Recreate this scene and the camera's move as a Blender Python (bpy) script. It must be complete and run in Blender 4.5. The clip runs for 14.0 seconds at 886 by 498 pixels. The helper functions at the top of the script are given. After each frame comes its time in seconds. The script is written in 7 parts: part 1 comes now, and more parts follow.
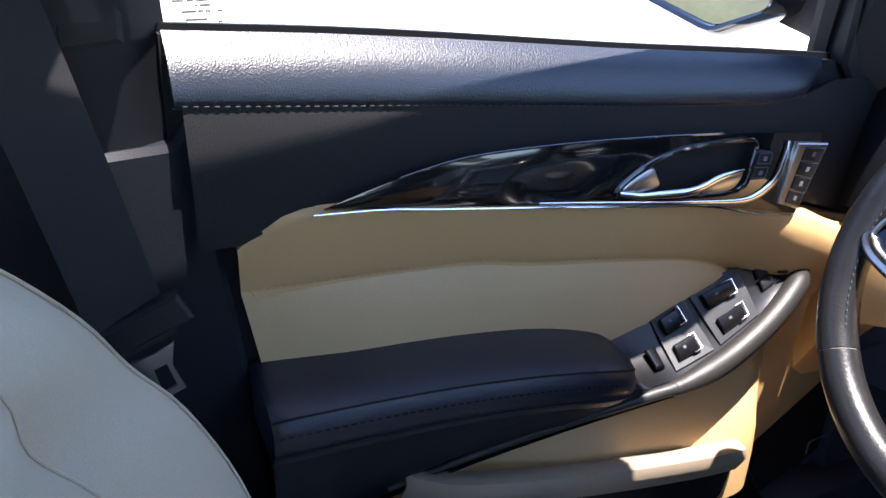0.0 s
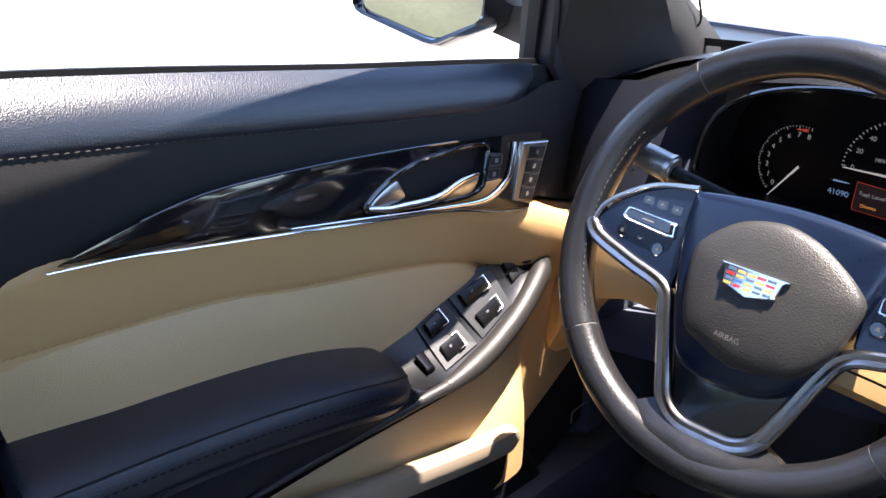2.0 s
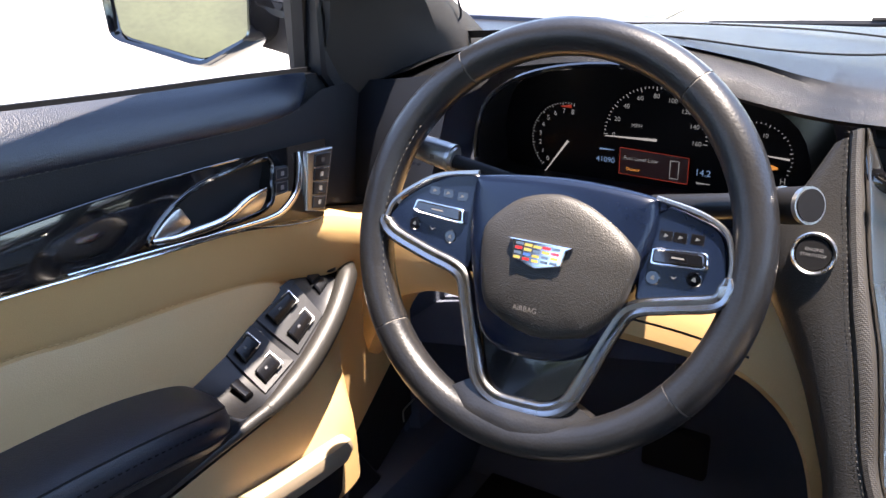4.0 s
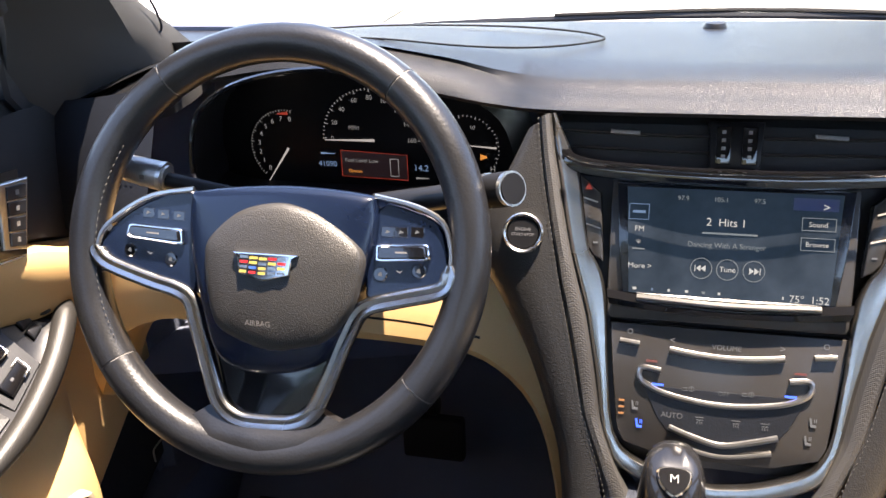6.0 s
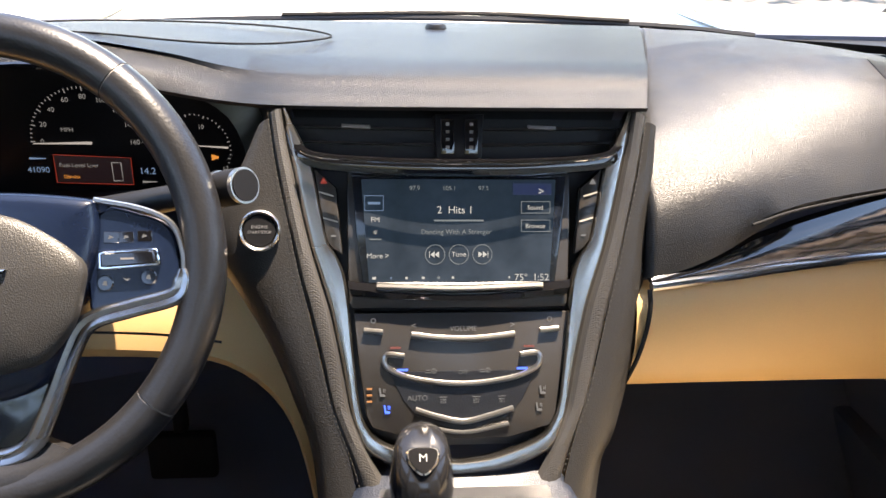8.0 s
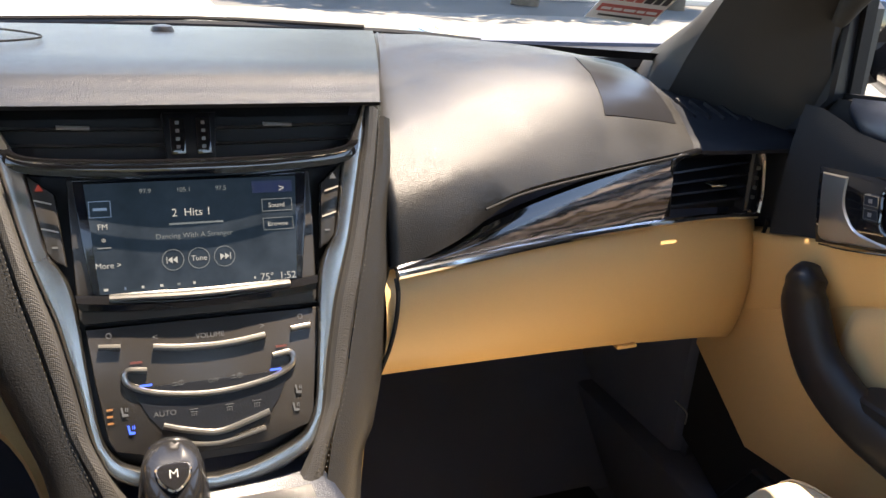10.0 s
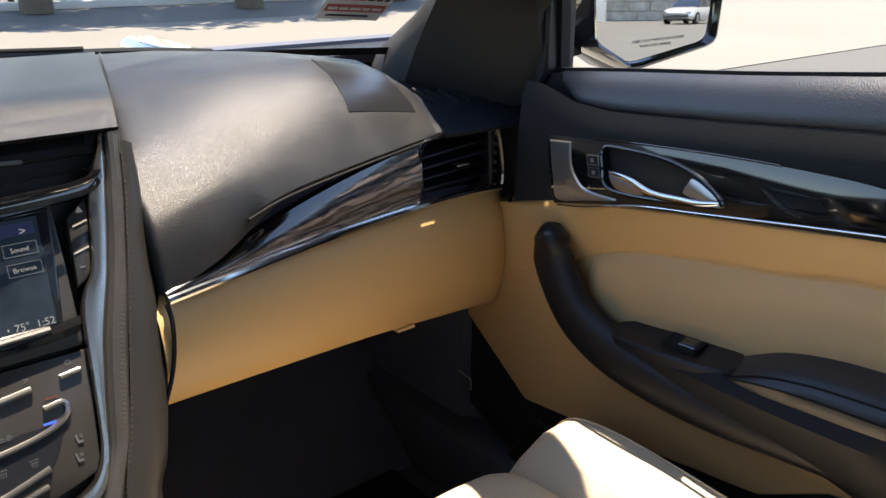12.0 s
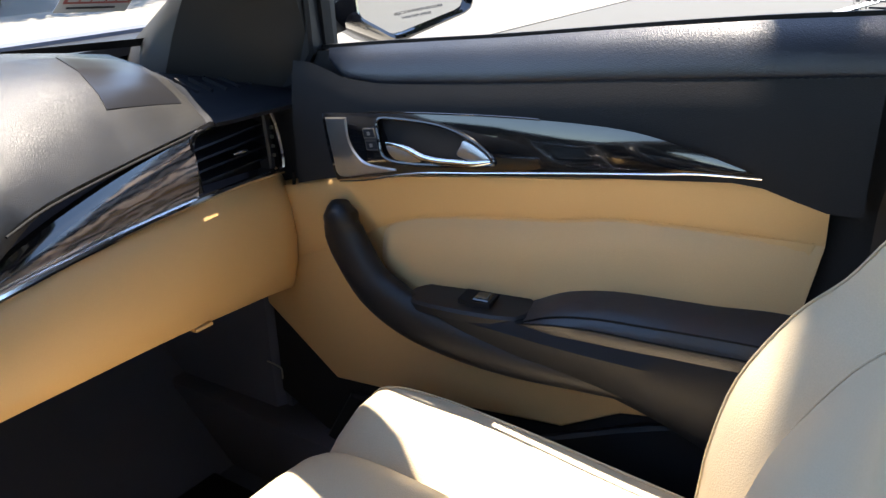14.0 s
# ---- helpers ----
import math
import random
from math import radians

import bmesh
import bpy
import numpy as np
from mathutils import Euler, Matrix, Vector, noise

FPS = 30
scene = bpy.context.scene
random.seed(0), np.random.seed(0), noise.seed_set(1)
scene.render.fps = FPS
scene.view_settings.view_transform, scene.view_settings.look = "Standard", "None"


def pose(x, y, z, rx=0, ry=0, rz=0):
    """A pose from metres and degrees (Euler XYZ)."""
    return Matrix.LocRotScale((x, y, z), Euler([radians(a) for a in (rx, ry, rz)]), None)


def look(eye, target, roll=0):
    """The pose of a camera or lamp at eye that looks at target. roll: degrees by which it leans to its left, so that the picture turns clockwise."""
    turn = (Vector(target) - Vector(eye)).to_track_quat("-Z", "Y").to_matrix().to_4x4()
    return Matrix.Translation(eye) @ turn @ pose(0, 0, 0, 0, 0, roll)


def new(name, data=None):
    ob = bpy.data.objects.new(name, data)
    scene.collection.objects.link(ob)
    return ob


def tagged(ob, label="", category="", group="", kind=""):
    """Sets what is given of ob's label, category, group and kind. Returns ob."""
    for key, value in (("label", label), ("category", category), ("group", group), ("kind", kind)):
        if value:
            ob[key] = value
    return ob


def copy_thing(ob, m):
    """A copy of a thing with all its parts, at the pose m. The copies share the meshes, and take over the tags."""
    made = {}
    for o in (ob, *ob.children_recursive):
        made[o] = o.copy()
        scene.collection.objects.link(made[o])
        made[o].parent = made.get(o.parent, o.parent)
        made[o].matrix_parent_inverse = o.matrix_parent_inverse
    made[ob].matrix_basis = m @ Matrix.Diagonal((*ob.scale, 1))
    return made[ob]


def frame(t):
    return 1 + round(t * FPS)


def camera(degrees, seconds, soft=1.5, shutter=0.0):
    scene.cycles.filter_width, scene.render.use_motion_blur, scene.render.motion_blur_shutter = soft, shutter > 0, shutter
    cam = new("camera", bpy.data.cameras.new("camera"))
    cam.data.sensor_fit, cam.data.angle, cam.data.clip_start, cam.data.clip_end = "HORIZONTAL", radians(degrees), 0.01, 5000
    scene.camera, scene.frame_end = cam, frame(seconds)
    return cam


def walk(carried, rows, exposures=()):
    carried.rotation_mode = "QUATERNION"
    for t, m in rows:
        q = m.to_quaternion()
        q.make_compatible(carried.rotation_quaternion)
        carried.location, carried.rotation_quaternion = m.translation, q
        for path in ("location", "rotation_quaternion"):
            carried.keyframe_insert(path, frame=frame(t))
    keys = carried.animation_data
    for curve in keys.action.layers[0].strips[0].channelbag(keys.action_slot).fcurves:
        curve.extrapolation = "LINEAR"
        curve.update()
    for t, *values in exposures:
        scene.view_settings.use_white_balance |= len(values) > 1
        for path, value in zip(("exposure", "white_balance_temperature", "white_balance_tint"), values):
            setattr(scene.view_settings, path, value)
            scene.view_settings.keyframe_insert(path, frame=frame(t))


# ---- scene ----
cam = camera(57.0, 14.0)
PATH = [
    (0, (-0.1178, -0.1401, 1.1552), (-0.9331, 0.2417, 0.7199), 1.29),
    (0.5, (-0.1133, -0.1396, 1.1572), (-0.8913, 0.3205, 0.7293), 1.92),
    (1, (-0.1136, -0.1376, 1.1597), (-0.8589, 0.3786, 0.7378), 2.25),
    (1.5, (-0.1130, -0.1377, 1.1608), (-0.8182, 0.4369, 0.7454), 1.79),
    (2, (-0.1128, -0.1372, 1.1614), (-0.7764, 0.4874, 0.7496), 0.95),
    (4.5, (-0.0943, -0.1245, 1.1552), (-0.5254, 0.6824, 0.7513), -2.63),
    (5, (-0.0906, -0.1221, 1.1540), (-0.4433, 0.7213, 0.7487), -2.14),
    (5.5, (-0.0849, -0.1180, 1.1508), (-0.3684, 0.7517, 0.7469), -1.75),
    (6, (-0.0799, -0.1144, 1.1518), (-0.3023, 0.7724, 0.7466), -2.17),
    (6.5, (-0.0803, -0.1150, 1.1509), (-0.2260, 0.7864, 0.7432), -1.23),
    (7, (-0.0805, -0.1158, 1.1509), (-0.1466, 0.7938, 0.7408), -0.23),
    (9.5, (-0.0545, -0.1225, 1.1253), (0.2306, 0.7625, 0.7573), 3.81),
    (10, (-0.0549, -0.1261, 1.1243), (0.3030, 0.7338, 0.7601), 4.08),
    (10.5, (-0.0575, -0.1288, 1.1252), (0.3824, 0.6930, 0.7631), 4.35),
    (11, (-0.0631, -0.1325, 1.1273), (0.4444, 0.6508, 0.7681), 4.06),
    (11.5, (-0.0627, -0.1336, 1.1281), (0.4921, 0.6176, 0.7704), 2.60),
    (12, (-0.0653, -0.1408, 1.1308), (0.5353, 0.5757, 0.7759), 0.77),
    (12.5, (-0.0646, -0.1447, 1.1307), (0.5850, 0.5284, 0.7770), 0.00),
    (13, (-0.0630, -0.1495, 1.1305), (0.6273, 0.4680, 0.7535), -0.79),
    (13.5, (-0.0625, -0.1522, 1.1300), (0.6594, 0.4262, 0.7502), -1.51),
    (14, (-0.0614, -0.1549, 1.1301), (0.6942, 0.3786, 0.7501), -1.75),
]
EXPOSURES = [(0.0, 2.28, 6400, 18), (1.5, 2.46, 6700, 18), (5.0, 2.62, 7400, 18), (7.0, 2.70, 7800, 17), (9.5, 2.49, 8300, 15), (11.0, 2.30, 8000, 15), (12.2, 1.80, 7600, 13), (13.0, 1.95, 7500, 13), (14.0, 2.26, 7300, 12)]
walk(cam, [(t, look(eye, target, roll)) for t, eye, target, roll in PATH], EXPOSURES)

# ---- light ----
SUN = Vector((0.20, 0.10, 1.0)).normalized()
world = bpy.data.worlds.new("sky")
scene.world = world
world.use_nodes = True
wn, wl = world.node_tree.nodes, world.node_tree.links
sky = wn.new("ShaderNodeTexSky")
sky.sky_type, sky.sun_disc = "NISHITA", False
sky.sun_elevation = math.asin(SUN.z)
sky.sun_rotation = math.atan2(SUN.x, SUN.y)
sky.dust_density, sky.ozone_density = 0.2, 4.0
wl.new(sky.outputs["Color"], wn["Background"].inputs["Color"])
wn["Background"].inputs["Strength"].default_value = 0.15
sun_data = bpy.data.lights.new("sun", "SUN")
sun_data.energy, sun_data.angle, sun_data.color = 4.8, radians(0.5), (1.0, 0.95, 0.87)
sun = new("sun", sun_data)
sun.matrix_world = look((0, 0, 20), Vector((0, 0, 20)) - SUN)


# ---- materials ----
def material(name, base, rough=0.5, metal=0.0, vary=0.12, grain=400.0, bump=0.0, coat=0.0, broad=6.0,
             second=None, emit=0.0, spec=0.5, voronoi=False, regular=False, swing=0.15):
    """A surface with broad and fine variation of colour and gloss, and fine relief."""
    m = bpy.data.materials.new(name)
    m.use_nodes = True
    n, l = m.node_tree.nodes, m.node_tree.links
    b = n["Principled BSDF"]
    co = n.new("ShaderNodeTexCoord")
    big = n.new("ShaderNodeTexNoise")
    big.inputs["Scale"].default_value, big.inputs["Detail"].default_value = broad, 6
    fine = n.new("ShaderNodeTexVoronoi" if voronoi else "ShaderNodeTexNoise")
    fine.inputs["Scale"].default_value = grain
    if regular:
        fine.inputs["Randomness"].default_value = 0.0
    for tex in (big, fine):
        l.new(co.outputs["Object"], tex.inputs["Vector"])
    fine_out = fine.outputs["Distance"] if voronoi else fine.outputs["Fac"]
    both = n.new("ShaderNodeMath")
    both.operation = "MULTIPLY_ADD"
    l.new(fine_out, both.inputs[0])
    both.inputs[1].default_value = 0.4
    l.new(big.outputs["Fac"], both.inputs[2])
    ramp = n.new("ShaderNodeValToRGB")
    dark = [c * (1 - vary) for c in base]
    light = list(second) if second else [min(1, c * (1 + vary)) for c in base]
    ramp.color_ramp.elements[0].position, ramp.color_ramp.elements[1].position = 0.4, 1.0
    ramp.color_ramp.elements[0].color, ramp.color_ramp.elements[1].color = (*dark, 1), (*light, 1)
    l.new(both.outputs[0], ramp.inputs["Fac"])
    l.new(ramp.outputs["Color"], b.inputs["Base Color"])
    gloss = n.new("ShaderNodeMapRange")
    gloss.inputs["To Min"].default_value, gloss.inputs["To Max"].default_value = rough * (1 - swing), min(1, rough * (1 + swing))
    l.new(big.outputs["Fac"], gloss.inputs["Value"])
    l.new(gloss.outputs["Result"], b.inputs["Roughness"])
    b.inputs["Metallic"].default_value = metal
    b.inputs["Coat Weight"].default_value = coat
    b.inputs["Coat Roughness"].default_value = 0.04
    b.inputs["Specular IOR Level"].default_value = spec
    if bump:
        bp = n.new("ShaderNodeBump")
        bp.inputs["Strength"].default_value, bp.inputs["Distance"].default_value = bump, 0.0006
        l.new(fine_out, bp.inputs["Height"])
        l.new(bp.outputs["Normal"], b.inputs["Normal"])
    if emit:
        b.inputs["Emission Color"].default_value = (*base, 1)
        b.inputs["Emission Strength"].default_value = emit
    return m


def wood_material():
    m = material("dark_wood_veneer", (0.035, 0.022, 0.016), 0.25, coat=1.0)
    n, l = m.node_tree.nodes, m.node_tree.links
    b = n["Principled BSDF"]
    co, mp, wave = n.new("ShaderNodeTexCoord"), n.new("ShaderNodeMapping"), n.new("ShaderNodeTexWave")
    mp.inputs["Scale"].default_value = (3.0, 3.0, 14.0)
    mp.inputs["Rotation"].default_value = (0.25, 0.3, 0.0)
    wave.bands_direction = "Z"
    wave.inputs["Scale"].default_value, wave.inputs["Distortion"].default_value = 3.2, 11.0
    wave.inputs["Detail"].default_value, wave.inputs["Detail Scale"].default_value = 5, 1.6
    ramp = n.new("ShaderNodeValToRGB")
    ramp.color_ramp.elements[0].color, ramp.color_ramp.elements[1].color = (0.030, 0.027, 0.029, 1), (0.120, 0.098, 0.088, 1)
    ramp.color_ramp.elements[0].position, ramp.color_ramp.elements[1].position = 0.15, 1.0
    l.new(co.outputs["Object"], mp.inputs["Vector"])
    l.new(mp.outputs["Vector"], wave.inputs["Vector"])
    l.new(wave.outputs["Fac"], ramp.inputs["Fac"])
    l.new(ramp.outputs["Color"], b.inputs["Base Color"])
    return m


def glass_material(name, tint=(1, 1, 1)):
    m = bpy.data.materials.new(name)
    m.use_nodes = True
    n, l = m.node_tree.nodes, m.node_tree.links
    n.remove(n["Principled BSDF"])
    mix, clear, gloss, fr, power = (n.new("ShaderNode" + k) for k in ("MixShader", "BsdfTransparent", "BsdfGlossy", "LayerWeight", "Math"))
    clear.inputs["Color"].default_value = (*tint, 1)
    gloss.inputs["Roughness"].default_value = 0.02
    power.operation = "POWER"
    power.inputs[1].default_value = 4.0
    l.new(fr.outputs["Facing"], power.inputs[0])
    l.new(power.outputs[0], mix.inputs[0])
    l.new(clear.outputs[0], mix.inputs[1])
    l.new(gloss.outputs[0], mix.inputs[2])
    l.new(mix.outputs[0], n["Material Output"].inputs["Surface"])
    return m


def glow(name, colour, strength):
    m = bpy.data.materials.new(name)
    m.use_nodes = True
    b = m.node_tree.nodes["Principled BSDF"]
    b.inputs["Base Color"].default_value = (0.02, 0.02, 0.02, 1)
    b.inputs["Emission Color"].default_value = (*colour, 1)
    b.inputs["Emission Strength"].default_value = strength
    return m


LEATHER = material("black_leather", (0.0065, 0.0105, 0.0205), 0.37, grain=820, bump=0.42, voronoi=True, vary=0.2, spec=0.72)
SOFT = material("dark_soft_plastic", (0.0100, 0.0118, 0.0165), 0.55, spec=0.20, grain=900, bump=0.22, voronoi=True)
UPPERSKIN = material("door_upper_skin", (0.0205, 0.0205, 0.0220), 0.6, spec=0.12, grain=900, bump=0.25, voronoi=True)
COVER = material("smooth_black_cover", (0.0045, 0.0090, 0.0230), 0.24, spec=0.45, grain=300)
DASH = material("grained_dash_skin", (0.0155, 0.0150, 0.0148), 0.40, grain=1100, bump=0.50, spec=0.46, voronoi=True, vary=0.25, swing=0.35, broad=22)
DASHTOP = material("grained_dash_top", (0.0095, 0.0097, 0.0105), 0.36, grain=1000, bump=0.60, spec=0.23, voronoi=True, vary=0.2, swing=0.25)
PLASTIC = material("black_plastic", (0.0095, 0.0105, 0.0135), 0.45, spec=0.4, grain=700, bump=0.2)
GLOSS = material("piano_black", (0.006, 0.006, 0.007), 0.08, coat=1.0, grain=60)
WOOD = wood_material()
BEIGE = material("beige_vinyl", (0.60, 0.385, 0.172), 0.5, grain=900, bump=0.16, voronoi=True, vary=0.05, broad=3)
CREAM = material("cream_leather", (0.57, 0.475, 0.335), 0.48, grain=600, bump=0.35, voronoi=True, vary=0.06, broad=4)
CARPET = material("black_carpet", (0.098, 0.110, 0.145), 0.95, grain=1500, bump=0.6, spec=0.1)
CHROME = material("chrome", (0.82, 0.82, 0.83), 0.10, metal=1.0, vary=0.03)
SATIN = material("satin_metal", (0.46, 0.45, 0.435), 0.30, metal=1.0, vary=0.06, grain=900, bump=0.1)
PEWTER = material("dark_satin_panel", (0.060, 0.055, 0.051), 0.25, metal=0.4, spec=0.35, vary=0.08, grain=900, bump=0.1)
WEAVE = material("perforated_trim", (0.050, 0.047, 0.044), 0.45, grain=760, bump=0.8, regular=True, voronoi=True, vary=0.35)
FABRIC = material("grey_pillar_fabric", (0.034, 0.033, 0.032), 0.85, grain=1200, bump=0.5, spec=0.2)
WEBBING = material("black_webbing", (0.010, 0.010, 0.012), 0.75, grain=1500, bump=0.6)
THREAD = material("pale_thread", (0.42, 0.38, 0.32), 0.8)
STITCH = material("dull_thread", (0.075, 0.070, 0.064), 0.8)
GREYTHREAD = material("grey_thread", (0.16, 0.15, 0.14), 0.8)
PAINT = material("dark_blue_paint", (0.012, 0.018, 0.035), 0.2, coat=1.0, vary=0.05)
MIRROR = material("mirror_glass", (0.9, 0.92, 0.93), 0.01, metal=1.0, vary=0.0)
GLASS = glass_material("clear_glass", (0.97, 0.98, 0.97))
WHITE = material("white_paper", (0.8, 0.8, 0.8), 0.6, vary=0.03)
REDINK = material("red_ink", (0.55, 0.14, 0.13), 0.6)
DARKINK = material("dark_ink", (0.05, 0.05, 0.06), 0.6)
LEGEND = glow("white_legend", (0.9, 0.9, 0.92), 0.075)
GAUGE = glow("gauge_white", (0.75, 0.8, 0.85), 0.045)
BLUEGLOW = glow("blue_lamp", (0.02, 0.12, 1.0), 0.5)
REDGLOW = glow("red_lamp", (1.0, 0.10, 0.05), 0.045)
AMBERGLOW = glow("amber_lamp", (1.0, 0.4, 0.08), 0.12)
CONCRETE = material("sunlit_concrete", (0.52, 0.50, 0.46), 0.9, grain=30, broad=0.4, vary=0.12)
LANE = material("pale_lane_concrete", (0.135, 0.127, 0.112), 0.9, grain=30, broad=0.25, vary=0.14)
ASPHALT = material("grey_asphalt", (0.064, 0.063, 0.060), 0.9, grain=60, broad=0.3, vary=0.18)
GRASS = material("dry_grass", (0.052, 0.056, 0.032), 0.95, grain=12, broad=0.8, vary=0.4)
STONE = material("pale_stone_wall", (0.42, 0.38, 0.32), 0.9, grain=4, broad=1.5, vary=0.3)
LEAF = material("leaf_green", (0.05, 0.08, 0.025), 0.7, grain=8, broad=1, vary=0.4)
BARK = material("bark", (0.09, 0.07, 0.05), 0.9, grain=20, broad=4, vary=0.3)
SILVER = material("silver_paint", (0.5, 0.5, 0.5), 0.3, metal=0.5, coat=0.6, vary=0.03)
RUBBER = material("rubber", (0.012, 0.012, 0.013), 0.8, spec=0.2)
SEAL = material("black_seal", (0.006, 0.006, 0.007), 0.6, spec=0.2)
HEADLINER = material("dark_headliner", (0.050, 0.049, 0.048), 0.9, grain=900, bump=0.3)
CERAMIC = material("dark_glass_edge", (0.01, 0.01, 0.01), 0.4)


# ---- mesh helpers ----
def finish(name, bm, mat, parent=None, label="", sharp=38):
    bmesh.ops.recalc_face_normals(bm, faces=bm.faces)
    me = bpy.data.meshes.new(name)
    bm.to_mesh(me)
    bm.free()
    me.materials.append(mat)
    me.polygons.foreach_set("use_smooth", [True] * len(me.polygons))
    me.set_sharp_from_angle(angle=radians(sharp))
    ob = new(name, me)
    if parent:
        ob.parent = parent
    if label:
        ob["label"] = label
    return ob


def part(name, bm, mat, parent, label=""):
    return finish(name, bm, mat, parent, label)


def thing(name, label, category, kind="", group=""):
    return tagged(new(name), label, category, group, kind)


def spl(pts, n=6, closed=False):
    """A smooth curve through the points."""
    p = [Vector(q) for q in pts]
    out, k = [], len(p)
    for i in range(k if closed else k - 1):
        a, b = p[i], p[(i + 1) % k]
        z = p[i - 1] if closed or i else a * 2 - b
        c = p[(i + 2) % k] if closed or i + 2 < k else b * 2 - a
        for j in range(n):
            t = j / n
            out.append(0.5 * ((2 * a) + (b - z) * t + (2 * z - 5 * a + 4 * b - c) * t * t + (3 * a - z - 3 * b + c) * t ** 3))
    if not closed:
        out.append(p[-1].copy())
    return out


def prism(loop, d, bev=0.0, seg=1, hole=None):
    """A plate: the loop (and a hole in it) pushed back by d; the edges of its face are rounded."""
    bm = bmesh.new()
    loops = [loop] + ([hole] if hole else [])
    edges = []
    for lp in loops:
        vs = [bm.verts.new(q) for q in lp]
        edges += [bm.edges.new((vs[i - 1], vs[i])) for i in range(len(vs))]
    if hole:
        bmesh.ops.triangle_fill(bm, edges=edges, use_beauty=True)
    else:
        bm.faces.new(list(bm.verts))
    front = list(bm.faces)
    ext = bmesh.ops.extrude_face_region(bm, geom=front)
    moved = [g for g in ext["geom"] if isinstance(g, bmesh.types.BMVert)]
    bmesh.ops.translate(bm, verts=moved, vec=Vector(d))
    # the old faces stay as the front
    if bev:
        bm.edges.ensure_lookup_table()
        vert_front = {v for f in front if f.is_valid for v in f.verts}
        rim = [e for e in bm.edges if e.verts[0] in vert_front and e.verts[1] in vert_front and
               len([f for f in e.link_faces if set(f.verts) <= vert_front]) == 1]
        bmesh.ops.bevel(bm, geom=rim, offset=bev, segments=seg, affect="EDGES", profile=0.5)
    return bm


def grid(rows, closed=False, caps=False, thick=None):
    """A skin over rows of points; with thick, a vector by which a second skin lies behind it."""
    bm = bmesh.new()
    def lay(rs):
        return [[bm.verts.new(q) for q in r] for r in rs]
    def skin(v):
        w = len(v[0])
        for i in range(len(v) - 1):
            for j in range(w if closed else w - 1):
                bm.faces.new((v[i][j], v[i][(j + 1) % w], v[i + 1][(j + 1) % w], v[i + 1][j]))
    v = lay(rows)
    skin(v)
    if caps:
        bm.faces.new(v[0])
        bm.faces.new(v[-1])
    if thick is not None:
        u = lay([[Vector(q) + Vector(thick) for q in r] for r in rows])
        skin(u)
        ring = lambda a: a[0] + [r[-1] for r in a[1:]] + a[-1][-2::-1] + [r[0] for r in a[-2:0:-1]]
        p, q = ring(v), ring(u)
        for i in range(len(p)):
            bm.faces.new((p[i - 1], p[i], q[i], q[i - 1]))
    return bm


def sweep(path, prof, up=(0, 0, 1), scale=None, caps=True):
    """The closed profile (sideways, up) carried along the path."""
    rows = []
    for i, p in enumerate(path):
        p = Vector(p)
        t = (Vector(path[min(i + 1, len(path) - 1)]) - Vector(path[max(i - 1, 0)])).normalized()
        side = t.cross(Vector(up)).normalized()
        top = side.cross(t).normalized()
        k = scale(i / (len(path) - 1)) if scale else 1.0
        rows.append([p + side * a * k + top * b * k for a, b in prof])
    return grid(rows, closed=True, caps=caps)


def circle(r, n=10, squash=1.0):
    return [(r * math.cos(2 * math.pi * i / n), squash * r * math.sin(2 * math.pi * i / n)) for i in range(n)]


def tube(path, r, n=10, scale=None, up=(0, 0, 1), squash=1.0):
    return sweep(path, circle(r, n, squash), up, scale)


def box(a, b, bev=0.0, seg=2):
    bm = bmesh.new()
    bmesh.ops.create_cube(bm, size=1.0)
    a, b = Vector(a), Vector(b)
    for v in bm.verts:
        v.co = Vector([(a[i] + b[i]) / 2 + v.co[i] * abs(b[i] - a[i]) for i in range(3)])
    if bev:
        bmesh.ops.bevel(bm, geom=bm.edges[:], offset=bev, segments=seg, affect="EDGES", profile=0.5)
    return bm


def place(bm, m):
    bmesh.ops.transform(bm, matrix=m, verts=bm.verts)
    return bm


def merge(a, b):
    """b's faces added to a."""
    me = bpy.data.meshes.new("merge")
    b.to_mesh(me)
    b.free()
    a.from_mesh(me)
    bpy.data.meshes.remove(me)
    return a


def stitches(path, length=0.004, gap=0.003, r=0.0006, up=(1, 0, 0)):
    """A row of thread stitches along a path."""
    bm = bmesh.new()
    pts = [Vector(p) for p in path]
    run, want = 0.0, 0.0
    for a, b in zip(pts, pts[1:]):
        d = (b - a)
        n = d.length
        if n < 1e-9:
            continue
        d /= n
        side = d.cross(Vector(up)).normalized() * r
        top = Vector(up).normalized() * r
        while want < run + n:
            p = a + d * (want - run)
            q = p + d * length
            lo = [bm.verts.new(p + s) for s in (side, -side)] + [bm.verts.new(q + s) for s in (-side, side)]
            hi = [bm.verts.new((p + q) / 2 + top + s + d * k * length * 0.25) for s, k in ((side, -1), (-side, -1), (-side, 1), (side, 1))]
            bm.faces.new(hi)
            for i in range(4):
                bm.faces.new((lo[i - 1], lo[i], hi[i], hi[i - 1]))
            want += length + gap
        run += n
    return bm


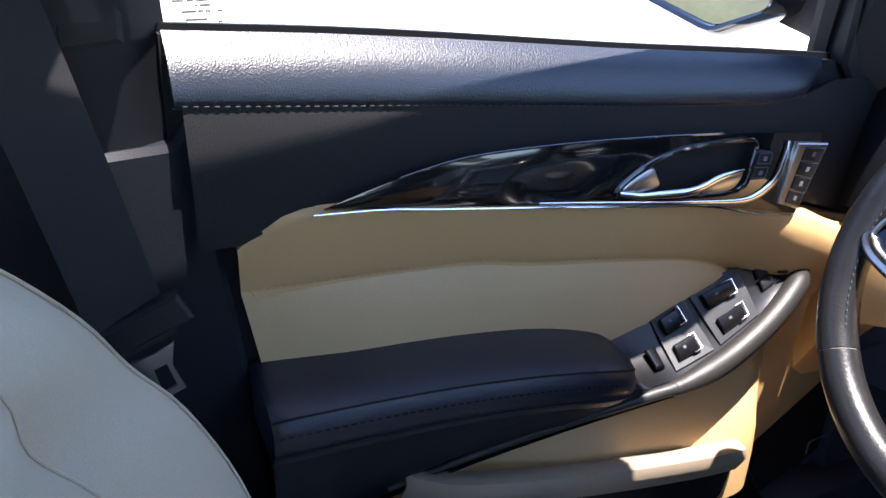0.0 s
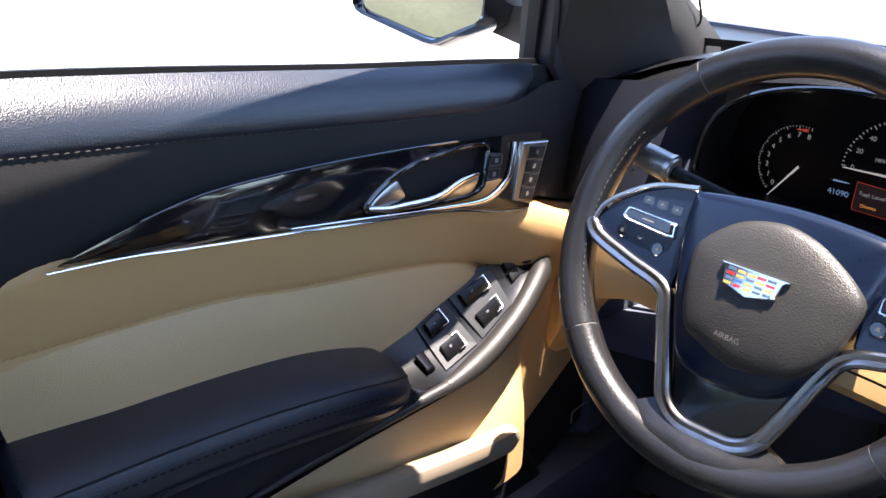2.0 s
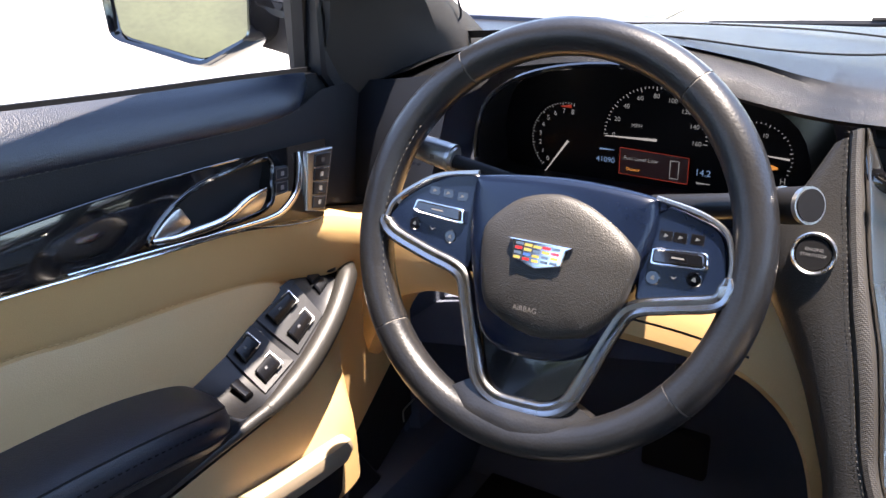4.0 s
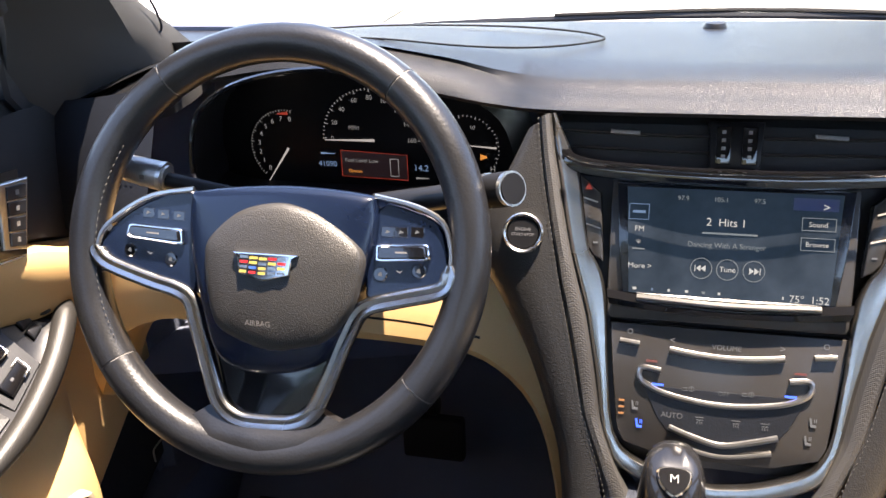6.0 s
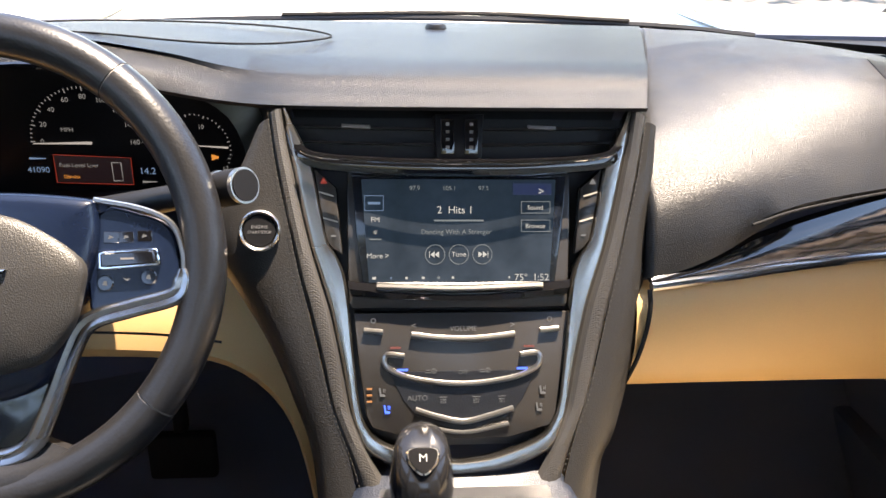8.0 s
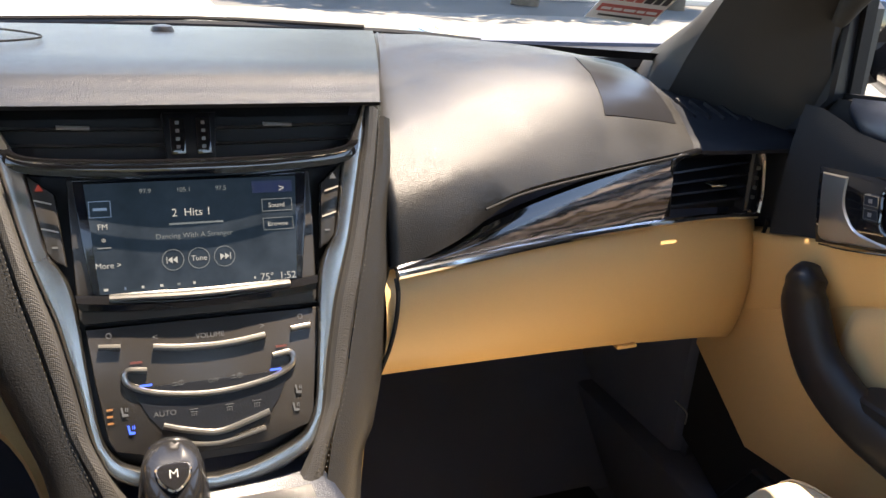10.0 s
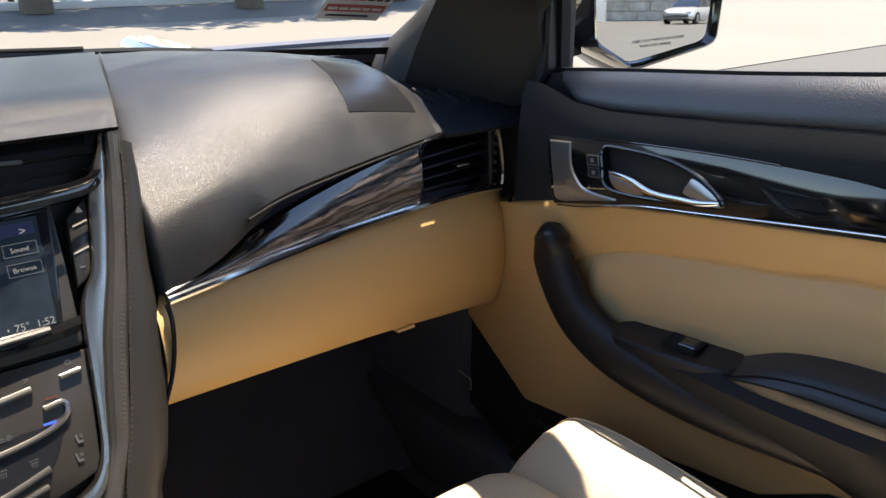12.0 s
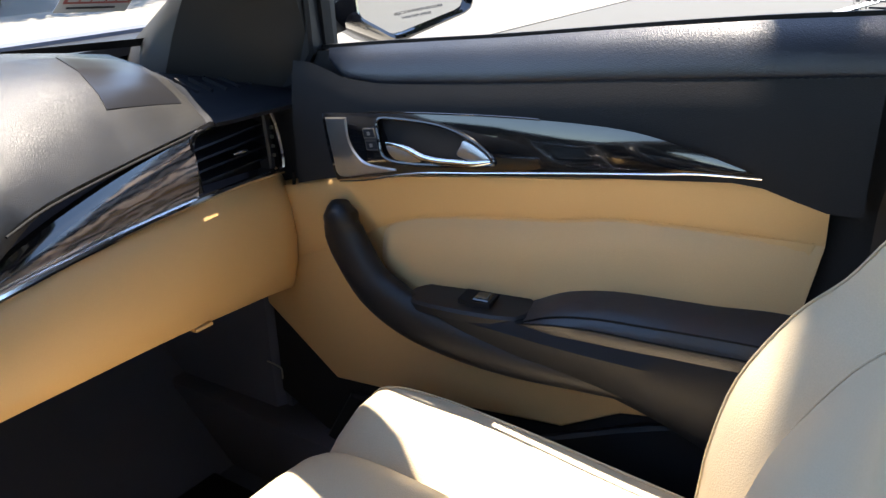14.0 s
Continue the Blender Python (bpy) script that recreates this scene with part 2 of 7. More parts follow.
def lettering(text, size, m, mat, parent, name="lettering", depth=0.0):
    """Words as a thin mesh, centred at the pose m."""
    cu = bpy.data.curves.new("words", "FONT")
    cu.body, cu.size, cu.align_x, cu.align_y, cu.extrude = text, size, "CENTER", "CENTER", depth
    ob = new("words", cu)
    bpy.context.view_layer.update()
    me = bpy.data.meshes.new_from_object(ob)
    bpy.data.objects.remove(ob)
    me.transform(m)
    me.materials.clear()
    me.materials.append(mat)
    o = new(name, me)
    o.parent = parent
    return o


def spl2(pts, n=5, closed=False):
    return [(v.x, v.y) for v in spl([(a, b, 0) for a, b in pts], n, closed)]


def smooth_rows(rows, n=4):
    """Rows of a loft, made denser and smooth along its length."""
    lines = [spl([r[j] for r in rows], n) for j in range(len(rows[0]))]
    return [[ln[i] for ln in lines] for i in range(len(lines[0]))]


# ---- outside: trees, hedge, wall, parked cars ----
def leaves(bm, centre, radii, count, size, rng):
    """Small bent leaf clumps strewn through an uneven crown."""
    for _ in range(count):
        while True:
            v = Vector((rng.uniform(-1, 1), rng.uniform(-1, 1), rng.uniform(-1, 1)))
            if 0.35 < v.length < 1.0 and noise.noise(v * 2.3 + Vector(centre)) > -0.12:
                break
        p = Vector(centre) + Vector((v.x * radii[0], v.y * radii[1], v.z * radii[2]))
        a = Vector((rng.uniform(-1, 1), rng.uniform(-1, 1), rng.uniform(-0.6, 0.6))).normalized() * size * rng.uniform(0.6, 1.4)
        b = a.cross(Vector((rng.uniform(-1, 1), rng.uniform(-1, 1), 1))).normalized() * size * rng.uniform(0.3, 0.7)
        q = [bm.verts.new(p + w) for w in (-a, b, a, -b)]
        bm.faces.new(q[:3])
        bm.faces.new((q[0], q[2], q[3]))


def leafy_tree():
    rng = random.Random(4)
    t = thing("tree", "broad green shade tree beside the lot", "tree", group="trees round the lot")
    part("trunk", tube(spl([(0, 0, 0), (0.05, 0.02, 1.2), (-0.05, 0.05, 2.4), (0.1, 0, 3.6)], 4), 0.20, 10, lambda u: 1.25 - 0.75 * u, up=(0, 1, 0)), BARK, t)
    for a in range(5):
        d = Vector((math.cos(a * 1.3), math.sin(a * 1.3), 0))
        part("limb", tube(spl([Vector((0, 0, 2.2 + 0.25 * a)), d * 0.8 + Vector((0, 0, 3.2 + 0.2 * a)), d * 1.8 + Vector((0, 0, 4.2 + 0.2 * a))], 3), 0.08, 7, lambda u: 1.0 - 0.7 * u, up=(0.3, 0.2, 1)), BARK, t)
    bm = bmesh.new()
    for _ in range(9):
        c = (rng.uniform(-1.6, 1.6), rng.uniform(-1.6, 1.6), rng.uniform(3.8, 5.6))
        leaves(bm, c, (1.3, 1.3, 0.9), 420, 0.13, rng)
    part("crown", bm, LEAF, t, "uneven crown of small leaves")
    return t


tree = leafy_tree()
tree.matrix_world = pose(6.6, 13.0, 0)
for x, y, turn_by, k in ((3.4, 13.6, 70, 0), (9.8, 13.2, 200, 0), (24.0, 3.0, 20, 0), (26.0, -7.0, 130, 0), (27.0, 11.0, 250, 0), (-6.0, -16.0, 40, 0), (15.0, 14.5, 160, 0)):
    copy_thing(tree, pose(x, y, 0, 0, 0, turn_by))
def leaning_tree():
    """An unseen, added tree: boughs over the car's rear shade its passenger side."""
    rng = random.Random(12)
    t = thing("tree", "unseen leaning tree added to shade the car's passenger side", "tree", group="trees round the lot")
    part("trunk", tube(spl([(2.3, -3.6, 0), (2.35, -3.3, 1.4), (2.25, -2.6, 2.8), (2.0, -1.6, 3.9)], 4), 0.16, 10, lambda u: 1.2 - 0.75 * u, up=(1, 0, 0)), BARK, t)
    for tip in ((1.4, -0.2, 4.6), (1.9, -0.3, 4.8), (2.8, -0.6, 4.6), (1.5, -1.4, 4.9), (2.9, -1.8, 4.7)):
        part("limb", tube(spl([(2.15, -2.2, 3.3), Vector((2.0, -1.4, 4.0)).lerp(Vector(tip), 0.5), tip], 3), 0.06, 7, lambda u: 1.0 - 0.7 * u, up=(0.3, 0.2, 1)), BARK, t)
    bm = bmesh.new()
    for x, y in ((1.35, -0.15), (1.75, -0.2), (2.2, -0.2), (1.35, -0.6), (1.8, -0.6), (2.4, -0.6), (1.35, -1.1), (1.9, -1.1), (2.6, -1.1), (1.5, -1.6), (2.2, -1.7), (2.9, -1.7)):
        leaves(bm, (x, y, 4.6 + 0.25 * math.sin(x * 5 + y * 3)), (0.50, 0.50, 0.40), 520, 0.10, rng)
    part("crown", bm, LEAF, t, "uneven crown of small leaves")


leaning_tree()
rng = random.Random(9)
bm = bmesh.new()
for i in range(44):
    leaves(bm, (-1 + i * 0.9, 15.6 + 0.3 * math.sin(i * 1.7), 0.75), (0.75, 0.7, 0.75), 90, 0.11, rng)
hedge = finish("hedge", bm, LEAF)
tagged(hedge, "dark green clipped hedge along the far kerb", "hedge", kind="stuff")
kerb = finish("kerb", box((1.0, 14.2, 0.0), (60, 14.4, 0.13), 0.02), CONCRETE)
tagged(kerb, "pale concrete kerb before the hedge", "kerb", kind="structure")
for x0, y0, x1, y1 in ((7.4, 1.95, 13.0, 1.1), (7.2, -1.2, 13.0, -2.0)):
    d = (Vector((x1, y1, 0)) - Vector((x0, y0, 0))).normalized().cross(Vector((0, 0, 1))) * 0.055
    ln = finish("parking_line", prism([Vector((x0, y0, 0.016)) + d, Vector((x1, y1, 0.016)) + d, Vector((x1, y1, 0.016)) - d, Vector((x0, y0, 0.016)) - d], (0, 0, -0.006)), WHITE)
    tagged(ln, "worn white painted parking line", "road marking", kind="structure")

# stone-faced building with piers, behind the car
hall = thing("stone_building", "pale stone-faced building with tall piers", "building")
part("wall", box((-14, -58, 0), (40, -56, 9)), STONE, hall, "rough pale stone wall")
rng = random.Random(3)
for r in range(10):
    x = -2.0
    while x < 18:
        w = rng.uniform(0.8, 1.7)
        part("stone", box((x, -56.0, r * 0.62 + 0.02), (x + w - 0.06, -55.93 + rng.uniform(0, 0.06), r * 0.62 + 0.58), 0.02, 1), STONE, hall)
        x += w
for x in (-6.0, 1.9, 9.4, 15.0):
    part("pier", box((x, -56.0, 0), (x + 1.1, -54.6, 9)), SILVER if x == 1.9 else CONCRETE, hall, "smooth pale pier")
part("cornice", box((-14, -58.3, 9), (40, -54.2, 9.6)), CONCRETE, hall)


def parked_car(name, label, paint, m, estate=0.0):
    car = thing(name, label, "car", group="parked cars")
    rows = []
    for y, zt, w, zb in ((-2.25, 0.62, 0.70, 0.40), (-2.2, 0.86, 0.82, 0.28), (-1.7, 0.93, 0.88, 0.22), (-0.8, 0.92, 0.90, 0.20), (0.6, 0.92, 0.90, 0.20), (1.3, 0.88, 0.88, 0.22), (2.0, 0.76, 0.84, 0.26), (2.25, 0.60, 0.72, 0.36)):
        rows.append([(x * w, y, z) for x, z in ((-0.9, zb), (-1.0, zb + 0.12), (-1.0, zt - 0.22), (-0.93, zt - 0.05), (-0.6, zt), (0.6, zt), (0.93, zt - 0.05), (1.0, zt - 0.22), (1.0, zb + 0.12), (0.9, zb))])
    part("body", grid(smooth_rows([[Vector(q) for q in r] for r in rows], 3), closed=True, caps=True), paint, car)
    roof_rows = []
    for y, z, w in ((-1.75, 0.92, 0.74), (-1.15, 1.36, 0.60), (-0.4, 1.45, 0.60), (0.35, 1.38, 0.60), (1.05, 0.91, 0.76)):
        roof_rows.append([Vector((x * w, y, z - dz)) for x, dz in ((-1.12 if z > 1 else -1, z - 0.90 if z > 1 else 0.0), (-1.0, 0.04 if z > 1 else 0), (-0.7, 0.0), (0.7, 0.0), (1.0, 0.04 if z > 1 else 0), (1.12 if z > 1 else 1, z - 0.90 if z > 1 else 0.0))])
    part("cabin_glass", grid(smooth_rows(roof_rows, 3)), GLOSS, car, "dark windows")
    part("roof", grid([[Vector((x * 0.56, y, 1.455 - 0.04 * x * x + dz)) for x in (-1, -0.5, 0, 0.5, 1)] for y, dz in ((-1.05, -0.08), (-0.4, 0.005), (0.3, -0.055))], thick=(0, 0, -0.03)), paint, car)
    for sx in (-1, 1):
        part("light", box((sx * 0.55, -2.255, 0.62), (sx * 0.80, -2.16, 0.74), 0.02), REDINK, car, "red tail light")
        part("light", box((sx * 0.52, 2.10, 0.58), (sx * 0.78, 2.235, 0.68), 0.02), SATIN, car, "headlight")
        for y in (-1.4, 1.4):
            wheel_ob = part("wheel", place(tube([(-0.10, 0, 0), (0.10, 0, 0)], 0.33, 22), Matrix.Translation((sx * 0.80, y, 0.33))), RUBBER, car, "black tyre")
            part("rim", place(tube([(-0.112, 0, 0), (0.112, 0, 0)], 0.21, 14), Matrix.Translation((sx * 0.80, y, 0.33))), SATIN, wheel_ob, "silver rim")
    part("bumper", box((-0.78, -2.30, 0.36), (0.78, -2.15, 0.55), 0.04), paint, car)
    part("plate_bar", box((-0.22, -2.31, 0.62), (0.22, -2.24, 0.72)), WHITE, car)
    car.matrix_world = m
    return car


parked_car("parked_car", "silver saloon parked far behind, seen in the mirror", SILVER, pose(7.4, -47.0, 0, 0, 0, 28))
parked_car("parked_car", "white car parked across the lot in sun", WHITE, pose(19.5, 12.8, 0, 0, 0, 80))
parked_car("parked_car", "dark car parked across the lot", PAINT, pose(24.0, 13.6, 0, 0, 0, 84))


# ---- ground and distance ----
ground = finish("ground", box((-400, -400, -0.5), (400, 400, 0.0)), ASPHALT)
tagged(ground, "wide sunlit grey asphalt car park", "ground", kind="structure")
apron = finish("pavement", box((-30, -2.4, 0.0), (1.2, 60, 0.012)), CONCRETE)
tagged(apron, "pale concrete apron in full sun", "pavement", kind="structure")
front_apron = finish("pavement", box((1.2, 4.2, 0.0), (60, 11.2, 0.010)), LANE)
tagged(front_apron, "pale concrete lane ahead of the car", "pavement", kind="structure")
lawn = finish("lawn", grid([[(x, y, z + 0.25 * math.sin(x * 0.9 + y * 0.7)) for x in range(-42, 1, 3)] for y, z in ((-8.8, -0.3), (-9.2, 0.35), (-12, 1.6), (-16, 3.4), (-22, 5.6), (-30, 7.6), (-44, 9.0))], thick=(0, 0, -1.0)), GRASS)
tagged(lawn, "dry green grass bank rising beside the lot", "lawn", kind="structure")


# ---- car body round the cabin ----
floor = thing("floor", "black carpeted cabin floor with deep footwells", "floor", "structure")
part("floor_pan", box((-0.74, -1.7, 0.24), (0.74, 1.05, 0.28)), CARPET, floor)
part("toe_board", grid([[(x, 0.80, 0.28), (x, 1.0, 0.45), (x, 1.02, 0.95)] for x in (-0.74, 0.74)], thick=(0, 0.04, 0)), CARPET, floor)
for s in (-1, 1):
    part("side_sill", box((s * 0.66, -1.7, 0.26), (s * 0.74, 1.0, 0.40), 0.01), CARPET, floor)
    rows = [[(s * 0.745, 0.70, 0.30), (s * 0.745, 0.70, 0.80)], [(s * 0.70, 0.72, 0.30), (s * 0.70, 0.72, 0.80)], [(s * 0.69, 1.02, 0.30), (s * 0.69, 1.02, 0.80)]]
    part("kick_panel", grid(rows), CARPET, floor)

part("firewall", box((-0.82, 1.03, 0.20), (0.82, 1.07, 0.972)), CARPET, floor)
for s in (-1, 1):
    part("cowl_side", box((s * 0.715, 0.70, 0.20), (s * 0.80, 1.05, 0.965)), CARPET, floor)
part("cowl_panel", box((-0.80, 0.915, 0.952), (0.80, 1.08, 0.966)), PLASTIC, floor)
part("floor_mat", box((-0.62, 0.0, 0.281), (-0.12, 0.80, 0.292), 0.004), RUBBER, floor, "black floor mat")
part("floor_mat", box((0.14, 0.0, 0.281), (0.62, 0.80, 0.292), 0.004), RUBBER, floor, "black floor mat")
shell = thing("wall_body", "dark blue car body round the cabin", "car body", "structure")
for s in (-1, 1):
    part("rear_side", box((s * 0.74, -1.75, 0.25), (s * 0.80, -0.12, 1.03), 0.01), PAINT, shell)
    part("door_skin", box((s * 0.745, -0.12, 0.25), (s * 0.82, 0.75, 0.955), 0.02, 3), PAINT, shell)
    part("front_wing", box((s * 0.745, 0.75, 0.25), (s * 0.86, 2.3, 0.86), 0.03, 3), PAINT, shell)
    part("rear_glass_side", grid([[(s * 0.76, -1.75, 1.03), (s * 0.76, -0.26, 1.03)], [(s * 0.615, -1.3, 1.36), (s * 0.615, -0.26, 1.375)]]), GLASS, shell).visible_shadow = False
part("rear_wall", box((-0.8, -1.80, 0.25), (0.8, -1.75, 0.98)), PAINT, shell)
part("bonnet", grid([[(x, y, z - 0.10 * (x / 0.8) ** 2) for x in (-0.8, -0.5, -0.2, 0.2, 0.5, 0.8)] for y, z in ((1.02, 0.93), (1.4, 0.90), (1.9, 0.85), (2.3, 0.76))], thick=(0, 0, -0.03)), PAINT, shell)

rows = [[(x, y, 1.462 + dz - 0.045 * (x / 0.585) ** 4) for x in (-0.550, -0.5, -0.35, -0.15, 0.15, 0.35, 0.5, 0.550)] for y, dz in ((0.385, -0.002), (0.1, 0.006), (-0.4, 0.012), (-0.9, 0.008), (-1.37, 0.0))]
part("roof_skin", grid(rows, thick=(0, 0, -0.004)), PAINT, shell, "dark blue roof panel")
part("rear_screen", grid([[(-0.55, -1.36, 1.40), (0.0, -1.37, 1.43), (0.55, -1.36, 1.40)], [(-0.66, -1.86, 1.045), (0.0, -1.95, 1.05), (0.66, -1.86, 1.045)]]), GLASS, shell).visible_shadow = False
part("boot_lid", grid([[(x, y, z - 0.06 * (x / 0.78) ** 4) for x in (-0.78, -0.6, -0.3, 0.3, 0.6, 0.78)] for y, z in ((-1.80, 1.045), (-2.05, 1.04), (-2.30, 1.02), (-2.40, 0.96), (-2.42, 0.62))], thick=(0, 0.01, -0.02)), PAINT, shell)
part("rear_bumper", box((-0.82, -2.48, 0.28), (0.82, -2.32, 0.66), 0.05, 3), PAINT, shell)
part("front_bumper", box((-0.84, 2.26, 0.24), (0.84, 2.42, 0.74), 0.06, 3), PAINT, shell)
for s in (-1, 1):
    part("rear_quarter", box((s * 0.735, -2.36, 0.28), (s * 0.82, -1.72, 0.99), 0.03, 3), PAINT, shell)
    for y in (1.62, -1.55):
        ring = [(s * 0.80, y + 0.285 * math.cos(2 * math.pi * i / 28), 0.335 + 0.285 * math.sin(2 * math.pi * i / 28)) for i in range(29)]
        tyre = part("tyre", sweep(ring, [(-0.09, -0.045), (0.09, -0.045), (0.105, 0.0), (0.09, 0.045), (-0.09, 0.045), (-0.105, 0.0)], (1, 0, 0)), RUBBER, shell, "black tyre")
        part("rim", tube([(s * 0.78, y, 0.335), (s * 0.86, y, 0.335), (s * 0.875, y, 0.335)], 0.245, 28, lambda u: 1.0 if u < 0.9 else 0.3), SILVER, shell, "silver wheel rim")

roof = thing("ceiling", "dark grey headliner under the roof", "ceiling", "structure")
rows = [[(x, y - 0.05 * (x / 0.6) ** 2 * (y > 0.3), 1.405 - 0.04 * (x / 0.6) ** 4) for x in (-0.556, -0.48, -0.35, 0, 0.35, 0.48, 0.556)] for y in (0.37, 0.1, -0.3, -0.9, -1.35)]
part("headliner", grid(rows, thick=(0, 0, 0.05)), HEADLINER, roof)

# pillars
for s, nm in ((-1, "pillar_1"), (1, "pillar_2")):
    pil = thing(nm, "dark grey fabric-covered windscreen pillar", "pillar", "structure")
    rows = []
    for z, yf, yr, x, thick in ((0.90, 1.00, 0.62, 0.70, 0.046), (0.965, 0.93, 0.575, 0.685, 0.048), (1.0, 0.865, 0.573, 0.675, 0.048), (1.035, 0.795, 0.573, 0.665, 0.046), (1.07, 0.735, 0.565, 0.655, 0.042), (1.13, 0.65, 0.52, 0.645, 0.028), (1.25, 0.50, 0.39, 0.610, 0.060), (1.36, 0.36, 0.25, 0.570, 0.050)):
        w = yf - yr
        thick += 0.034 if s > 0 and z < 1.2 else 0.0
        rows.append([(s * (x + 0.030), yf - 0.01, z), (s * (x + 0.005), yf, z), (s * (x - thick * 0.35), yf - 0.14 * w, z), (s * (x - thick * 0.8), yf - 0.36 * w, z), (s * (x - thick), yf - 0.55 * w, z), (s * (x + 0.010 - thick * 0.7), yf - 0.80 * w, z), (s * (x + 0.015), yr, z), (s * (x + 0.030), yr + 0.004, z)])
    part("pillar_cover", grid(rows, closed=True), FABRIC, pil)
    sail = [(s * 0.690, 0.566, 0.974), (s * 0.690, 0.568, 1.075), (s * 0.690, 0.60, 1.10), (s * 0.690, 0.70, 0.985), (s * 0.690, 0.70, 0.90), (s * 0.690, 0.60, 0.93)]
    part("sail_panel", prism(sail, (s * 0.05, 0, 0), 0.004), PLASTIC, pil, "black triangular corner panel")
    part("corner_post", sweep([(s * 0.722, 0.568, 0.968), (s * 0.712, 0.566, 1.09)], [(-0.006, -0.008), (0.006, -0.008), (0.006, 0.008), (-0.006, 0.008)], (1, 0, 0)), SEAL, pil)
    if s < 0:
        mark = spl([(-0.6405, 0.698, 1.06), (-0.6415, 0.698, 1.03), (-0.643, 0.706, 1.010), (-0.6455, 0.735, 0.997), (-0.648, 0.772, 1.002), (-0.646, 0.783, 1.012), (-0.642, 0.765, 1.04), (-0.640, 0.745, 1.06)], 4)
        part("cover_seam", sweep([p + Vector((0.004, 0, 0)) for p in mark], circle(0.0015, 6), (1, 0, 0)), SOFT, pil, "outline of a clip cover")
    # centre pillar with its belt slot cover
    post = [(s * 0.715, -0.045, 0.40), (s * 0.715, -0.05, 0.88), (s * 0.715, -0.075, 1.04), (s * 0.70, -0.078, 1.07), (s * 0.60, -0.10, 1.38), (s * 0.60, -0.22, 1.38), (s * 0.715, -0.26, 1.04), (s * 0.715, -0.26, 0.40)]
    post_rows = [[post[0], post[7]], [post[1], (s * 0.715, -0.26, 0.88)], [post[2], post[6]], [post[4], post[5]]]
    part("centre_post", grid([[Vector(a), Vector(a).lerp(Vector(b), 0.2) + Vector((-s * 0.02, 0, 0)), Vector(a).lerp(Vector(b), 0.8) + Vector((-s * 0.02, 0, 0)), Vector(b)] for a, b in post_rows], thick=(s * 0.04, 0, 0)), PLASTIC, pil, "dark centre pillar cover")

# windscreen and side glass
wind = thing("window_1", "clear raked windscreen", "windscreen", "structure")
rows = []
for u in (0, 0.25, 0.5, 0.75, 1.0):
    row = []
    for k in range(9):
        q = -1 + k / 4
        x0, y0, z0 = q * 0.665, 0.985 - 0.16 * q * q, 0.975
        x1, y1, z1 = q * 0.585, 0.385 - 0.05 * q * q, 1.40 - 0.03 * q * q
        row.append((x0 + (x1 - x0) * u, y0 + (y1 - y0) * u, z0 + (z1 - z0) * u + 0.02 * math.sin(math.pi * u)))
    rows.append(row)
pane = part("pane", grid(rows), GLASS, wind)
pane.visible_shadow = False
part("frit_band", grid([[Vector(p) + Vector((0, -0.004, 0.0)), Vector(p).lerp(Vector(q), 0.10) + Vector((0, -0.004, 0))] for p, q in zip(rows[0], rows[1])]), CERAMIC, wind, "black glass edge")
for s, nm in ((-1, "window_2"), (1, "window_3")):
    w = thing(nm, "clear front side window, closed", "window", "structure")
    p = part("pane", grid([[(s * 0.722, -0.08, 1.03), (s * 0.722, 0.57, 0.965)], [(s * 0.705, -0.085, 1.10), (s * 0.705, 0.555, 1.09)], [(s * 0.615, -0.12, 1.375), (s * 0.615, 0.20, 1.375)]]), GLASS, w)
    p.visible_shadow = False

# wiper at the foot of the glass
wiper = thing("wiper", "black wiper arm lying at the foot of the windscreen", "wiper")
part("arm", tube(spl([(-0.40, 1.045, 0.972), (-0.234, 1.045, 0.9795), (0.009, 1.05, 0.9845), (0.31, 1.03, 0.982), (0.45, 1.0, 0.975)], 4), 0.0045, 6), PLASTIC, wiper)
part("blade", tube(spl([(-0.20, 1.045, 0.9855), (0.05, 1.05, 0.9915), (0.28, 1.03, 0.9875)], 4), 0.003, 6), RUBBER, wiper)
part("pivot", tube([(-0.40, 1.045, 0.955), (-0.40, 1.045, 0.973)], 0.014, 10, up=(0, 1, 0)), PLASTIC, wiper)

# outside mirrors
def rounded(loop, k=0.12):
    """A polygon of (x, z) with its corners cut round."""
    out = []
    for i, c in enumerate(loop):
        a, b = loop[i - 1], loop[(i + 1) % len(loop)]
        p, q = ((c[0] + (e[0] - c[0]) * k, c[1] + (e[1] - c[1]) * k) for e in (a, b))
        m = ((p[0] + q[0] + 2 * c[0]) / 4, (p[1] + q[1] + 2 * c[1]) / 4)
        out += [p, m, q]
    return out


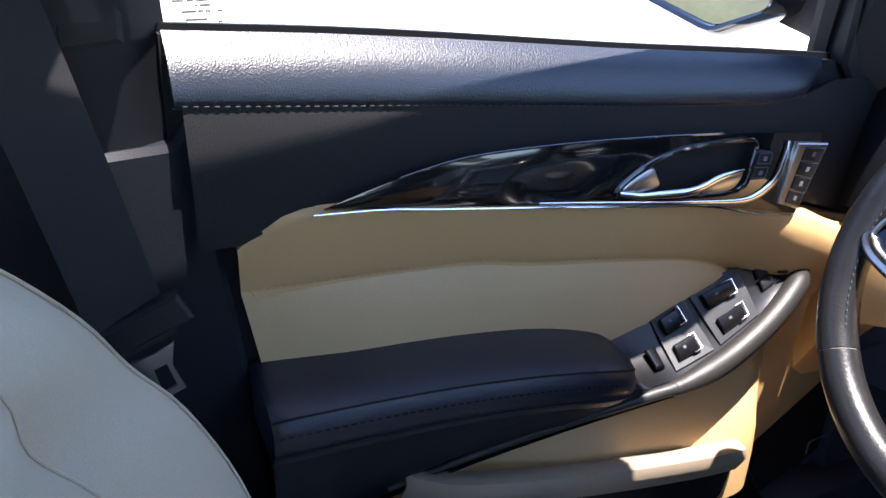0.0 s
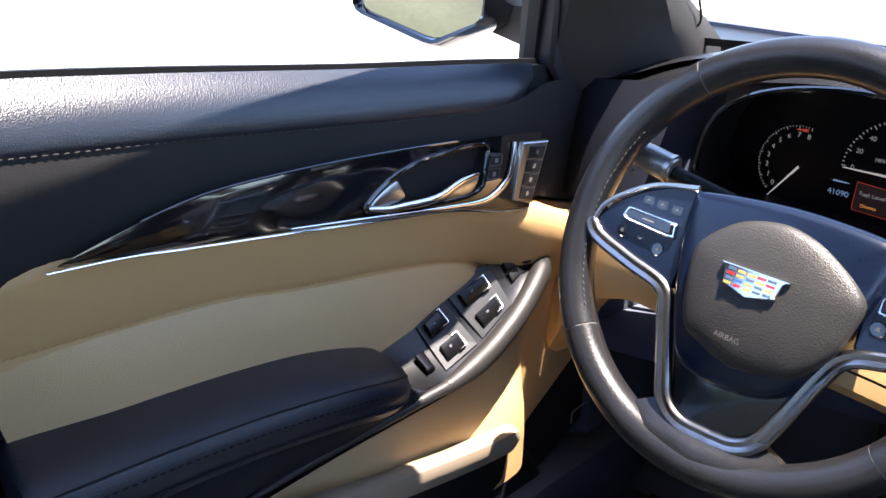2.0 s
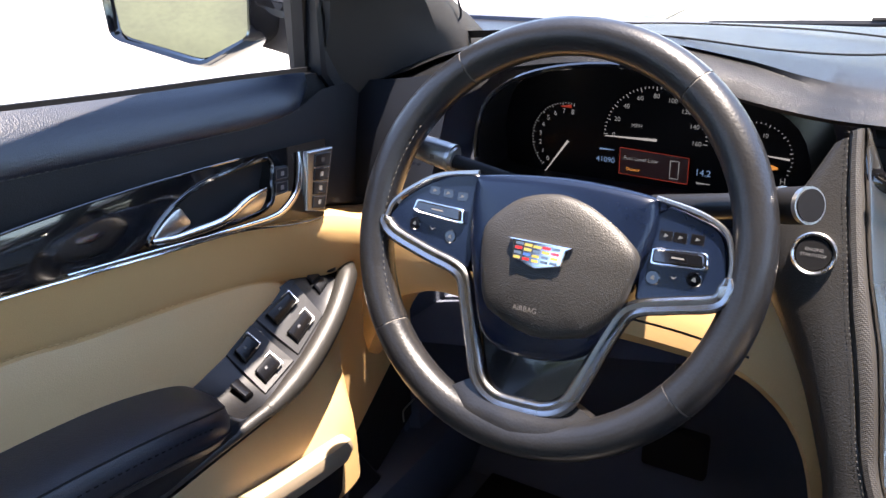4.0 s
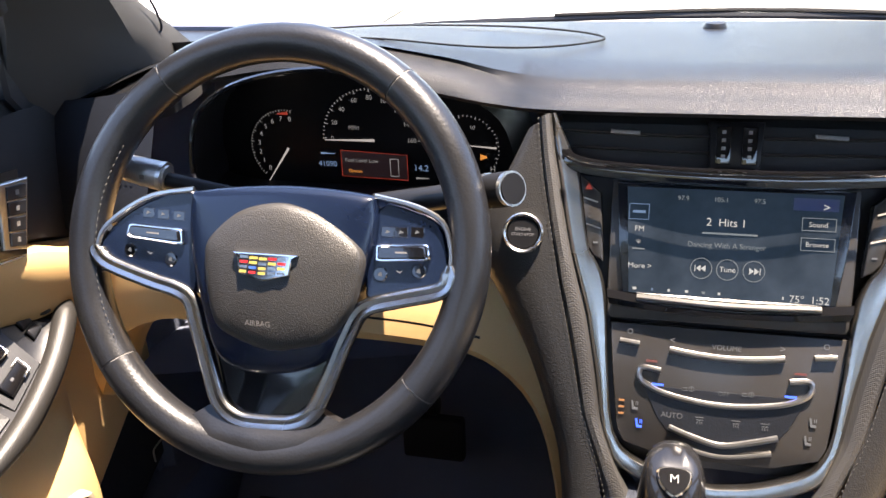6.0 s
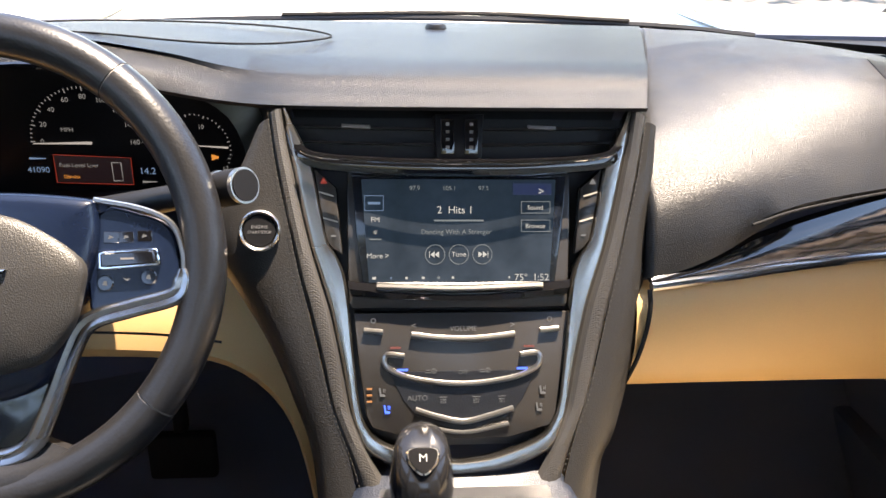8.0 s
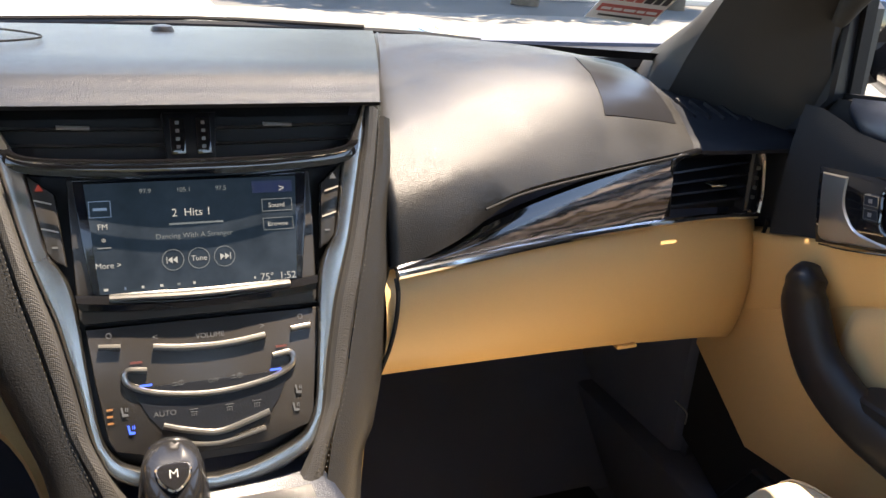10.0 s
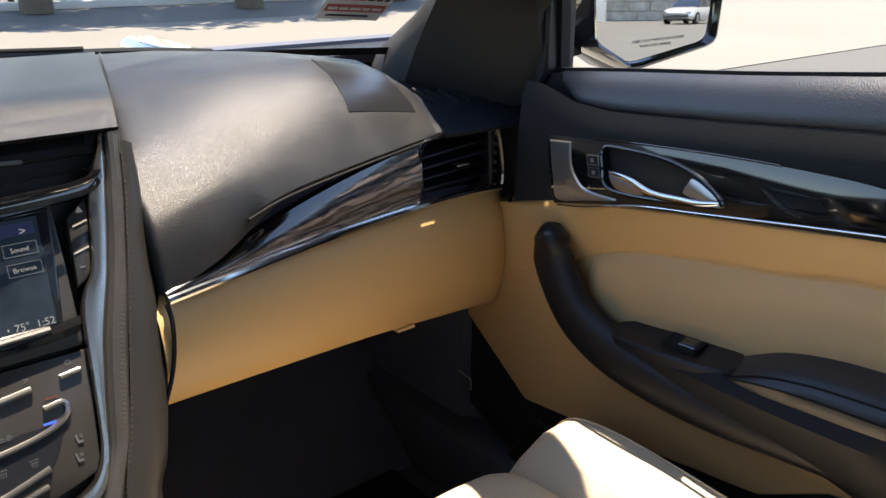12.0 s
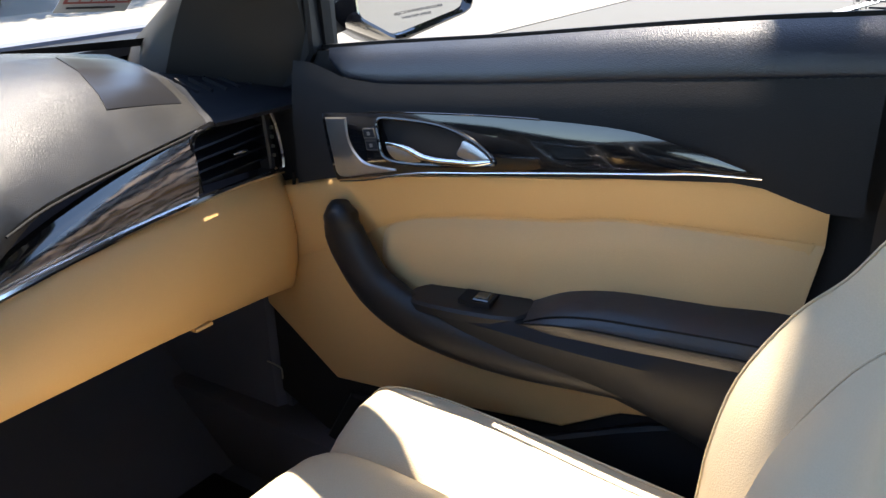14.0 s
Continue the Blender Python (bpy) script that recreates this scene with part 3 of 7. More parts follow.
for s in (-1, 1):
    m = thing("wing_mirror", "dark blue door mirror with a chamfered glass", "mirror", group="wing mirrors")
    slope, lean = (0.45, 0.042) if s > 0 else (0.30, 0.046)
    inner = 0.0 if s > 0 else -0.018
    gl = [(0.932 + inner, 1.066), (0.938 + inner, 0.987), (0.992, 0.953), (1.113, 0.986), (1.120, 1.066), (1.02, 1.073)]
    turn = lambda x, z, d: Vector((s * x, 0.66 + d + slope * (1.03 - x) + lean * (z - 1.02), z))
    flat = rounded(gl)
    loop = [turn(x, z, 0.0) for x, z in flat]
    cx, cz = 1.025, 1.015
    part("mirror_glass", prism(loop, (0, 0.006, 0)), MIRROR, m, "mirror glass")
    ring = lambda g, d: [turn(x + (x - cx) / max(1e-6, math.hypot(x - cx, z - cz)) * g, z + (z - cz) / max(1e-6, math.hypot(x - cx, z - cz)) * g, d) for x, z in flat]
    part("housing", grid([ring(0.0, 0.004), ring(0.002, -0.008), ring(0.008, -0.012), ring(0.015, -0.006), ring(0.020, 0.02), ring(0.016, 0.06), ring(-0.01, 0.10), ring(-0.05, 0.12)], closed=True), GLOSS, m, "dark gloss housing")
    part("stalk", grid([[(s * 0.725, 0.578, 0.962), (s * 0.725, 0.66, 0.955), (s * 0.725, 0.70, 1.005), (s * 0.725, 0.59, 1.03)], [(s * 0.84, 0.70, 0.958), (s * 0.84, 0.76, 0.955), (s * 0.84, 0.78, 1.0), (s * 0.84, 0.72, 1.01)], [(s * 0.95, 0.73, 0.965), (s * 0.95, 0.78, 0.965), (s * 0.95, 0.80, 1.0), (s * 0.95, 0.74, 1.0)]], closed=True, caps=True), PLASTIC, m, "black mirror foot")
    if s > 0:
        rot = Matrix(((1, 0, 0, 0), (0, 0, -1, 0), (0, 1, 0, 0), (0, 0, 0, 1)))
        for i, words in enumerate(("OBJECTS IN MIRROR ARE CLOSER", "THAN THEY APPEAR")):
            lettering(words, 0.0060, Matrix.Translation(turn(1.037 - 0.004 * i, 0.988 - 0.0085 * i, -0.0015)) @ Matrix.Rotation(-math.atan(slope), 4, "Z") @ Matrix.Rotation(radians(-5), 4, "Y") @ rot, DARKINK, m)

# door window frames
for s, nm in ((-1, "trim_1"), (1, "trim_2")):
    fr = thing(nm, "dark window surround along the roof rail", "window frame", "structure")
    rail = spl([(s * 0.560, -1.30, 1.36), (s * 0.562, -0.26, 1.378), (s * 0.566, 0.0, 1.378), (s * 0.574, 0.13, 1.365), (s * 0.601, 0.27, 1.31), (s * 0.640, 0.40, 1.22), (s * 0.660, 0.52, 1.11), (s * 0.672, 0.562, 1.06)], 4)
    part("roof_rail", sweep(rail, circle(0.022, 10), (0, 0, 1), lambda u: 1.0 - 2.8 * max(0.0, u - 0.78)), FABRIC, fr)

# maker's marks etched in the side glass: rows of small print, a square and two rings
for s in (-1, 1):
    marks = thing("glass_marks", "small dark maker's marks etched in side glass", "glass marks")
    pale = DARKINK if s > 0 else GREYTHREAD
    def etched(y0, y1, z, h):
        part("mark", box((s * 0.7205, y0, z - h / 2), (s * 0.7209, y1, z + h / 2)), pale, marks)
    for z, words in ((1.0638, ((-0.071, -0.065), (-0.064, -0.058), (-0.057, -0.044))), (1.0606, ((-0.068, -0.060), (-0.058, -0.053), (-0.052, -0.042))),
                     (1.0570, ((-0.053, -0.0505), (-0.0495, -0.042))), (1.0530, ((-0.062, -0.052), (-0.051, -0.047), (-0.046, -0.042))),
                     (1.0474, ((-0.060, -0.045), (-0.0435, -0.0425)))):
        for y0, y1 in words:
            etched(y0, y1, z, 0.0018)
    for k in range(4):
        etched(-0.0570 + 0.0030 * k, -0.0562 + 0.0030 * k, 1.0438, 0.0008)
    etched(-0.0455, -0.0437, 1.0440, 0.0016)
    for y0, y1, z0, z1 in ((-0.0389, -0.0320, 1.0600, 1.0608), (-0.0389, -0.0320, 1.0660, 1.0668), (-0.0389, -0.0381, 1.0608, 1.0660), (-0.0328, -0.0320, 1.0608, 1.0660), (-0.0375, -0.0334, 1.0620, 1.0648)):
        etched(y0, y1, (z0 + z1) / 2, z1 - z0)
    for zc, r in ((1.0528, 0.0034), (1.0454, 0.0031)):
        part("ring_mark", tube([(s * 0.7207, -0.0358 + r * math.cos(a * math.pi / 10), zc + r * math.sin(a * math.pi / 10)) for a in range(21)], 0.00022, 5, up=(1, 0, 0)), pale, marks)
        etched(-0.0375, -0.0342, zc, 0.0016)


# ---- doors ----
BELT = [(-0.082, 1.043), (0.03, 1.034), (0.136, 1.023), (0.30, 1.004), (0.45, 0.989), (0.575, 0.975)]
ROLL = [(-0.075, 0.998), (0.03, 0.988), (0.138, 0.978), (0.30, 0.961), (0.44, 0.949), (0.50, 0.951), (0.545, 0.966)]
TRIM_LOW = [(0.018, 0.8995), (0.192, 0.880), (0.29, 0.867), (0.40, 0.851), (0.463, 0.841), (0.533, 0.826)]
SEAM = [(-0.046, 0.8435), (0.142, 0.834), (0.218, 0.820), (0.33, 0.803), (0.41, 0.787), (0.468, 0.765)]


def at(curve, y):
    """The height of a curve of (y, z) at y."""
    for (a, b), (c, d) in zip(curve, curve[1:]):
        if a <= y <= c or c <= y <= a:
            return b + (d - b) * (y - a) / (c - a) if a != c else b
    return curve[0][1] if abs(y - curve[0][0]) < abs(y - curve[-1][0]) else curve[-1][1]


def door(s, name, label):
    """A front door; s is -1 on the driver's side and 1 on the passenger's. d is the way in from the panel."""
    D = thing(name, label, "car door", "structure")
    P = lambda d, y, z: Vector((s * (0.70 - d), y, z))
    out = Vector((s * 0.03, 0, 0))
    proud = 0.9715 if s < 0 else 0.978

    # carrier panel, dark, with the belt line as its upper edge
    edge = [P(0, y, z) for y, z in spl2(BELT)] + [P(0, 0.66, 0.93), P(0, 0.70, 0.80), P(0, 0.70, 0.44), P(0, 0.52, 0.36), P(0, 0.03, 0.36), P(0, -0.07, 0.62), P(0, -0.085, 0.883)]
    part("carrier_panel", prism(edge, out), UPPERSKIN, D, "dark soft-touch inner door panel")
    # padded roll under the window
    rows = []
    for i in range(33):
        y = -0.08 + 0.625 * i / 32
        zb, zr = at(BELT, y), at(ROLL, y)
        fade = min(1.0, (0.548 - y) / 0.05) if y > 0.498 else 1.0
        h = zb - zr
        prof = [(-0.012, zb + 0.001), (0.001, zb + 0.003), (0.008, zb - 0.05 * h), (0.0155, zb - 0.20 * h), (0.0225, zb - 0.43 * h), (0.0270, zb - 0.66 * h), (0.0288, zb - 0.85 * h), (0.0275, zb - 0.95 * h), (0.0235, zr - 0.001), (0.014, zr - 0.002)]
        rows.append([P(d * max(fade, 0.05) if d > 0 else d, y, z) for d, z in prof])
    part("belt_roll", grid(rows), LEATHER, D, "black grained leather roll below the window")
    part("stitching", stitches([P(0.0278, y, z + 0.0022) for y, z in spl2(ROLL[:6])], 0.004, 0.003, 0.00035, up=(-s, 0, 0.1)), STITCH, D, "dull stitching")
    part("window_seal", sweep([P(-0.012, y, z + 0.004) for y, z in spl2(BELT)], [(-0.003, -0.003), (0.003, -0.003), (0.003, 0.002), (-0.003, 0.002)]), SEAL, D)
    # dark upper field, leaning a little inwards below the roll
    rows = []
    for i in range(25):
        y = -0.075 + (0.70 if s < 0 else 0.655) * i / 24
        zt = at(ROLL, y) + 0.002
        if s < 0:
            zl = at([(-0.08, 0.893), (-0.045, 0.893), (0.018, 0.9185)] + [(y2, z2 + 0.013) for y2, z2 in TRIM_LOW[1:]] + [(0.66, 0.79)], y)
        else:
            zl = at([(-0.08, 0.886), (-0.045, 0.884), (0.018, 0.901)] + TRIM_LOW[1:] + [(0.66, 0.79)], y)
        front = 0.0 if s > 0 else max(0.0, min(1.0, (y - 0.53) / 0.07))
        zt -= 0.010 * front
        lean = (0.0262, 0.0280, 0.0290, 0.0300, 0.0305) if s < 0 else (0.0295, 0.0335, 0.0375, 0.0400, 0.0410)
        rows.append([P(d * (1 - 0.6 * front), y, zt - k * (zt - zl)) for d, k in zip(lean, (0.0, 0.12, 0.27, 0.55, 1.0))])
    part("upper_field", grid(rows), UPPERSKIN, D)
    # gloss trim, bowed so that its upper half faces the sky, with the handle's opening
    def along(curve, u):
        k = u * (len(curve) - 1)
        i = min(int(k), len(curve) - 2)
        return tuple(a + (b - a) * (k - i) for a, b in zip(curve[i], curve[i + 1]))
    sink = 0.0 if s < 0 else -0.005
    low_c = spl2([(0.0133, 0.9188), (0.1029, 0.9077), (0.1967, 0.8943), (0.2905, 0.8795), (0.3767, 0.8657), (0.450, 0.850), (0.4975, 0.8391)], 8)
    top_c = spl2([(0.0133, 0.9200), (0.0742, 0.9340), (0.1364, 0.9425), (0.2254, 0.9416), (0.3128, 0.9368), (0.4105, 0.9287), (0.5249, 0.9163)], 8)
    bowl_c = spl2([(0.2738, 0.8935), (0.3015, 0.9117), (0.3464, 0.9224), (0.4051, 0.9228), (0.4349, 0.9182), (0.4304, 0.8963), (0.4208, 0.8776), (0.3814, 0.8758), (0.2958, 0.8865)], 6, True)
    def trim_in(y, z):
        """How far in the bowed face of the trim stands at y, z."""
        lo, hi = at(low_c, y), at(top_c, y)
        u = max(0.0, min(1.0, (z - lo) / max(0.004, hi - lo)))
        return (0.048 if s < 0 else 0.056) - 0.15 * (hi - lo) * u ** 1.7
    T = lambda y, z, lift=0.0: P(trim_in(y, z) + lift, y, z + sink)
    def in_bowl(y, z):
        hit = False
        for (a, b), (c, d) in zip(bowl_c, bowl_c[1:] + bowl_c[:1]):
            if (b > z) != (d > z) and y < a + (c - a) * (z - b) / (d - b):
                hit = not hit
        return hit
    bm = bmesh.new()
    net = []
    for i in range(161):
        (y0, z0), (y1, z1) = along(low_c, i / 160), along(top_c, i / 160)
        net.append([])
        for j in range(25):
            y, z = y0 + (y1 - y0) * j / 24, z0 + (z1 - z0) * j / 24
            net[-1].append((bm.verts.new(T(y, z)), y, z))
    for a, b in zip(net, net[1:]):
        for j in range(24):
            q = (a[j], b[j], b[j + 1], a[j + 1])
            if not in_bowl(sum(c[1] for c in q) / 4, sum(c[2] for c in q) / 4):
                bm.faces.new([c[0] for c in q])
    part("trim_panel", bm, GLOSS, D, "high-gloss dark trim panel sweeping to a point")
    rim = [T(y, z, 0.0006) for y, z in bowl_c]
    part("bowl_rim", sweep(rim + rim[:1], circle(0.0024, 8), (-s, 0, 0)), GLOSS, D, "gloss black rim of the handle bowl")
    cy, cz = 0.37, 0.898
    rows = [[T(cy + (y - cy) * k, cz + (z - cz) * k, -0.036 * q) for y, z in bowl_c] for q, k in ((0, 1.0), (0.3, 0.98), (0.75, 0.88), (1.0, 0.6), (1.05, 0.1))]
    part("handle_bowl", grid(rows, closed=True), PLASTIC, D, "dark recessed handle bowl")
    # release lever: a paddle at the hinge, a rising arm, and a rounded blade under it
    arm = spl([T(y, z, d) for y, z, d in ((0.278, 0.8925, 0.001), (0.300, 0.8880, 0.003), (0.3209, 0.8869, 0.005), (0.345, 0.8858, 0.007), (0.3640, 0.8872, 0.007), (0.3845, 0.8925, 0.006), (0.405, 0.8945, 0.004), (0.4199, 0.8937, 0.001))], 5)
    lever = part("door_handle", sweep(arm, circle(0.0036, 12, 0.65), (-s, 0, 0), lambda u: 0.35 + 0.75 * math.sin(math.pi * min(1, 0.10 + u * 0.82)) ** 0.7), CHROME, D, "curved chrome release lever")
    part("paddle", prism([T(y, z, 0.001) for y, z in spl2([(0.280, 0.8945), (0.297, 0.9055), (0.3135, 0.9105), (0.3185, 0.904), (0.3215, 0.8930), (0.3000, 0.8895)], 4, True)], (s * 0.010, 0, 0), 0.002, 2), SATIN, lever)
    part("blade", prism([T(y, z, 0.002) for y, z in spl2([(0.372, 0.8790), (0.395, 0.8765), (0.4110, 0.8800), (0.4195, 0.8920), (0.4000, 0.8920), (0.3850, 0.8905), (0.3700, 0.8860)], 4, True)], (s * 0.004, 0, 0), 0.0015, 2), SATIN, lever)
    # chrome line under the trim, curving up in front of the lock switch
    foot = [(0.0050, 0.9200), (0.0600, 0.9160), (0.1029, 0.9095), (0.1967, 0.8962), (0.2905, 0.8822), (0.3759, 0.8693)]
    part("chrome_strip", sweep([T(y, z, 0.0008) for y, z in spl2([(y, z - 0.0035) for y, z in foot] + [(0.450, 0.8465), (0.492, 0.8385)], 6)], circle(0.0010, 8), (-s, 0, 0)), CHROME, D, "thin chrome strip")
    part("upper_strip", sweep([T(y, z + 0.0004, 0.0006) for y, z in (top_c[8:40] if s < 0 else top_c[24:44])], circle(0.0011, 6), (-s, 0, 0)), GLOSS, D)
    ribbon = spl2(foot[3:] + [(0.4180, 0.8640), (0.4400, 0.8660), (0.4613, 0.8777), (0.4739, 0.8993), (0.4794, 0.9141)], 6)
    if s < 0:
        part("front_surround", sweep([T(y, z, 0.0012) for y, z in ribbon], circle(0.0042, 10, 0.5), (-s, 0, 0), lambda u: 0.30 + 0.8 * min(1, u * 1.3)), CHROME, D, "chrome ribbon sweeping up in front of the handle")
        quad = [(0.4806, 0.9151), (0.5216, 0.9097), (0.4985, 0.8439), (0.4695, 0.8544)]
        board = part("memory_board", prism([P(0.0500, y, z) for y, z in quad], (s * 0.006, 0, 0), 0.0012), SATIN, D, "satin plate with four black memory buttons")
        def on_board(u, v):
            a, b, c, d = (Vector(q) for q in quad)
            return a.lerp(b, u).lerp(d.lerp(c, u), v)
        for i in range(4):
            v0, v1 = 0.06 + 0.228 * i, 0.06 + 0.228 * i + 0.205
            part("memory_button", prism([P(0.0516, *on_board(u, v)) for u, v in ((0.26, v0), (0.90, v0), (0.90, v1), (0.26, v1))], (s * 0.004, 0, 0), 0.0008), PLASTIC, board, "small black memory button")
            vm = (v0 + v1) / 2
            part("button_mark", prism([P(0.0519, *on_board(u, v)) for u, v in ((0.52, vm - 0.035), (0.64, vm - 0.035), (0.64, vm + 0.035), (0.52, vm + 0.035))], (s * 0.0003, 0, 0)), GREYTHREAD, board)
    else:
        inner = spl2([(0.4051, 0.8662), (0.4471, 0.8671), (0.466, 0.8770), (0.4782, 0.8922), (0.4849, 0.9155)], 6)
        outer = spl2([(0.4051, 0.8640), (0.450, 0.8535), (0.492, 0.8455), (0.503, 0.8700), (0.5185, 0.9118)], 6)
        part("front_surround", prism([T(y, z, 0.0020) for y, z in inner + outer[::-1]], (s * 0.006, 0, 0), 0.0015), SATIN, D, "satin metal surround")
    lock = part("lock_switch", prism([T(y, z, 0.0012) for y, z in rounded([(0.4250, 0.8833), (0.4380, 0.9111), (0.4589, 0.9069), (0.4497, 0.8811)], 0.15)], (s * 0.006, 0, 0), 0.0015), PLASTIC, D, "black door lock switch")
    for dy, dz in ((0.0, 0.0), (0.0052, 0.0128)):
        part("lock_rocker", prism([T(y + dy, z + dz, 0.0022) for y, z in ((0.4290, 0.8850), (0.4480, 0.8828), (0.4518, 0.8935), (0.4335, 0.8962))], (s * 0.003, 0, 0), 0.0012), SOFT, lock)
        edge = [T(y + dy, z + dz, 0.0026) for y, z in ((0.4300, 0.8858), (0.4474, 0.8838), (0.4508, 0.8930), (0.4342, 0.8954))]
        part("lock_outline", tube(edge + edge[:1], 0.00045, 5, up=(-s, 0, 0)), STITCH, lock)
        part("lock_mark", prism([T(y + dy, z + dz, 0.0026) for y, z in ((0.4385, 0.8875), (0.4430, 0.8868), (0.4444, 0.8908), (0.4400, 0.8915))], (s * 0.0003, 0, 0)), GREYTHREAD, lock)

    # beige lower field
    rise = 0.010 if s < 0 else 0.0
    top = [(-0.045, 0.882)] + [(y, z - 0.007 + rise) for y, z in spl2(TRIM_LOW)] + [(0.60, 0.808), (0.645, 0.795)]
    loop = [P(0.011, y, z) for y, z in top] + [P(0.011, y, z) for y, z in ((0.665, 0.74), (0.70, 0.62), (0.70, 0.598), (0.571, 0.508))]
    low = ((0.40, 0.528), (0.21, 0.556), (0.137, 0.600), (0.05, 0.62), (-0.008, 0.63)) if s > 0 else ((0.545, 0.49), (0.40, 0.48), (0.1, 0.55), (-0.008, 0.62))
    loop += [P(0.011, y, z) for y, z in low]
    part("lower_field", prism(loop, (s * 0.012, 0, 0), 0.004, 3), BEIGE, D, "beige vinyl lower door panel")
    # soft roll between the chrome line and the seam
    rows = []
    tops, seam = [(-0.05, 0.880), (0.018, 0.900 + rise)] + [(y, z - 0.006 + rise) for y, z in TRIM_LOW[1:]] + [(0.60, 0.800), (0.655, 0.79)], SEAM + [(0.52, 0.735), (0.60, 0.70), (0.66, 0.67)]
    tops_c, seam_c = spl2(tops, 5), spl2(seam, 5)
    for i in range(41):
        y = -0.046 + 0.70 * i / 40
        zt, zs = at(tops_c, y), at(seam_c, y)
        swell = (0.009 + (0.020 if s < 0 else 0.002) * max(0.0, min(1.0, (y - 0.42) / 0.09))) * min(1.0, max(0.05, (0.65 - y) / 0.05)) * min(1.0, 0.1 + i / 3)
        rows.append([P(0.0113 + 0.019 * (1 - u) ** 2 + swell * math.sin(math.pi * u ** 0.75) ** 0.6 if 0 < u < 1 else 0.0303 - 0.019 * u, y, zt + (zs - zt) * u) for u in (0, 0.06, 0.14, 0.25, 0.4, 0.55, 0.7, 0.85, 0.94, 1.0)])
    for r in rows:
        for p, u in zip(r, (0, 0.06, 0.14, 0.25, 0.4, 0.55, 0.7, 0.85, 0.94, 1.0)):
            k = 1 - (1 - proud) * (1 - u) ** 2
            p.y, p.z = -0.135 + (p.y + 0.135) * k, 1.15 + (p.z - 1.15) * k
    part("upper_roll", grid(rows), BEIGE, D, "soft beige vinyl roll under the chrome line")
    bot = [(-0.030, 0.745), (0.10, 0.70), (0.30, 0.665), (0.42, 0.67), (0.475, 0.715)]
    rows = []
    seam, bots = spl2(SEAM), spl2(bot)
    for i in range(41):
        a, b = along(seam, i / 40), along(bots, i / 40)
        row = []
        for j in range(9):
            u = j / 8
            d = 0.0095 + 0.012 * math.sin(math.pi * min(1, u * 1.0)) ** 0.5 * min(1.0, (40 - i) / 3, 0.12 + i / 5)
            row.append(P(d, a[0] + (b[0] - a[0]) * u, a[1] + (b[1] - a[1]) * u))
        rows.append(row)
    part("door_insert", grid(rows), BEIGE_LEATHER, D, "padded beige leather insert with a stitched seam")
    part("insert_seam", stitches([P(0.0135, y, z + 0.002) for y, z in spl2(SEAM[:4])], 0.005, 0.002, 0.0004, up=(-s, 0, 0)), BEIGE, D)
    # carpeted foot of the door
    part("lower_carpet", prism([P(0.016, y, z) for y, z in ((-0.008, 0.63), (0.05, 0.62), (0.13, 0.585), (0.3, 0.50), (0.545, 0.492), (0.60, 0.40), (0.5, 0.37), (0.03, 0.37))], (s * 0.012, 0, 0), 0.004), PLASTIC, D, "dark lower door edge")
    return D, P


BEIGE_LEATHER = material("beige_leather", (0.60, 0.412, 0.212), 0.48, grain=900, bump=0.25, voronoi=True, vary=0.05, broad=4)

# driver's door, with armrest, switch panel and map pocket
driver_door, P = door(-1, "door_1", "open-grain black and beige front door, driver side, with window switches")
pad_rows = []
for y, zt, w, th in ((-0.045, 0.772, 0.084, 0.046), (-0.03, 0.775, 0.088, 0.048), (0.05, 0.772, 0.090, 0.047), (0.12, 0.767, 0.092, 0.046), (0.18, 0.760, 0.094, 0.046), (0.225, 0.752, 0.094, 0.046), (0.265, 0.741, 0.090, 0.046), (0.295, 0.729, 0.080, 0.040), (0.312, 0.716, 0.060, 0.026)):
    prof = [(0.0, zt + 0.001), (w * 0.35, zt + 0.002), (w * 0.75, zt + 0.001), (w * 0.93, zt - 0.005), (w, zt - 0.016), (w * 0.98, zt - th * 0.75), (w * 0.9, zt - th), (w * 0.5, zt - th * 1.1), (0.0, zt - th)]
    pad_rows.append([P(d + 0.004, y, z) for d, z in prof])
part("armrest_pad", grid(smooth_rows(pad_rows), closed=True, caps=True), LEATHER, driver_door, "black leather armrest pad")
part("pad_stitching", stitches([r[4] + Vector((0.0012, 0, 0.0)) for r in smooth_rows(pad_rows)[2:-8]], up=(1, 0, 0.2)), RUBBER, driver_door)
for j in (3, 5):
    part("pad_seam", sweep([r[j] + Vector((0.0007, 0, 0.0005)) for r in smooth_rows(pad_rows)[:-3]], circle(0.0010, 6)), RUBBER, driver_door)
rows = []
for y, zt, zl, w in ((-0.045, 0.728, 0.57, 0.082), (0.05, 0.727, 0.60, 0.084), (0.13, 0.723, 0.622, 0.086), (0.20, 0.716, 0.632, 0.088), (0.27, 0.704, 0.640, 0.088), (0.33, 0.690, 0.645, 0.084)):
    h = zt - zl
    rows.append([P(0.005, y, zt + 0.01), P(w - 0.006, y, zt + 0.004), P(w - 0.004, y, zt - 0.10 * h), P(w - 0.014, y, zt - 0.45 * h), P(0.034, y, zl + 0.12 * h), P(0.012, y, zl)])
part("armrest_body", grid(smooth_rows(rows)), SOFT, driver_door, "dark armrest body")
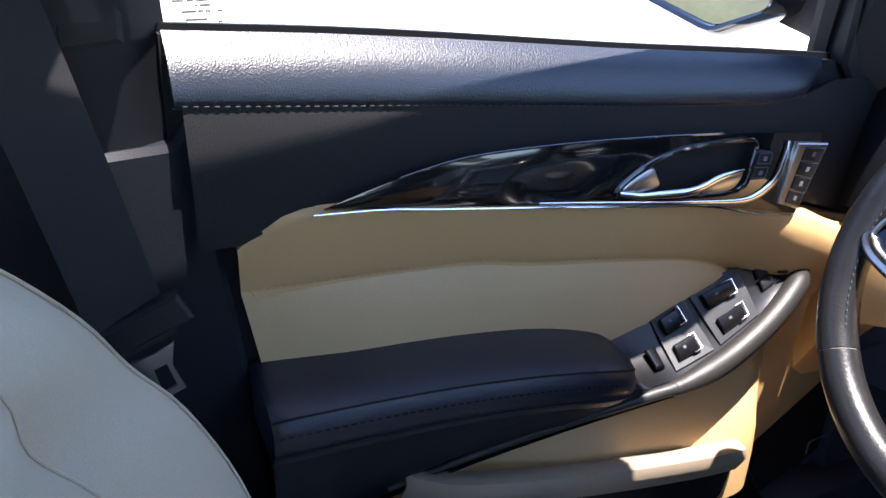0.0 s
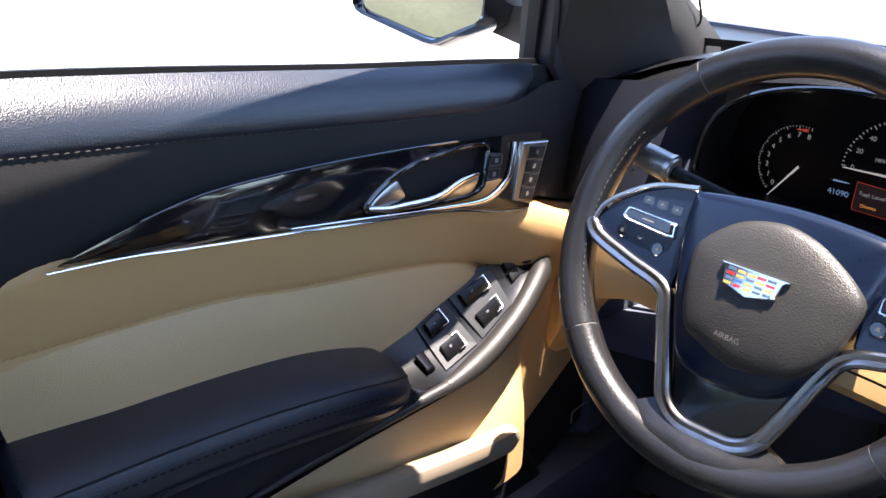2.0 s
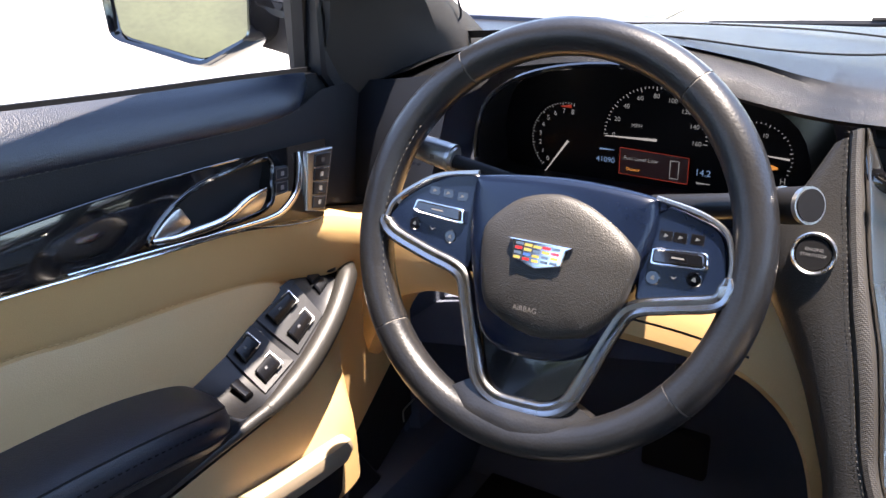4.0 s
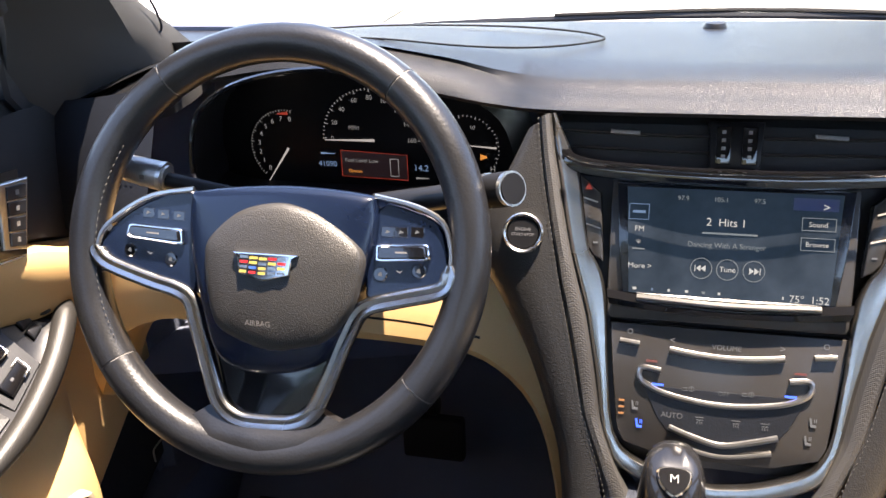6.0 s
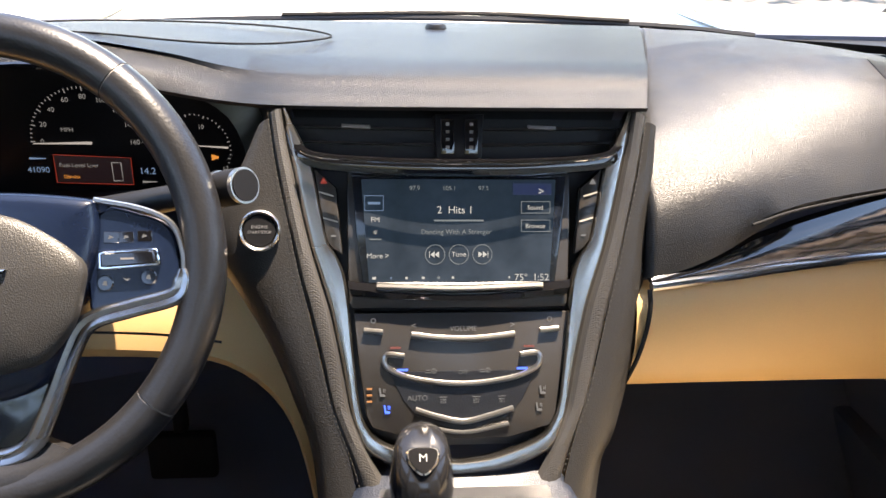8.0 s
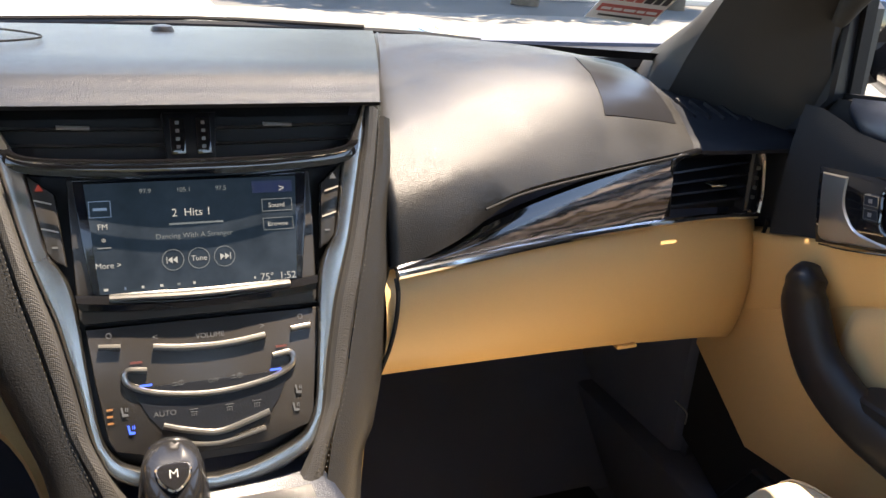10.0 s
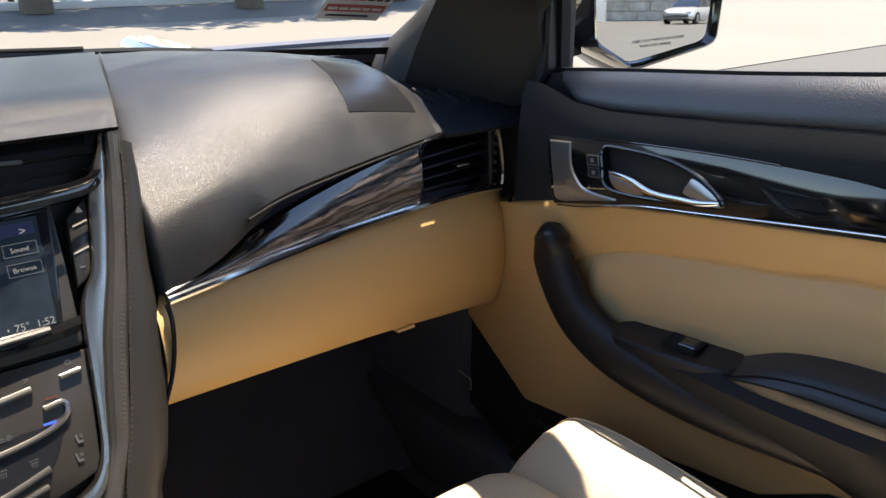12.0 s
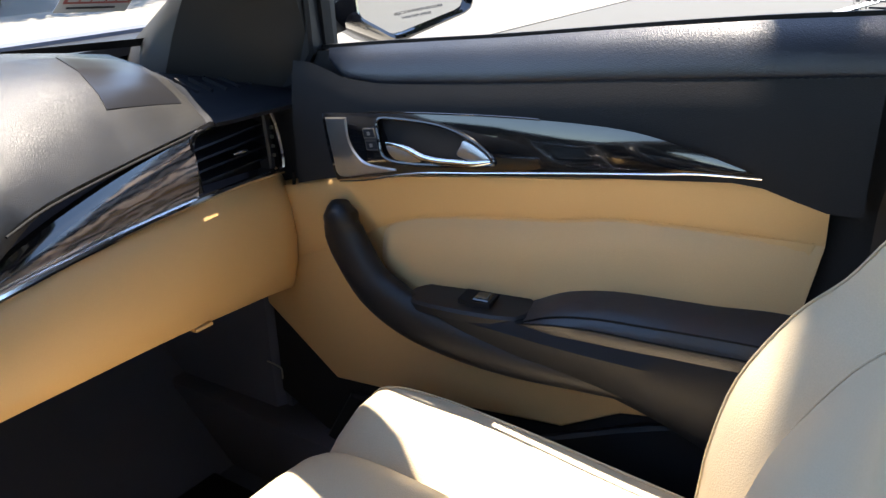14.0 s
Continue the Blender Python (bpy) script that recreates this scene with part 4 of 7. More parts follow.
# switch panel: a leaf between the panel and its leather rim
inner = spl([P(0.014, 0.305, 0.722), P(0.014, 0.36, 0.738), P(0.014, 0.40, 0.755), P(0.016, 0.47, 0.769), P(0.018, 0.52, 0.769), P(0.024, 0.545, 0.765)], 5)
rim = spl([P(0.078, 0.315, 0.697), P(0.076, 0.36, 0.697), P(0.070, 0.415, 0.708), P(0.060, 0.47, 0.729), P(0.046, 0.515, 0.751), P(0.030, 0.546, 0.764)], 5)
rows = []
for a, b in zip(inner, rim):
    rows.append([a.lerp(b, j / 6) + Vector((0, 0, -0.0035 * math.sin(math.pi * j / 6))) for j in range(7)])
SWITCH = material("switch_black", (0.004, 0.004, 0.005), 0.27, spec=0.32, grain=300, vary=0.1)
# paler, browner copy of LEATHER with the sunlit tone put into its colour
RIMSKIN = material("sunlit_rim_leather", (0.0225, 0.0212, 0.0200), 0.48, spec=0.45, grain=750, bump=0.3, voronoi=True, vary=0.2)
switch_panel = part("switch_panel", grid(rows), SWITCH, driver_door, "gloss black leaf-shaped window switch panel")
edge = [P(0.050, 0.06, 0.640), P(0.060, 0.14, 0.660), P(0.070, 0.23, 0.676)] + [q + Vector((0.004, 0.002, -0.006)) for q in rim[2:]]
rim_path = spl(edge, 2)
part("switch_rim", sweep(rim_path, circle(0.0125, 12), (0, 0, 1), lambda u: 0.25 + 0.75 * min(1, u * 3) * (1 if u < 0.9 else 1 - (u - 0.9) * 6)), RIMSKIN, driver_door, "rounded black leather rim")
rows = [[q + Vector((0.002, 0, -0.009)), q.lerp(Vector((-0.688, q.y, q.z - 0.028)), 0.5) + Vector((0, 0, -0.01)), Vector((-0.688, q.y, q.z - 0.040))] for q in rim_path]
part("rim_underside", grid(rows), PLASTIC, driver_door)
def leaf(u, v, lift):
    """A place on the switch panel: u along it, v across it."""
    k = u * (len(inner) - 1)
    i = min(int(k), len(inner) - 2)
    return inner[i].lerp(inner[i + 1], k - i).lerp(rim[i].lerp(rim[i + 1], k - i), v) + Vector((0.35, -0.35, 0.87)).normalized() * lift
def key(u0, u1, v0, v1, mat, name, label="", up=0.006):
    loop = [leaf(u0, v0, up), leaf(u1, v0, up), leaf(u1, v1, up), leaf(u0, v1, up)]
    return part(name, prism(loop, Vector((-0.35, 0.35, -0.87)).normalized() * 0.009, 0.0015), mat, switch_panel, label)
for u0, v0 in ((0.20, 0.16), (0.20, 0.56), (0.42, 0.16), (0.42, 0.56)):
    key(u0 + 0.02, u0 + 0.125, v0 + 0.04, v0 + 0.26, SWITCH, "window_switch", "window switch with a satin front edge")
    mark = [leaf(u0 + 0.06 + a, v0 + 0.12 + b, 0.0063) for a, b in ((0, 0), (0.012, 0), (0.012, 0.035), (0, 0.035))]
    part("switch_mark", prism(mark, (0, 0, -0.0003)), GREYTHREAD if v0 < 0.5 else DARKINK, switch_panel)
for u0 in (0.20, 0.42):
    well = [leaf(u0 - 0.012, 0.13, 0.0008), leaf(u0 + 0.175, 0.13, 0.0008), leaf(u0 + 0.175, 0.90, 0.0008), leaf(u0 - 0.012, 0.90, 0.0008)]
    part("switch_well", prism(well, (0, 0, -0.004)), PLASTIC, switch_panel, "black switch well")
    for v0 in (0.16, 0.56):
        lip = [leaf(u0 + 0.095, v0 + 0.035, 0.0066), leaf(u0 + 0.130, v0 + 0.035, 0.0066), leaf(u0 + 0.130, v0 + 0.265, 0.0066), leaf(u0 + 0.095, v0 + 0.265, 0.0066)]
        part("switch_lip", tube(lip, 0.0009, 6, up=(0.35, -0.35, 0.87)), CHROME, switch_panel, "bright switch lip")
key(0.10, 0.145, 0.50, 0.80, SWITCH, "lock_out_switch")
key(0.66, 0.72, 0.40, 0.62, PLASTIC, "mirror_switch", "", 0.003)
key(0.66, 0.72, 0.15, 0.35, PLASTIC, "mirror_switch", "", 0.003)
dial = place(tube([(0, 0, 0), (0, 0, 0.003)], 0.008, 16, up=(0, 1, 0)), Matrix.Translation(leaf(0.80, 0.40, 0.0)))
part("mirror_dial", dial, PLASTIC, switch_panel, "small round mirror adjuster")
# beige wall swelling inwards behind the map pocket
rows = []
for y, k in ((0.07, 0.1), (0.13, 0.5), (0.21, 0.8), (0.30, 1.0), (0.40, 1.0), (0.45, 1.0), (0.49, 0.92), (0.515, 0.55), (0.54, 0.03)):
    rows.append([P(0.0118 + k * d, y, z) for d, z in ((0.0, 0.690), (0.009, 0.665), (0.029, 0.640), (0.047, 0.612), (0.057, 0.580), (0.060, 0.550), (0.060, 0.50))])
part("pocket_back", grid(smooth_rows(rows)), BEIGE, driver_door, "beige swelling behind the map pocket")
# map pocket
rows = []
for y, z, x in ((0.085, 0.632, 0.030), (0.13, 0.622, 0.052), (0.22, 0.607, 0.064), (0.32, 0.588, 0.068), (0.42, 0.570, 0.068), (0.480, 0.559, 0.064), (0.492, 0.553, 0.056)):
    rows.append([P(x - 0.022, y, z - 0.002), P(x - 0.010, y, z + 0.002), P(x, y, z), P(x + 0.003, y, z - 0.012), P(x - 0.004, y - 0.004, z - 0.030)])
INSIDE = Vector((-0.09, -0.135, 1.15))
rows = [[INSIDE + (p - INSIDE) * 0.955 for p in r] for r in rows]
pocket = part("map_pocket", grid(smooth_rows(rows), thick=(-0.004, 0, -0.002)), material("taupe_vinyl", (0.30, 0.24, 0.175), 0.45, grain=900, bump=0.16, voronoi=True, vary=0.06), driver_door, "taupe map pocket lip")
rows = []
for y, z, x in ((0.085, 0.60, 0.030), (0.22, 0.577, 0.060), (0.42, 0.541, 0.064), (0.485, 0.526, 0.056)):
    rows.append([P(x - 0.006, y, z + 0.003), P(x - 0.010, y - 0.006, z - 0.05), P(x - 0.025, y - 0.02, z - 0.14)])
rows = [[INSIDE + (p - INSIDE) * 0.955 for p in r] for r in rows]
part("pocket_wall", grid(smooth_rows(rows), thick=(-0.004, 0, 0)), SOFT, driver_door, "dark pocket wall")

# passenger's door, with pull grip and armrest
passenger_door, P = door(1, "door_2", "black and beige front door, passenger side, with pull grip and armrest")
rows = []
for y, zt, w, th in ((-0.045, 0.776, 0.080, 0.050), (0.0, 0.776, 0.084, 0.052), (0.08, 0.770, 0.086, 0.050), (0.14, 0.764, 0.086, 0.046), (0.19, 0.752, 0.084, 0.038), (0.225, 0.735, 0.080, 0.024), (0.252, 0.720, 0.074, 0.012), (0.268, 0.713, 0.066, 0.006)):
    prof = [(0.0, zt + 0.002), (w * 0.35, zt + 0.002), (w * 0.75, zt - 0.004), (w * 0.93, zt - 0.012), (w, zt - th * 0.5), (w * 0.98, zt - th * 0.8), (w * 0.9, zt - th), (w * 0.5, zt - th * 1.1), (0.0, zt - th)]
    rows.append([P(d + 0.004, y, z) for d, z in prof])
WATCH = Vector((-0.062, -0.155, 1.13))
rows = [[WATCH + (p - WATCH) * 1.026 for p in r] for r in rows]
part("armrest_pad", grid(smooth_rows(rows), closed=True, caps=True), LEATHER, passenger_door, "black leather armrest pad")
for j in (3, 4):
    part("pad_seam", sweep(spl([r[j] + Vector((-0.0006, 0, 0.0006)) for r in rows[:-1]], 4), circle(0.0011, 6)), RUBBER, passenger_door)
rows = []
for y, zt, zl, w in ((-0.045, 0.728, 0.55, 0.076), (0.02, 0.726, 0.585, 0.078), (0.10, 0.718, 0.615, 0.080), (0.18, 0.711, 0.632, 0.078), (0.26, 0.708, 0.634, 0.074), (0.34, 0.702, 0.624, 0.064), (0.40, 0.690, 0.630, 0.045)):
    h = zt - zl
    rows.append([P(0.005, y, zt + 0.004), P(w - 0.010, y, zt + 0.004), P(w - 0.002, y, zt - 0.12 * h), P(w - 0.014, y, zt - 0.55 * h), P(0.036, y, zl + 0.12 * h), P(0.012, y, zl)])
part("armrest_body", grid(smooth_rows(rows)), SOFT, passenger_door, "dark armrest body")
grip = spl([P(0.034, 0.516, 0.797), P(0.040, 0.511, 0.782), P(0.044, 0.502, 0.755), P(0.046, 0.466, 0.705), P(0.046, 0.430, 0.682), P(0.046, 0.386, 0.667), P(0.048, 0.320, 0.658), P(0.050, 0.250, 0.655), P(0.048, 0.180, 0.656), P(0.044, 0.110, 0.655), P(0.034, 0.020, 0.640)], 5)
def grip_girth(u):
    k = [0.55, 1.10, 1.02, 1.0, 1.05, 1.02, 0.90, 0.72, 0.55, 0.40, 0.25]
    i = min(int(u * 10), 9)
    return k[i] + (k[i + 1] - k[i]) * (u * 10 - i)
part("pull_grip", sweep(grip, circle(0.0205, 16, 1.5), (0, 0, 1), grip_girth), PLASTIC, passenger_door, "curved black pull grip")
base = part("switch_base", prism(spl([P(0.064, 0.245, 0.716), P(0.010, 0.255, 0.722), P(0.010, 0.36, 0.712), P(0.030, 0.405, 0.702), P(0.060, 0.385, 0.700)], 4, True), (0, 0, -0.012), 0.003), PLASTIC, passenger_door, "black window switch plate")
part("switch_well", prism([P(0.054, 0.283, 0.7192), P(0.026, 0.286, 0.7202), P(0.026, 0.330, 0.7168), P(0.054, 0.326, 0.7158)], (0, 0, -0.006)), RUBBER, base, "black switch well")
part("window_switch", prism([P(0.050, 0.287, 0.7205), P(0.029, 0.290, 0.7215), P(0.029, 0.312, 0.7195), P(0.050, 0.309, 0.7185)], (0, 0, -0.006), 0.0015), GLOSS, base, "window switch")
part("switch_mark", tube([P(0.034, 0.293, 0.7216), P(0.046, 0.291, 0.7212), P(0.046, 0.302, 0.7200)], 0.0006, 6), GREYTHREAD, base)



# ---- dashboard ----
dash = thing("dashboard", "black grained dashboard with beige lower half", "dashboard", "structure")

# upper pad over the middle and the instruments
sections = [
    (-0.73, [(0.80, 0.950), (0.72, 0.953), (0.66, 0.948), (0.63, 0.940), (0.625, 0.925)]),
    (-0.66, [(0.80, 0.965), (0.72, 0.968), (0.66, 0.962), (0.63, 0.95), (0.625, 0.93)]),
    (-0.58, [(0.84, 0.980), (0.76, 0.988), (0.68, 0.990), (0.630, 0.982), (0.622, 0.965)]),
    (-0.50, [(0.88, 0.990), (0.78, 1.000), (0.68, 1.006), (0.620, 1.001), (0.612, 0.985)]),
    (-0.38, [(0.91, 0.994), (0.80, 1.006), (0.68, 1.017), (0.615, 1.015), (0.607, 1.000)]),
    (-0.27, [(0.925, 0.994), (0.80, 1.004), (0.68, 1.010), (0.600, 1.002), (0.592, 0.984)]),
    (-0.20, [(0.93, 0.994), (0.80, 1.001), (0.67, 1.003), (0.575, 0.990), (0.567, 0.979)]),
    (-0.14, [(0.935, 0.994), (0.80, 1.000), (0.66, 1.001), (0.550, 0.988), (0.548, 0.980)]),
    (0.0, [(0.94, 0.994), (0.80, 1.000), (0.65, 1.001), (0.545, 0.989), (0.543, 0.981)]),
    (0.157, [(0.935, 0.994), (0.80, 1.000), (0.65, 1.001), (0.548, 0.989), (0.546, 0.981)]),
]
rows = []
for x, pr in sections:
    (y3, z3), (y4, z4) = pr[3], pr[4]
    full = pr[:3] + [(pr[2][0] * 0.4 + y3 * 0.6, pr[2][1] * 0.4 + z3 * 0.6 + 0.004), (y3 + 0.034, z3 + 0.0045), (y3 + 0.020, z3 + 0.0005), (y3 + 0.009, z3 - 0.0030), (y3 + 0.002, z3 - 0.0060), (y4, z4 + 0.001), (y4 + 0.004, z4 - 0.003), (y4 + 0.07, z4 - 0.004)]
    flare = 0.28 if x > 0.15 else 0.0
    rows.append([Vector((x + flare * max(0.0, y - 0.55), y, z)) for y, z in full])
part("upper_pad", grid(smooth_rows(rows, 5)), DASHTOP, dash, "black grained upper pad, shining in the sun")
lid = [Vector((x, y, z)) for x, y, z in spl([(-0.118, 0.752, 1.0035), (-0.17, 0.69, 1.0065), (-0.24, 0.668, 1.0105), (-0.33, 0.672, 1.0165), (-0.42, 0.70, 1.0145), (-0.47, 0.76, 1.0085), (-0.38, 0.82, 1.0065), (-0.24, 0.83, 1.0045), (-0.15, 0.80, 1.0035)], 4, True)]
part("lid_seam", sweep(lid + lid[:1], circle(0.0011, 5), (0, 0, 1)), RUBBER, dash, "fine seam of a lid")
part("mesh_strip", grid([[(-0.52, 0.625, 1.0055), (-0.44, 0.6205, 1.0145), (-0.36, 0.622, 1.0185)], [(-0.50, 0.66, 1.0085), (-0.43, 0.65, 1.0175), (-0.36, 0.64, 1.019)]], thick=(0, 0, -0.003)), WEAVE, dash, "perforated strip")
part("light_sensor", tube([(-0.002, 0.865, 0.990), (-0.002, 0.865, 0.998), (-0.002, 0.865, 1.003), (-0.002, 0.865, 1.004)], 0.013, 14, lambda u: 1.0 if u < 0.5 else 0.8 if u < 0.9 else 0.4, up=(0, 1, 0)), PLASTIC, dash, "small black domed light sensor")

# dark colour for the sticker's shadow on the passenger pad
SHADOW_DARK = material("sticker_shadow_dark", (0.010, 0.010, 0.012), 0.33, grain=200, spec=0.5)
# passenger side: skin sweeping from the glass down to the console
sections = [
    (0.160, [(0.935, 0.994), (0.80, 0.999), (0.68, 0.996), (0.60, 0.986), (0.552, 0.968), (0.525, 0.930), (0.510, 0.90), (0.500, 0.872), (0.495, 0.848)]),
    (0.172, [(0.93, 0.995), (0.80, 1.001), (0.68, 0.999), (0.60, 0.990), (0.551, 0.971), (0.522, 0.932), (0.507, 0.902), (0.498, 0.874), (0.494, 0.850)]),
    (0.22, [(0.92, 0.995), (0.80, 1.003), (0.68, 1.001), (0.61, 0.990), (0.563, 0.970), (0.532, 0.942), (0.514, 0.912), (0.504, 0.885), (0.502, 0.865)]),
    (0.30, [(0.91, 0.994), (0.80, 1.003), (0.69, 1.002), (0.63, 0.991), (0.586, 0.971), (0.554, 0.941), (0.536, 0.918), (0.527, 0.903), (0.532, 0.896)]),
    (0.40, [(0.88, 0.990), (0.80, 0.998), (0.71, 0.997), (0.65, 0.986), (0.609, 0.967), (0.579, 0.938), (0.562, 0.921), (0.554, 0.910), (0.558, 0.905)]),
    (0.48, [(0.85, 0.985), (0.78, 0.990), (0.71, 0.986), (0.66, 0.974), (0.624, 0.957), (0.598, 0.934), (0.582, 0.922), (0.575, 0.914), (0.578, 0.909)]),
    (0.536, [(0.82, 0.978), (0.77, 0.981), (0.71, 0.972), (0.665, 0.959), (0.635, 0.944), (0.612, 0.930), (0.598, 0.922), (0.592, 0.916), (0.594, 0.911)]),
]
rows = [[Vector((x, y, z)) for y, z in pr] for x, pr in sections]
for row, drop in zip(rows, (0.040, 0.037, 0.027, 0.009, -0.004, -0.003, 0.0)):
    for j, k in enumerate((0.1, 0.3, 0.8, 1.0, 0.9, 0.4, 0.0, 0.0, 0.0)):
        row[j].z -= drop * k
for row, k in zip(rows, (1.0, 0.97, 0.72, 0.32, 0.0, 0.0, 0.0)):
    for q in row:
        q.x += 0.28 * k * max(0.0, q.y - 0.552)
rows.insert(0, [Vector((q.x - 0.003, q.y + 0.016 * min(1, j / 4), q.z - 0.008)) for j, q in enumerate(rows[0])])
for j, dx in enumerate((0.008, 0.008, 0.010, 0.010, 0.008, 0.004, 0.002, 0.0, 0.0)):
    rows[-1][j].x += dx
last = [q.copy() for q in rows[-1]]
pad_rows = smooth_rows(rows, 5)
part("passenger_pad", grid(pad_rows), DASH, dash, "black grained passenger dash pad, bright with sun")
edge = [q + Vector((0.004, 0, 0.0012)) for q in pad_rows[5]]
part("pad_seam", sweep(edge, circle(0.0016, 8)), DASH, dash, "raised seam beside the centre pad")
part("seam_stitching", stitches(spl([q + Vector((0.006, -0.001, 0.0006)) for q in edge], 4), 0.0035, 0.003, 0.00035, up=(0, -0.4, 0.9)), STITCH, dash)
end = [last]
for dx, dz in ((0.004, 0.006), (0.012, 0.020), (0.034, 0.034), (None, 0.046)):
    end.append([Vector((0.72 if dx is None else q.x + dx, q.y - dz * 0.2, q.z - dz * max(0.04, 1 - j / 6.5))) for j, q in enumerate(last)])
part("dash_end", grid(end), SOFT, dash, "dark dash end by the door")
lip = [Vector((x, pr[7][0] - 0.003, pr[7][1] - 0.003)) for x, pr in sections[3:]]
part("pad_lip", sweep(spl([Vector((0.25, 0.511, 0.890))] + lip, 5), circle(0.0013, 8)), RUBBER, dash)
def on_pad(x, y):
    """The height of the pad's skin at x, y."""
    for a, b in zip(pad_rows, pad_rows[1:]):
        for k in range(len(a) - 1):
            for p, q, r in ((a[k], a[k + 1], b[k]), (b[k + 1], b[k], a[k + 1])):
                det = (q.x - p.x) * (r.y - p.y) - (r.x - p.x) * (q.y - p.y)
                if abs(det) < 1e-12:
                    continue
                u = ((x - p.x) * (r.y - p.y) - (r.x - p.x) * (y - p.y)) / det
                v = ((q.x - p.x) * (y - p.y) - (x - p.x) * (q.y - p.y)) / det
                if u >= -1e-6 and v >= -1e-6 and u + v <= 1 + 1e-6:
                    return p.z + u * (q.z - p.z) + v * (r.z - p.z)
    return 0.97
# the sticker's cast shadow, laid on the pad as a thin dark plate
plate = [Vector(p) for p in ((0.4434, 0.7144), (0.535, 0.729), (0.526, 0.618), (0.419, 0.598))]
rows = []
for i in range(9):
    a, b = plate[0].lerp(plate[3], i / 8), plate[1].lerp(plate[2], i / 8)
    rows.append([Vector((p.x, p.y, on_pad(p.x, p.y) + 0.0012)) for p in [a.lerp(b, j / 8) for j in range(9)]])
part("sticker_shadow_plate", grid(rows, thick=(0, 0.001, -0.005)), SHADOW_DARK, dash, "dark plate standing for the sticker's shadow on the dash top")
for i in range(5):
    a, b = (end[2][k].lerp(end[4][k], 0.10 + 0.13 * i) for k in (2, 4))
    a, b = a.lerp(b, 0.25), a.lerp(b, 0.80)
    part("defrost_slat", sweep([a + Vector((0, 0, 0.001)), b + Vector((0, 0, 0.001))], [(-0.0014, -0.003), (0.0014, -0.003), (0.0014, 0.0018), (-0.0014, 0.0018)]), PLASTIC, dash, "slat of a small demister vent")

# wing: gloss wood with chrome line and end vent
LOWER = [(0.160, 0.492, 0.844), (0.235, 0.506, 0.847), (0.307, 0.524, 0.848), (0.40, 0.548, 0.846), (0.494, 0.571, 0.842), (0.58, 0.592, 0.836), (0.661, 0.612, 0.826)]
UPPER = [(0.160, 0.497, 0.850), (0.235, 0.514, 0.866), (0.307, 0.533, 0.883), (0.40, 0.557, 0.898), (0.505, 0.584, 0.908)]
lo, up_ = spl(LOWER[:5], 6), spl(UPPER, 6)
rows = [[a.lerp(b, j / 5) + Vector((0, -0.006 * math.sin(math.pi * j / 5), 0)) for j in range(6)] for a, b in zip(lo, up_)]
n = len(rows) - 1
share = [0.42 + 0.58 * min(1.0, 1.15 * i / n) ** 1.2 for i in range(n + 1)]
cut = lambda r, u: r[min(4, int(u * 5))].lerp(r[min(4, int(u * 5)) + 1], u * 5 - min(4, int(u * 5)))
part("wood_trim", grid([[cut(r, k * j / 5) for j in range(6)] for r, k in zip(rows, share)], thick=(0, 0.012, 0)), WOOD, dash, "dark polished wood trim")
part("gloss_band", grid([[cut(r, k + (1.02 - k) * j / 4) + Vector((0, -0.0012, 0)) for j in range(5)] for r, k in zip(rows, share)], thick=(0, 0.010, 0)), GLOSS, dash, "gloss black band over the wood")
part("chrome_strip", sweep([p + Vector((0, -0.004, -0.001)) for p in spl(LOWER, 6)], circle(0.0042, 8)), CHROME, dash, "thin chrome strip")
part("vent_back", grid([[(0.50, 0.605, 0.842), (0.67, 0.640, 0.826)], [(0.505, 0.615, 0.910), (0.665, 0.650, 0.908)]]), PLASTIC, dash)
part("vent_frame", sweep(spl([(0.500, 0.574, 0.846), (0.506, 0.583, 0.906), (0.58, 0.600, 0.913), (0.650, 0.612, 0.908)], 4), circle(0.004, 8)), GLOSS, dash, "black vent frame")
for i in range(4):
    z = 0.853 + 0.013 * i
    rows = [[(0.503, 0.580, z), (0.503, 0.603, z + 0.004)], [(0.640, 0.612, z - 0.007 + 0.002 * i), (0.640, 0.636, z - 0.003 + 0.002 * i)]]
    part("vent_slat", grid(rows, thick=(0, 0.001, 0.0022)), PLASTIC, dash, "black vent slat")
part("vent_tab", box((0.565, 0.586, 0.872), (0.587, 0.600, 0.875), 0.001), CHROME, dash)
part("vent_pillar", prism([(0.640, 0.606, 0.832), (0.652, 0.609, 0.830), (0.655, 0.612, 0.902), (0.638, 0.609, 0.906)], (0, 0.02, 0), 0.003), PLASTIC, dash)
for i in range(4):
    part("wheel_dot", box((0.6445, 0.6035, 0.848 + 0.012 * i), (0.6475, 0.607, 0.852 + 0.012 * i)), SATIN, dash)
part("vent_edge", sweep(spl([(0.664, 0.611, 0.828), (0.667, 0.614, 0.850), (0.660, 0.613, 0.885), (0.652, 0.612, 0.908)], 4), circle(0.0042, 8), (0, -1, 0)), CHROME, dash, "bright vent edge")

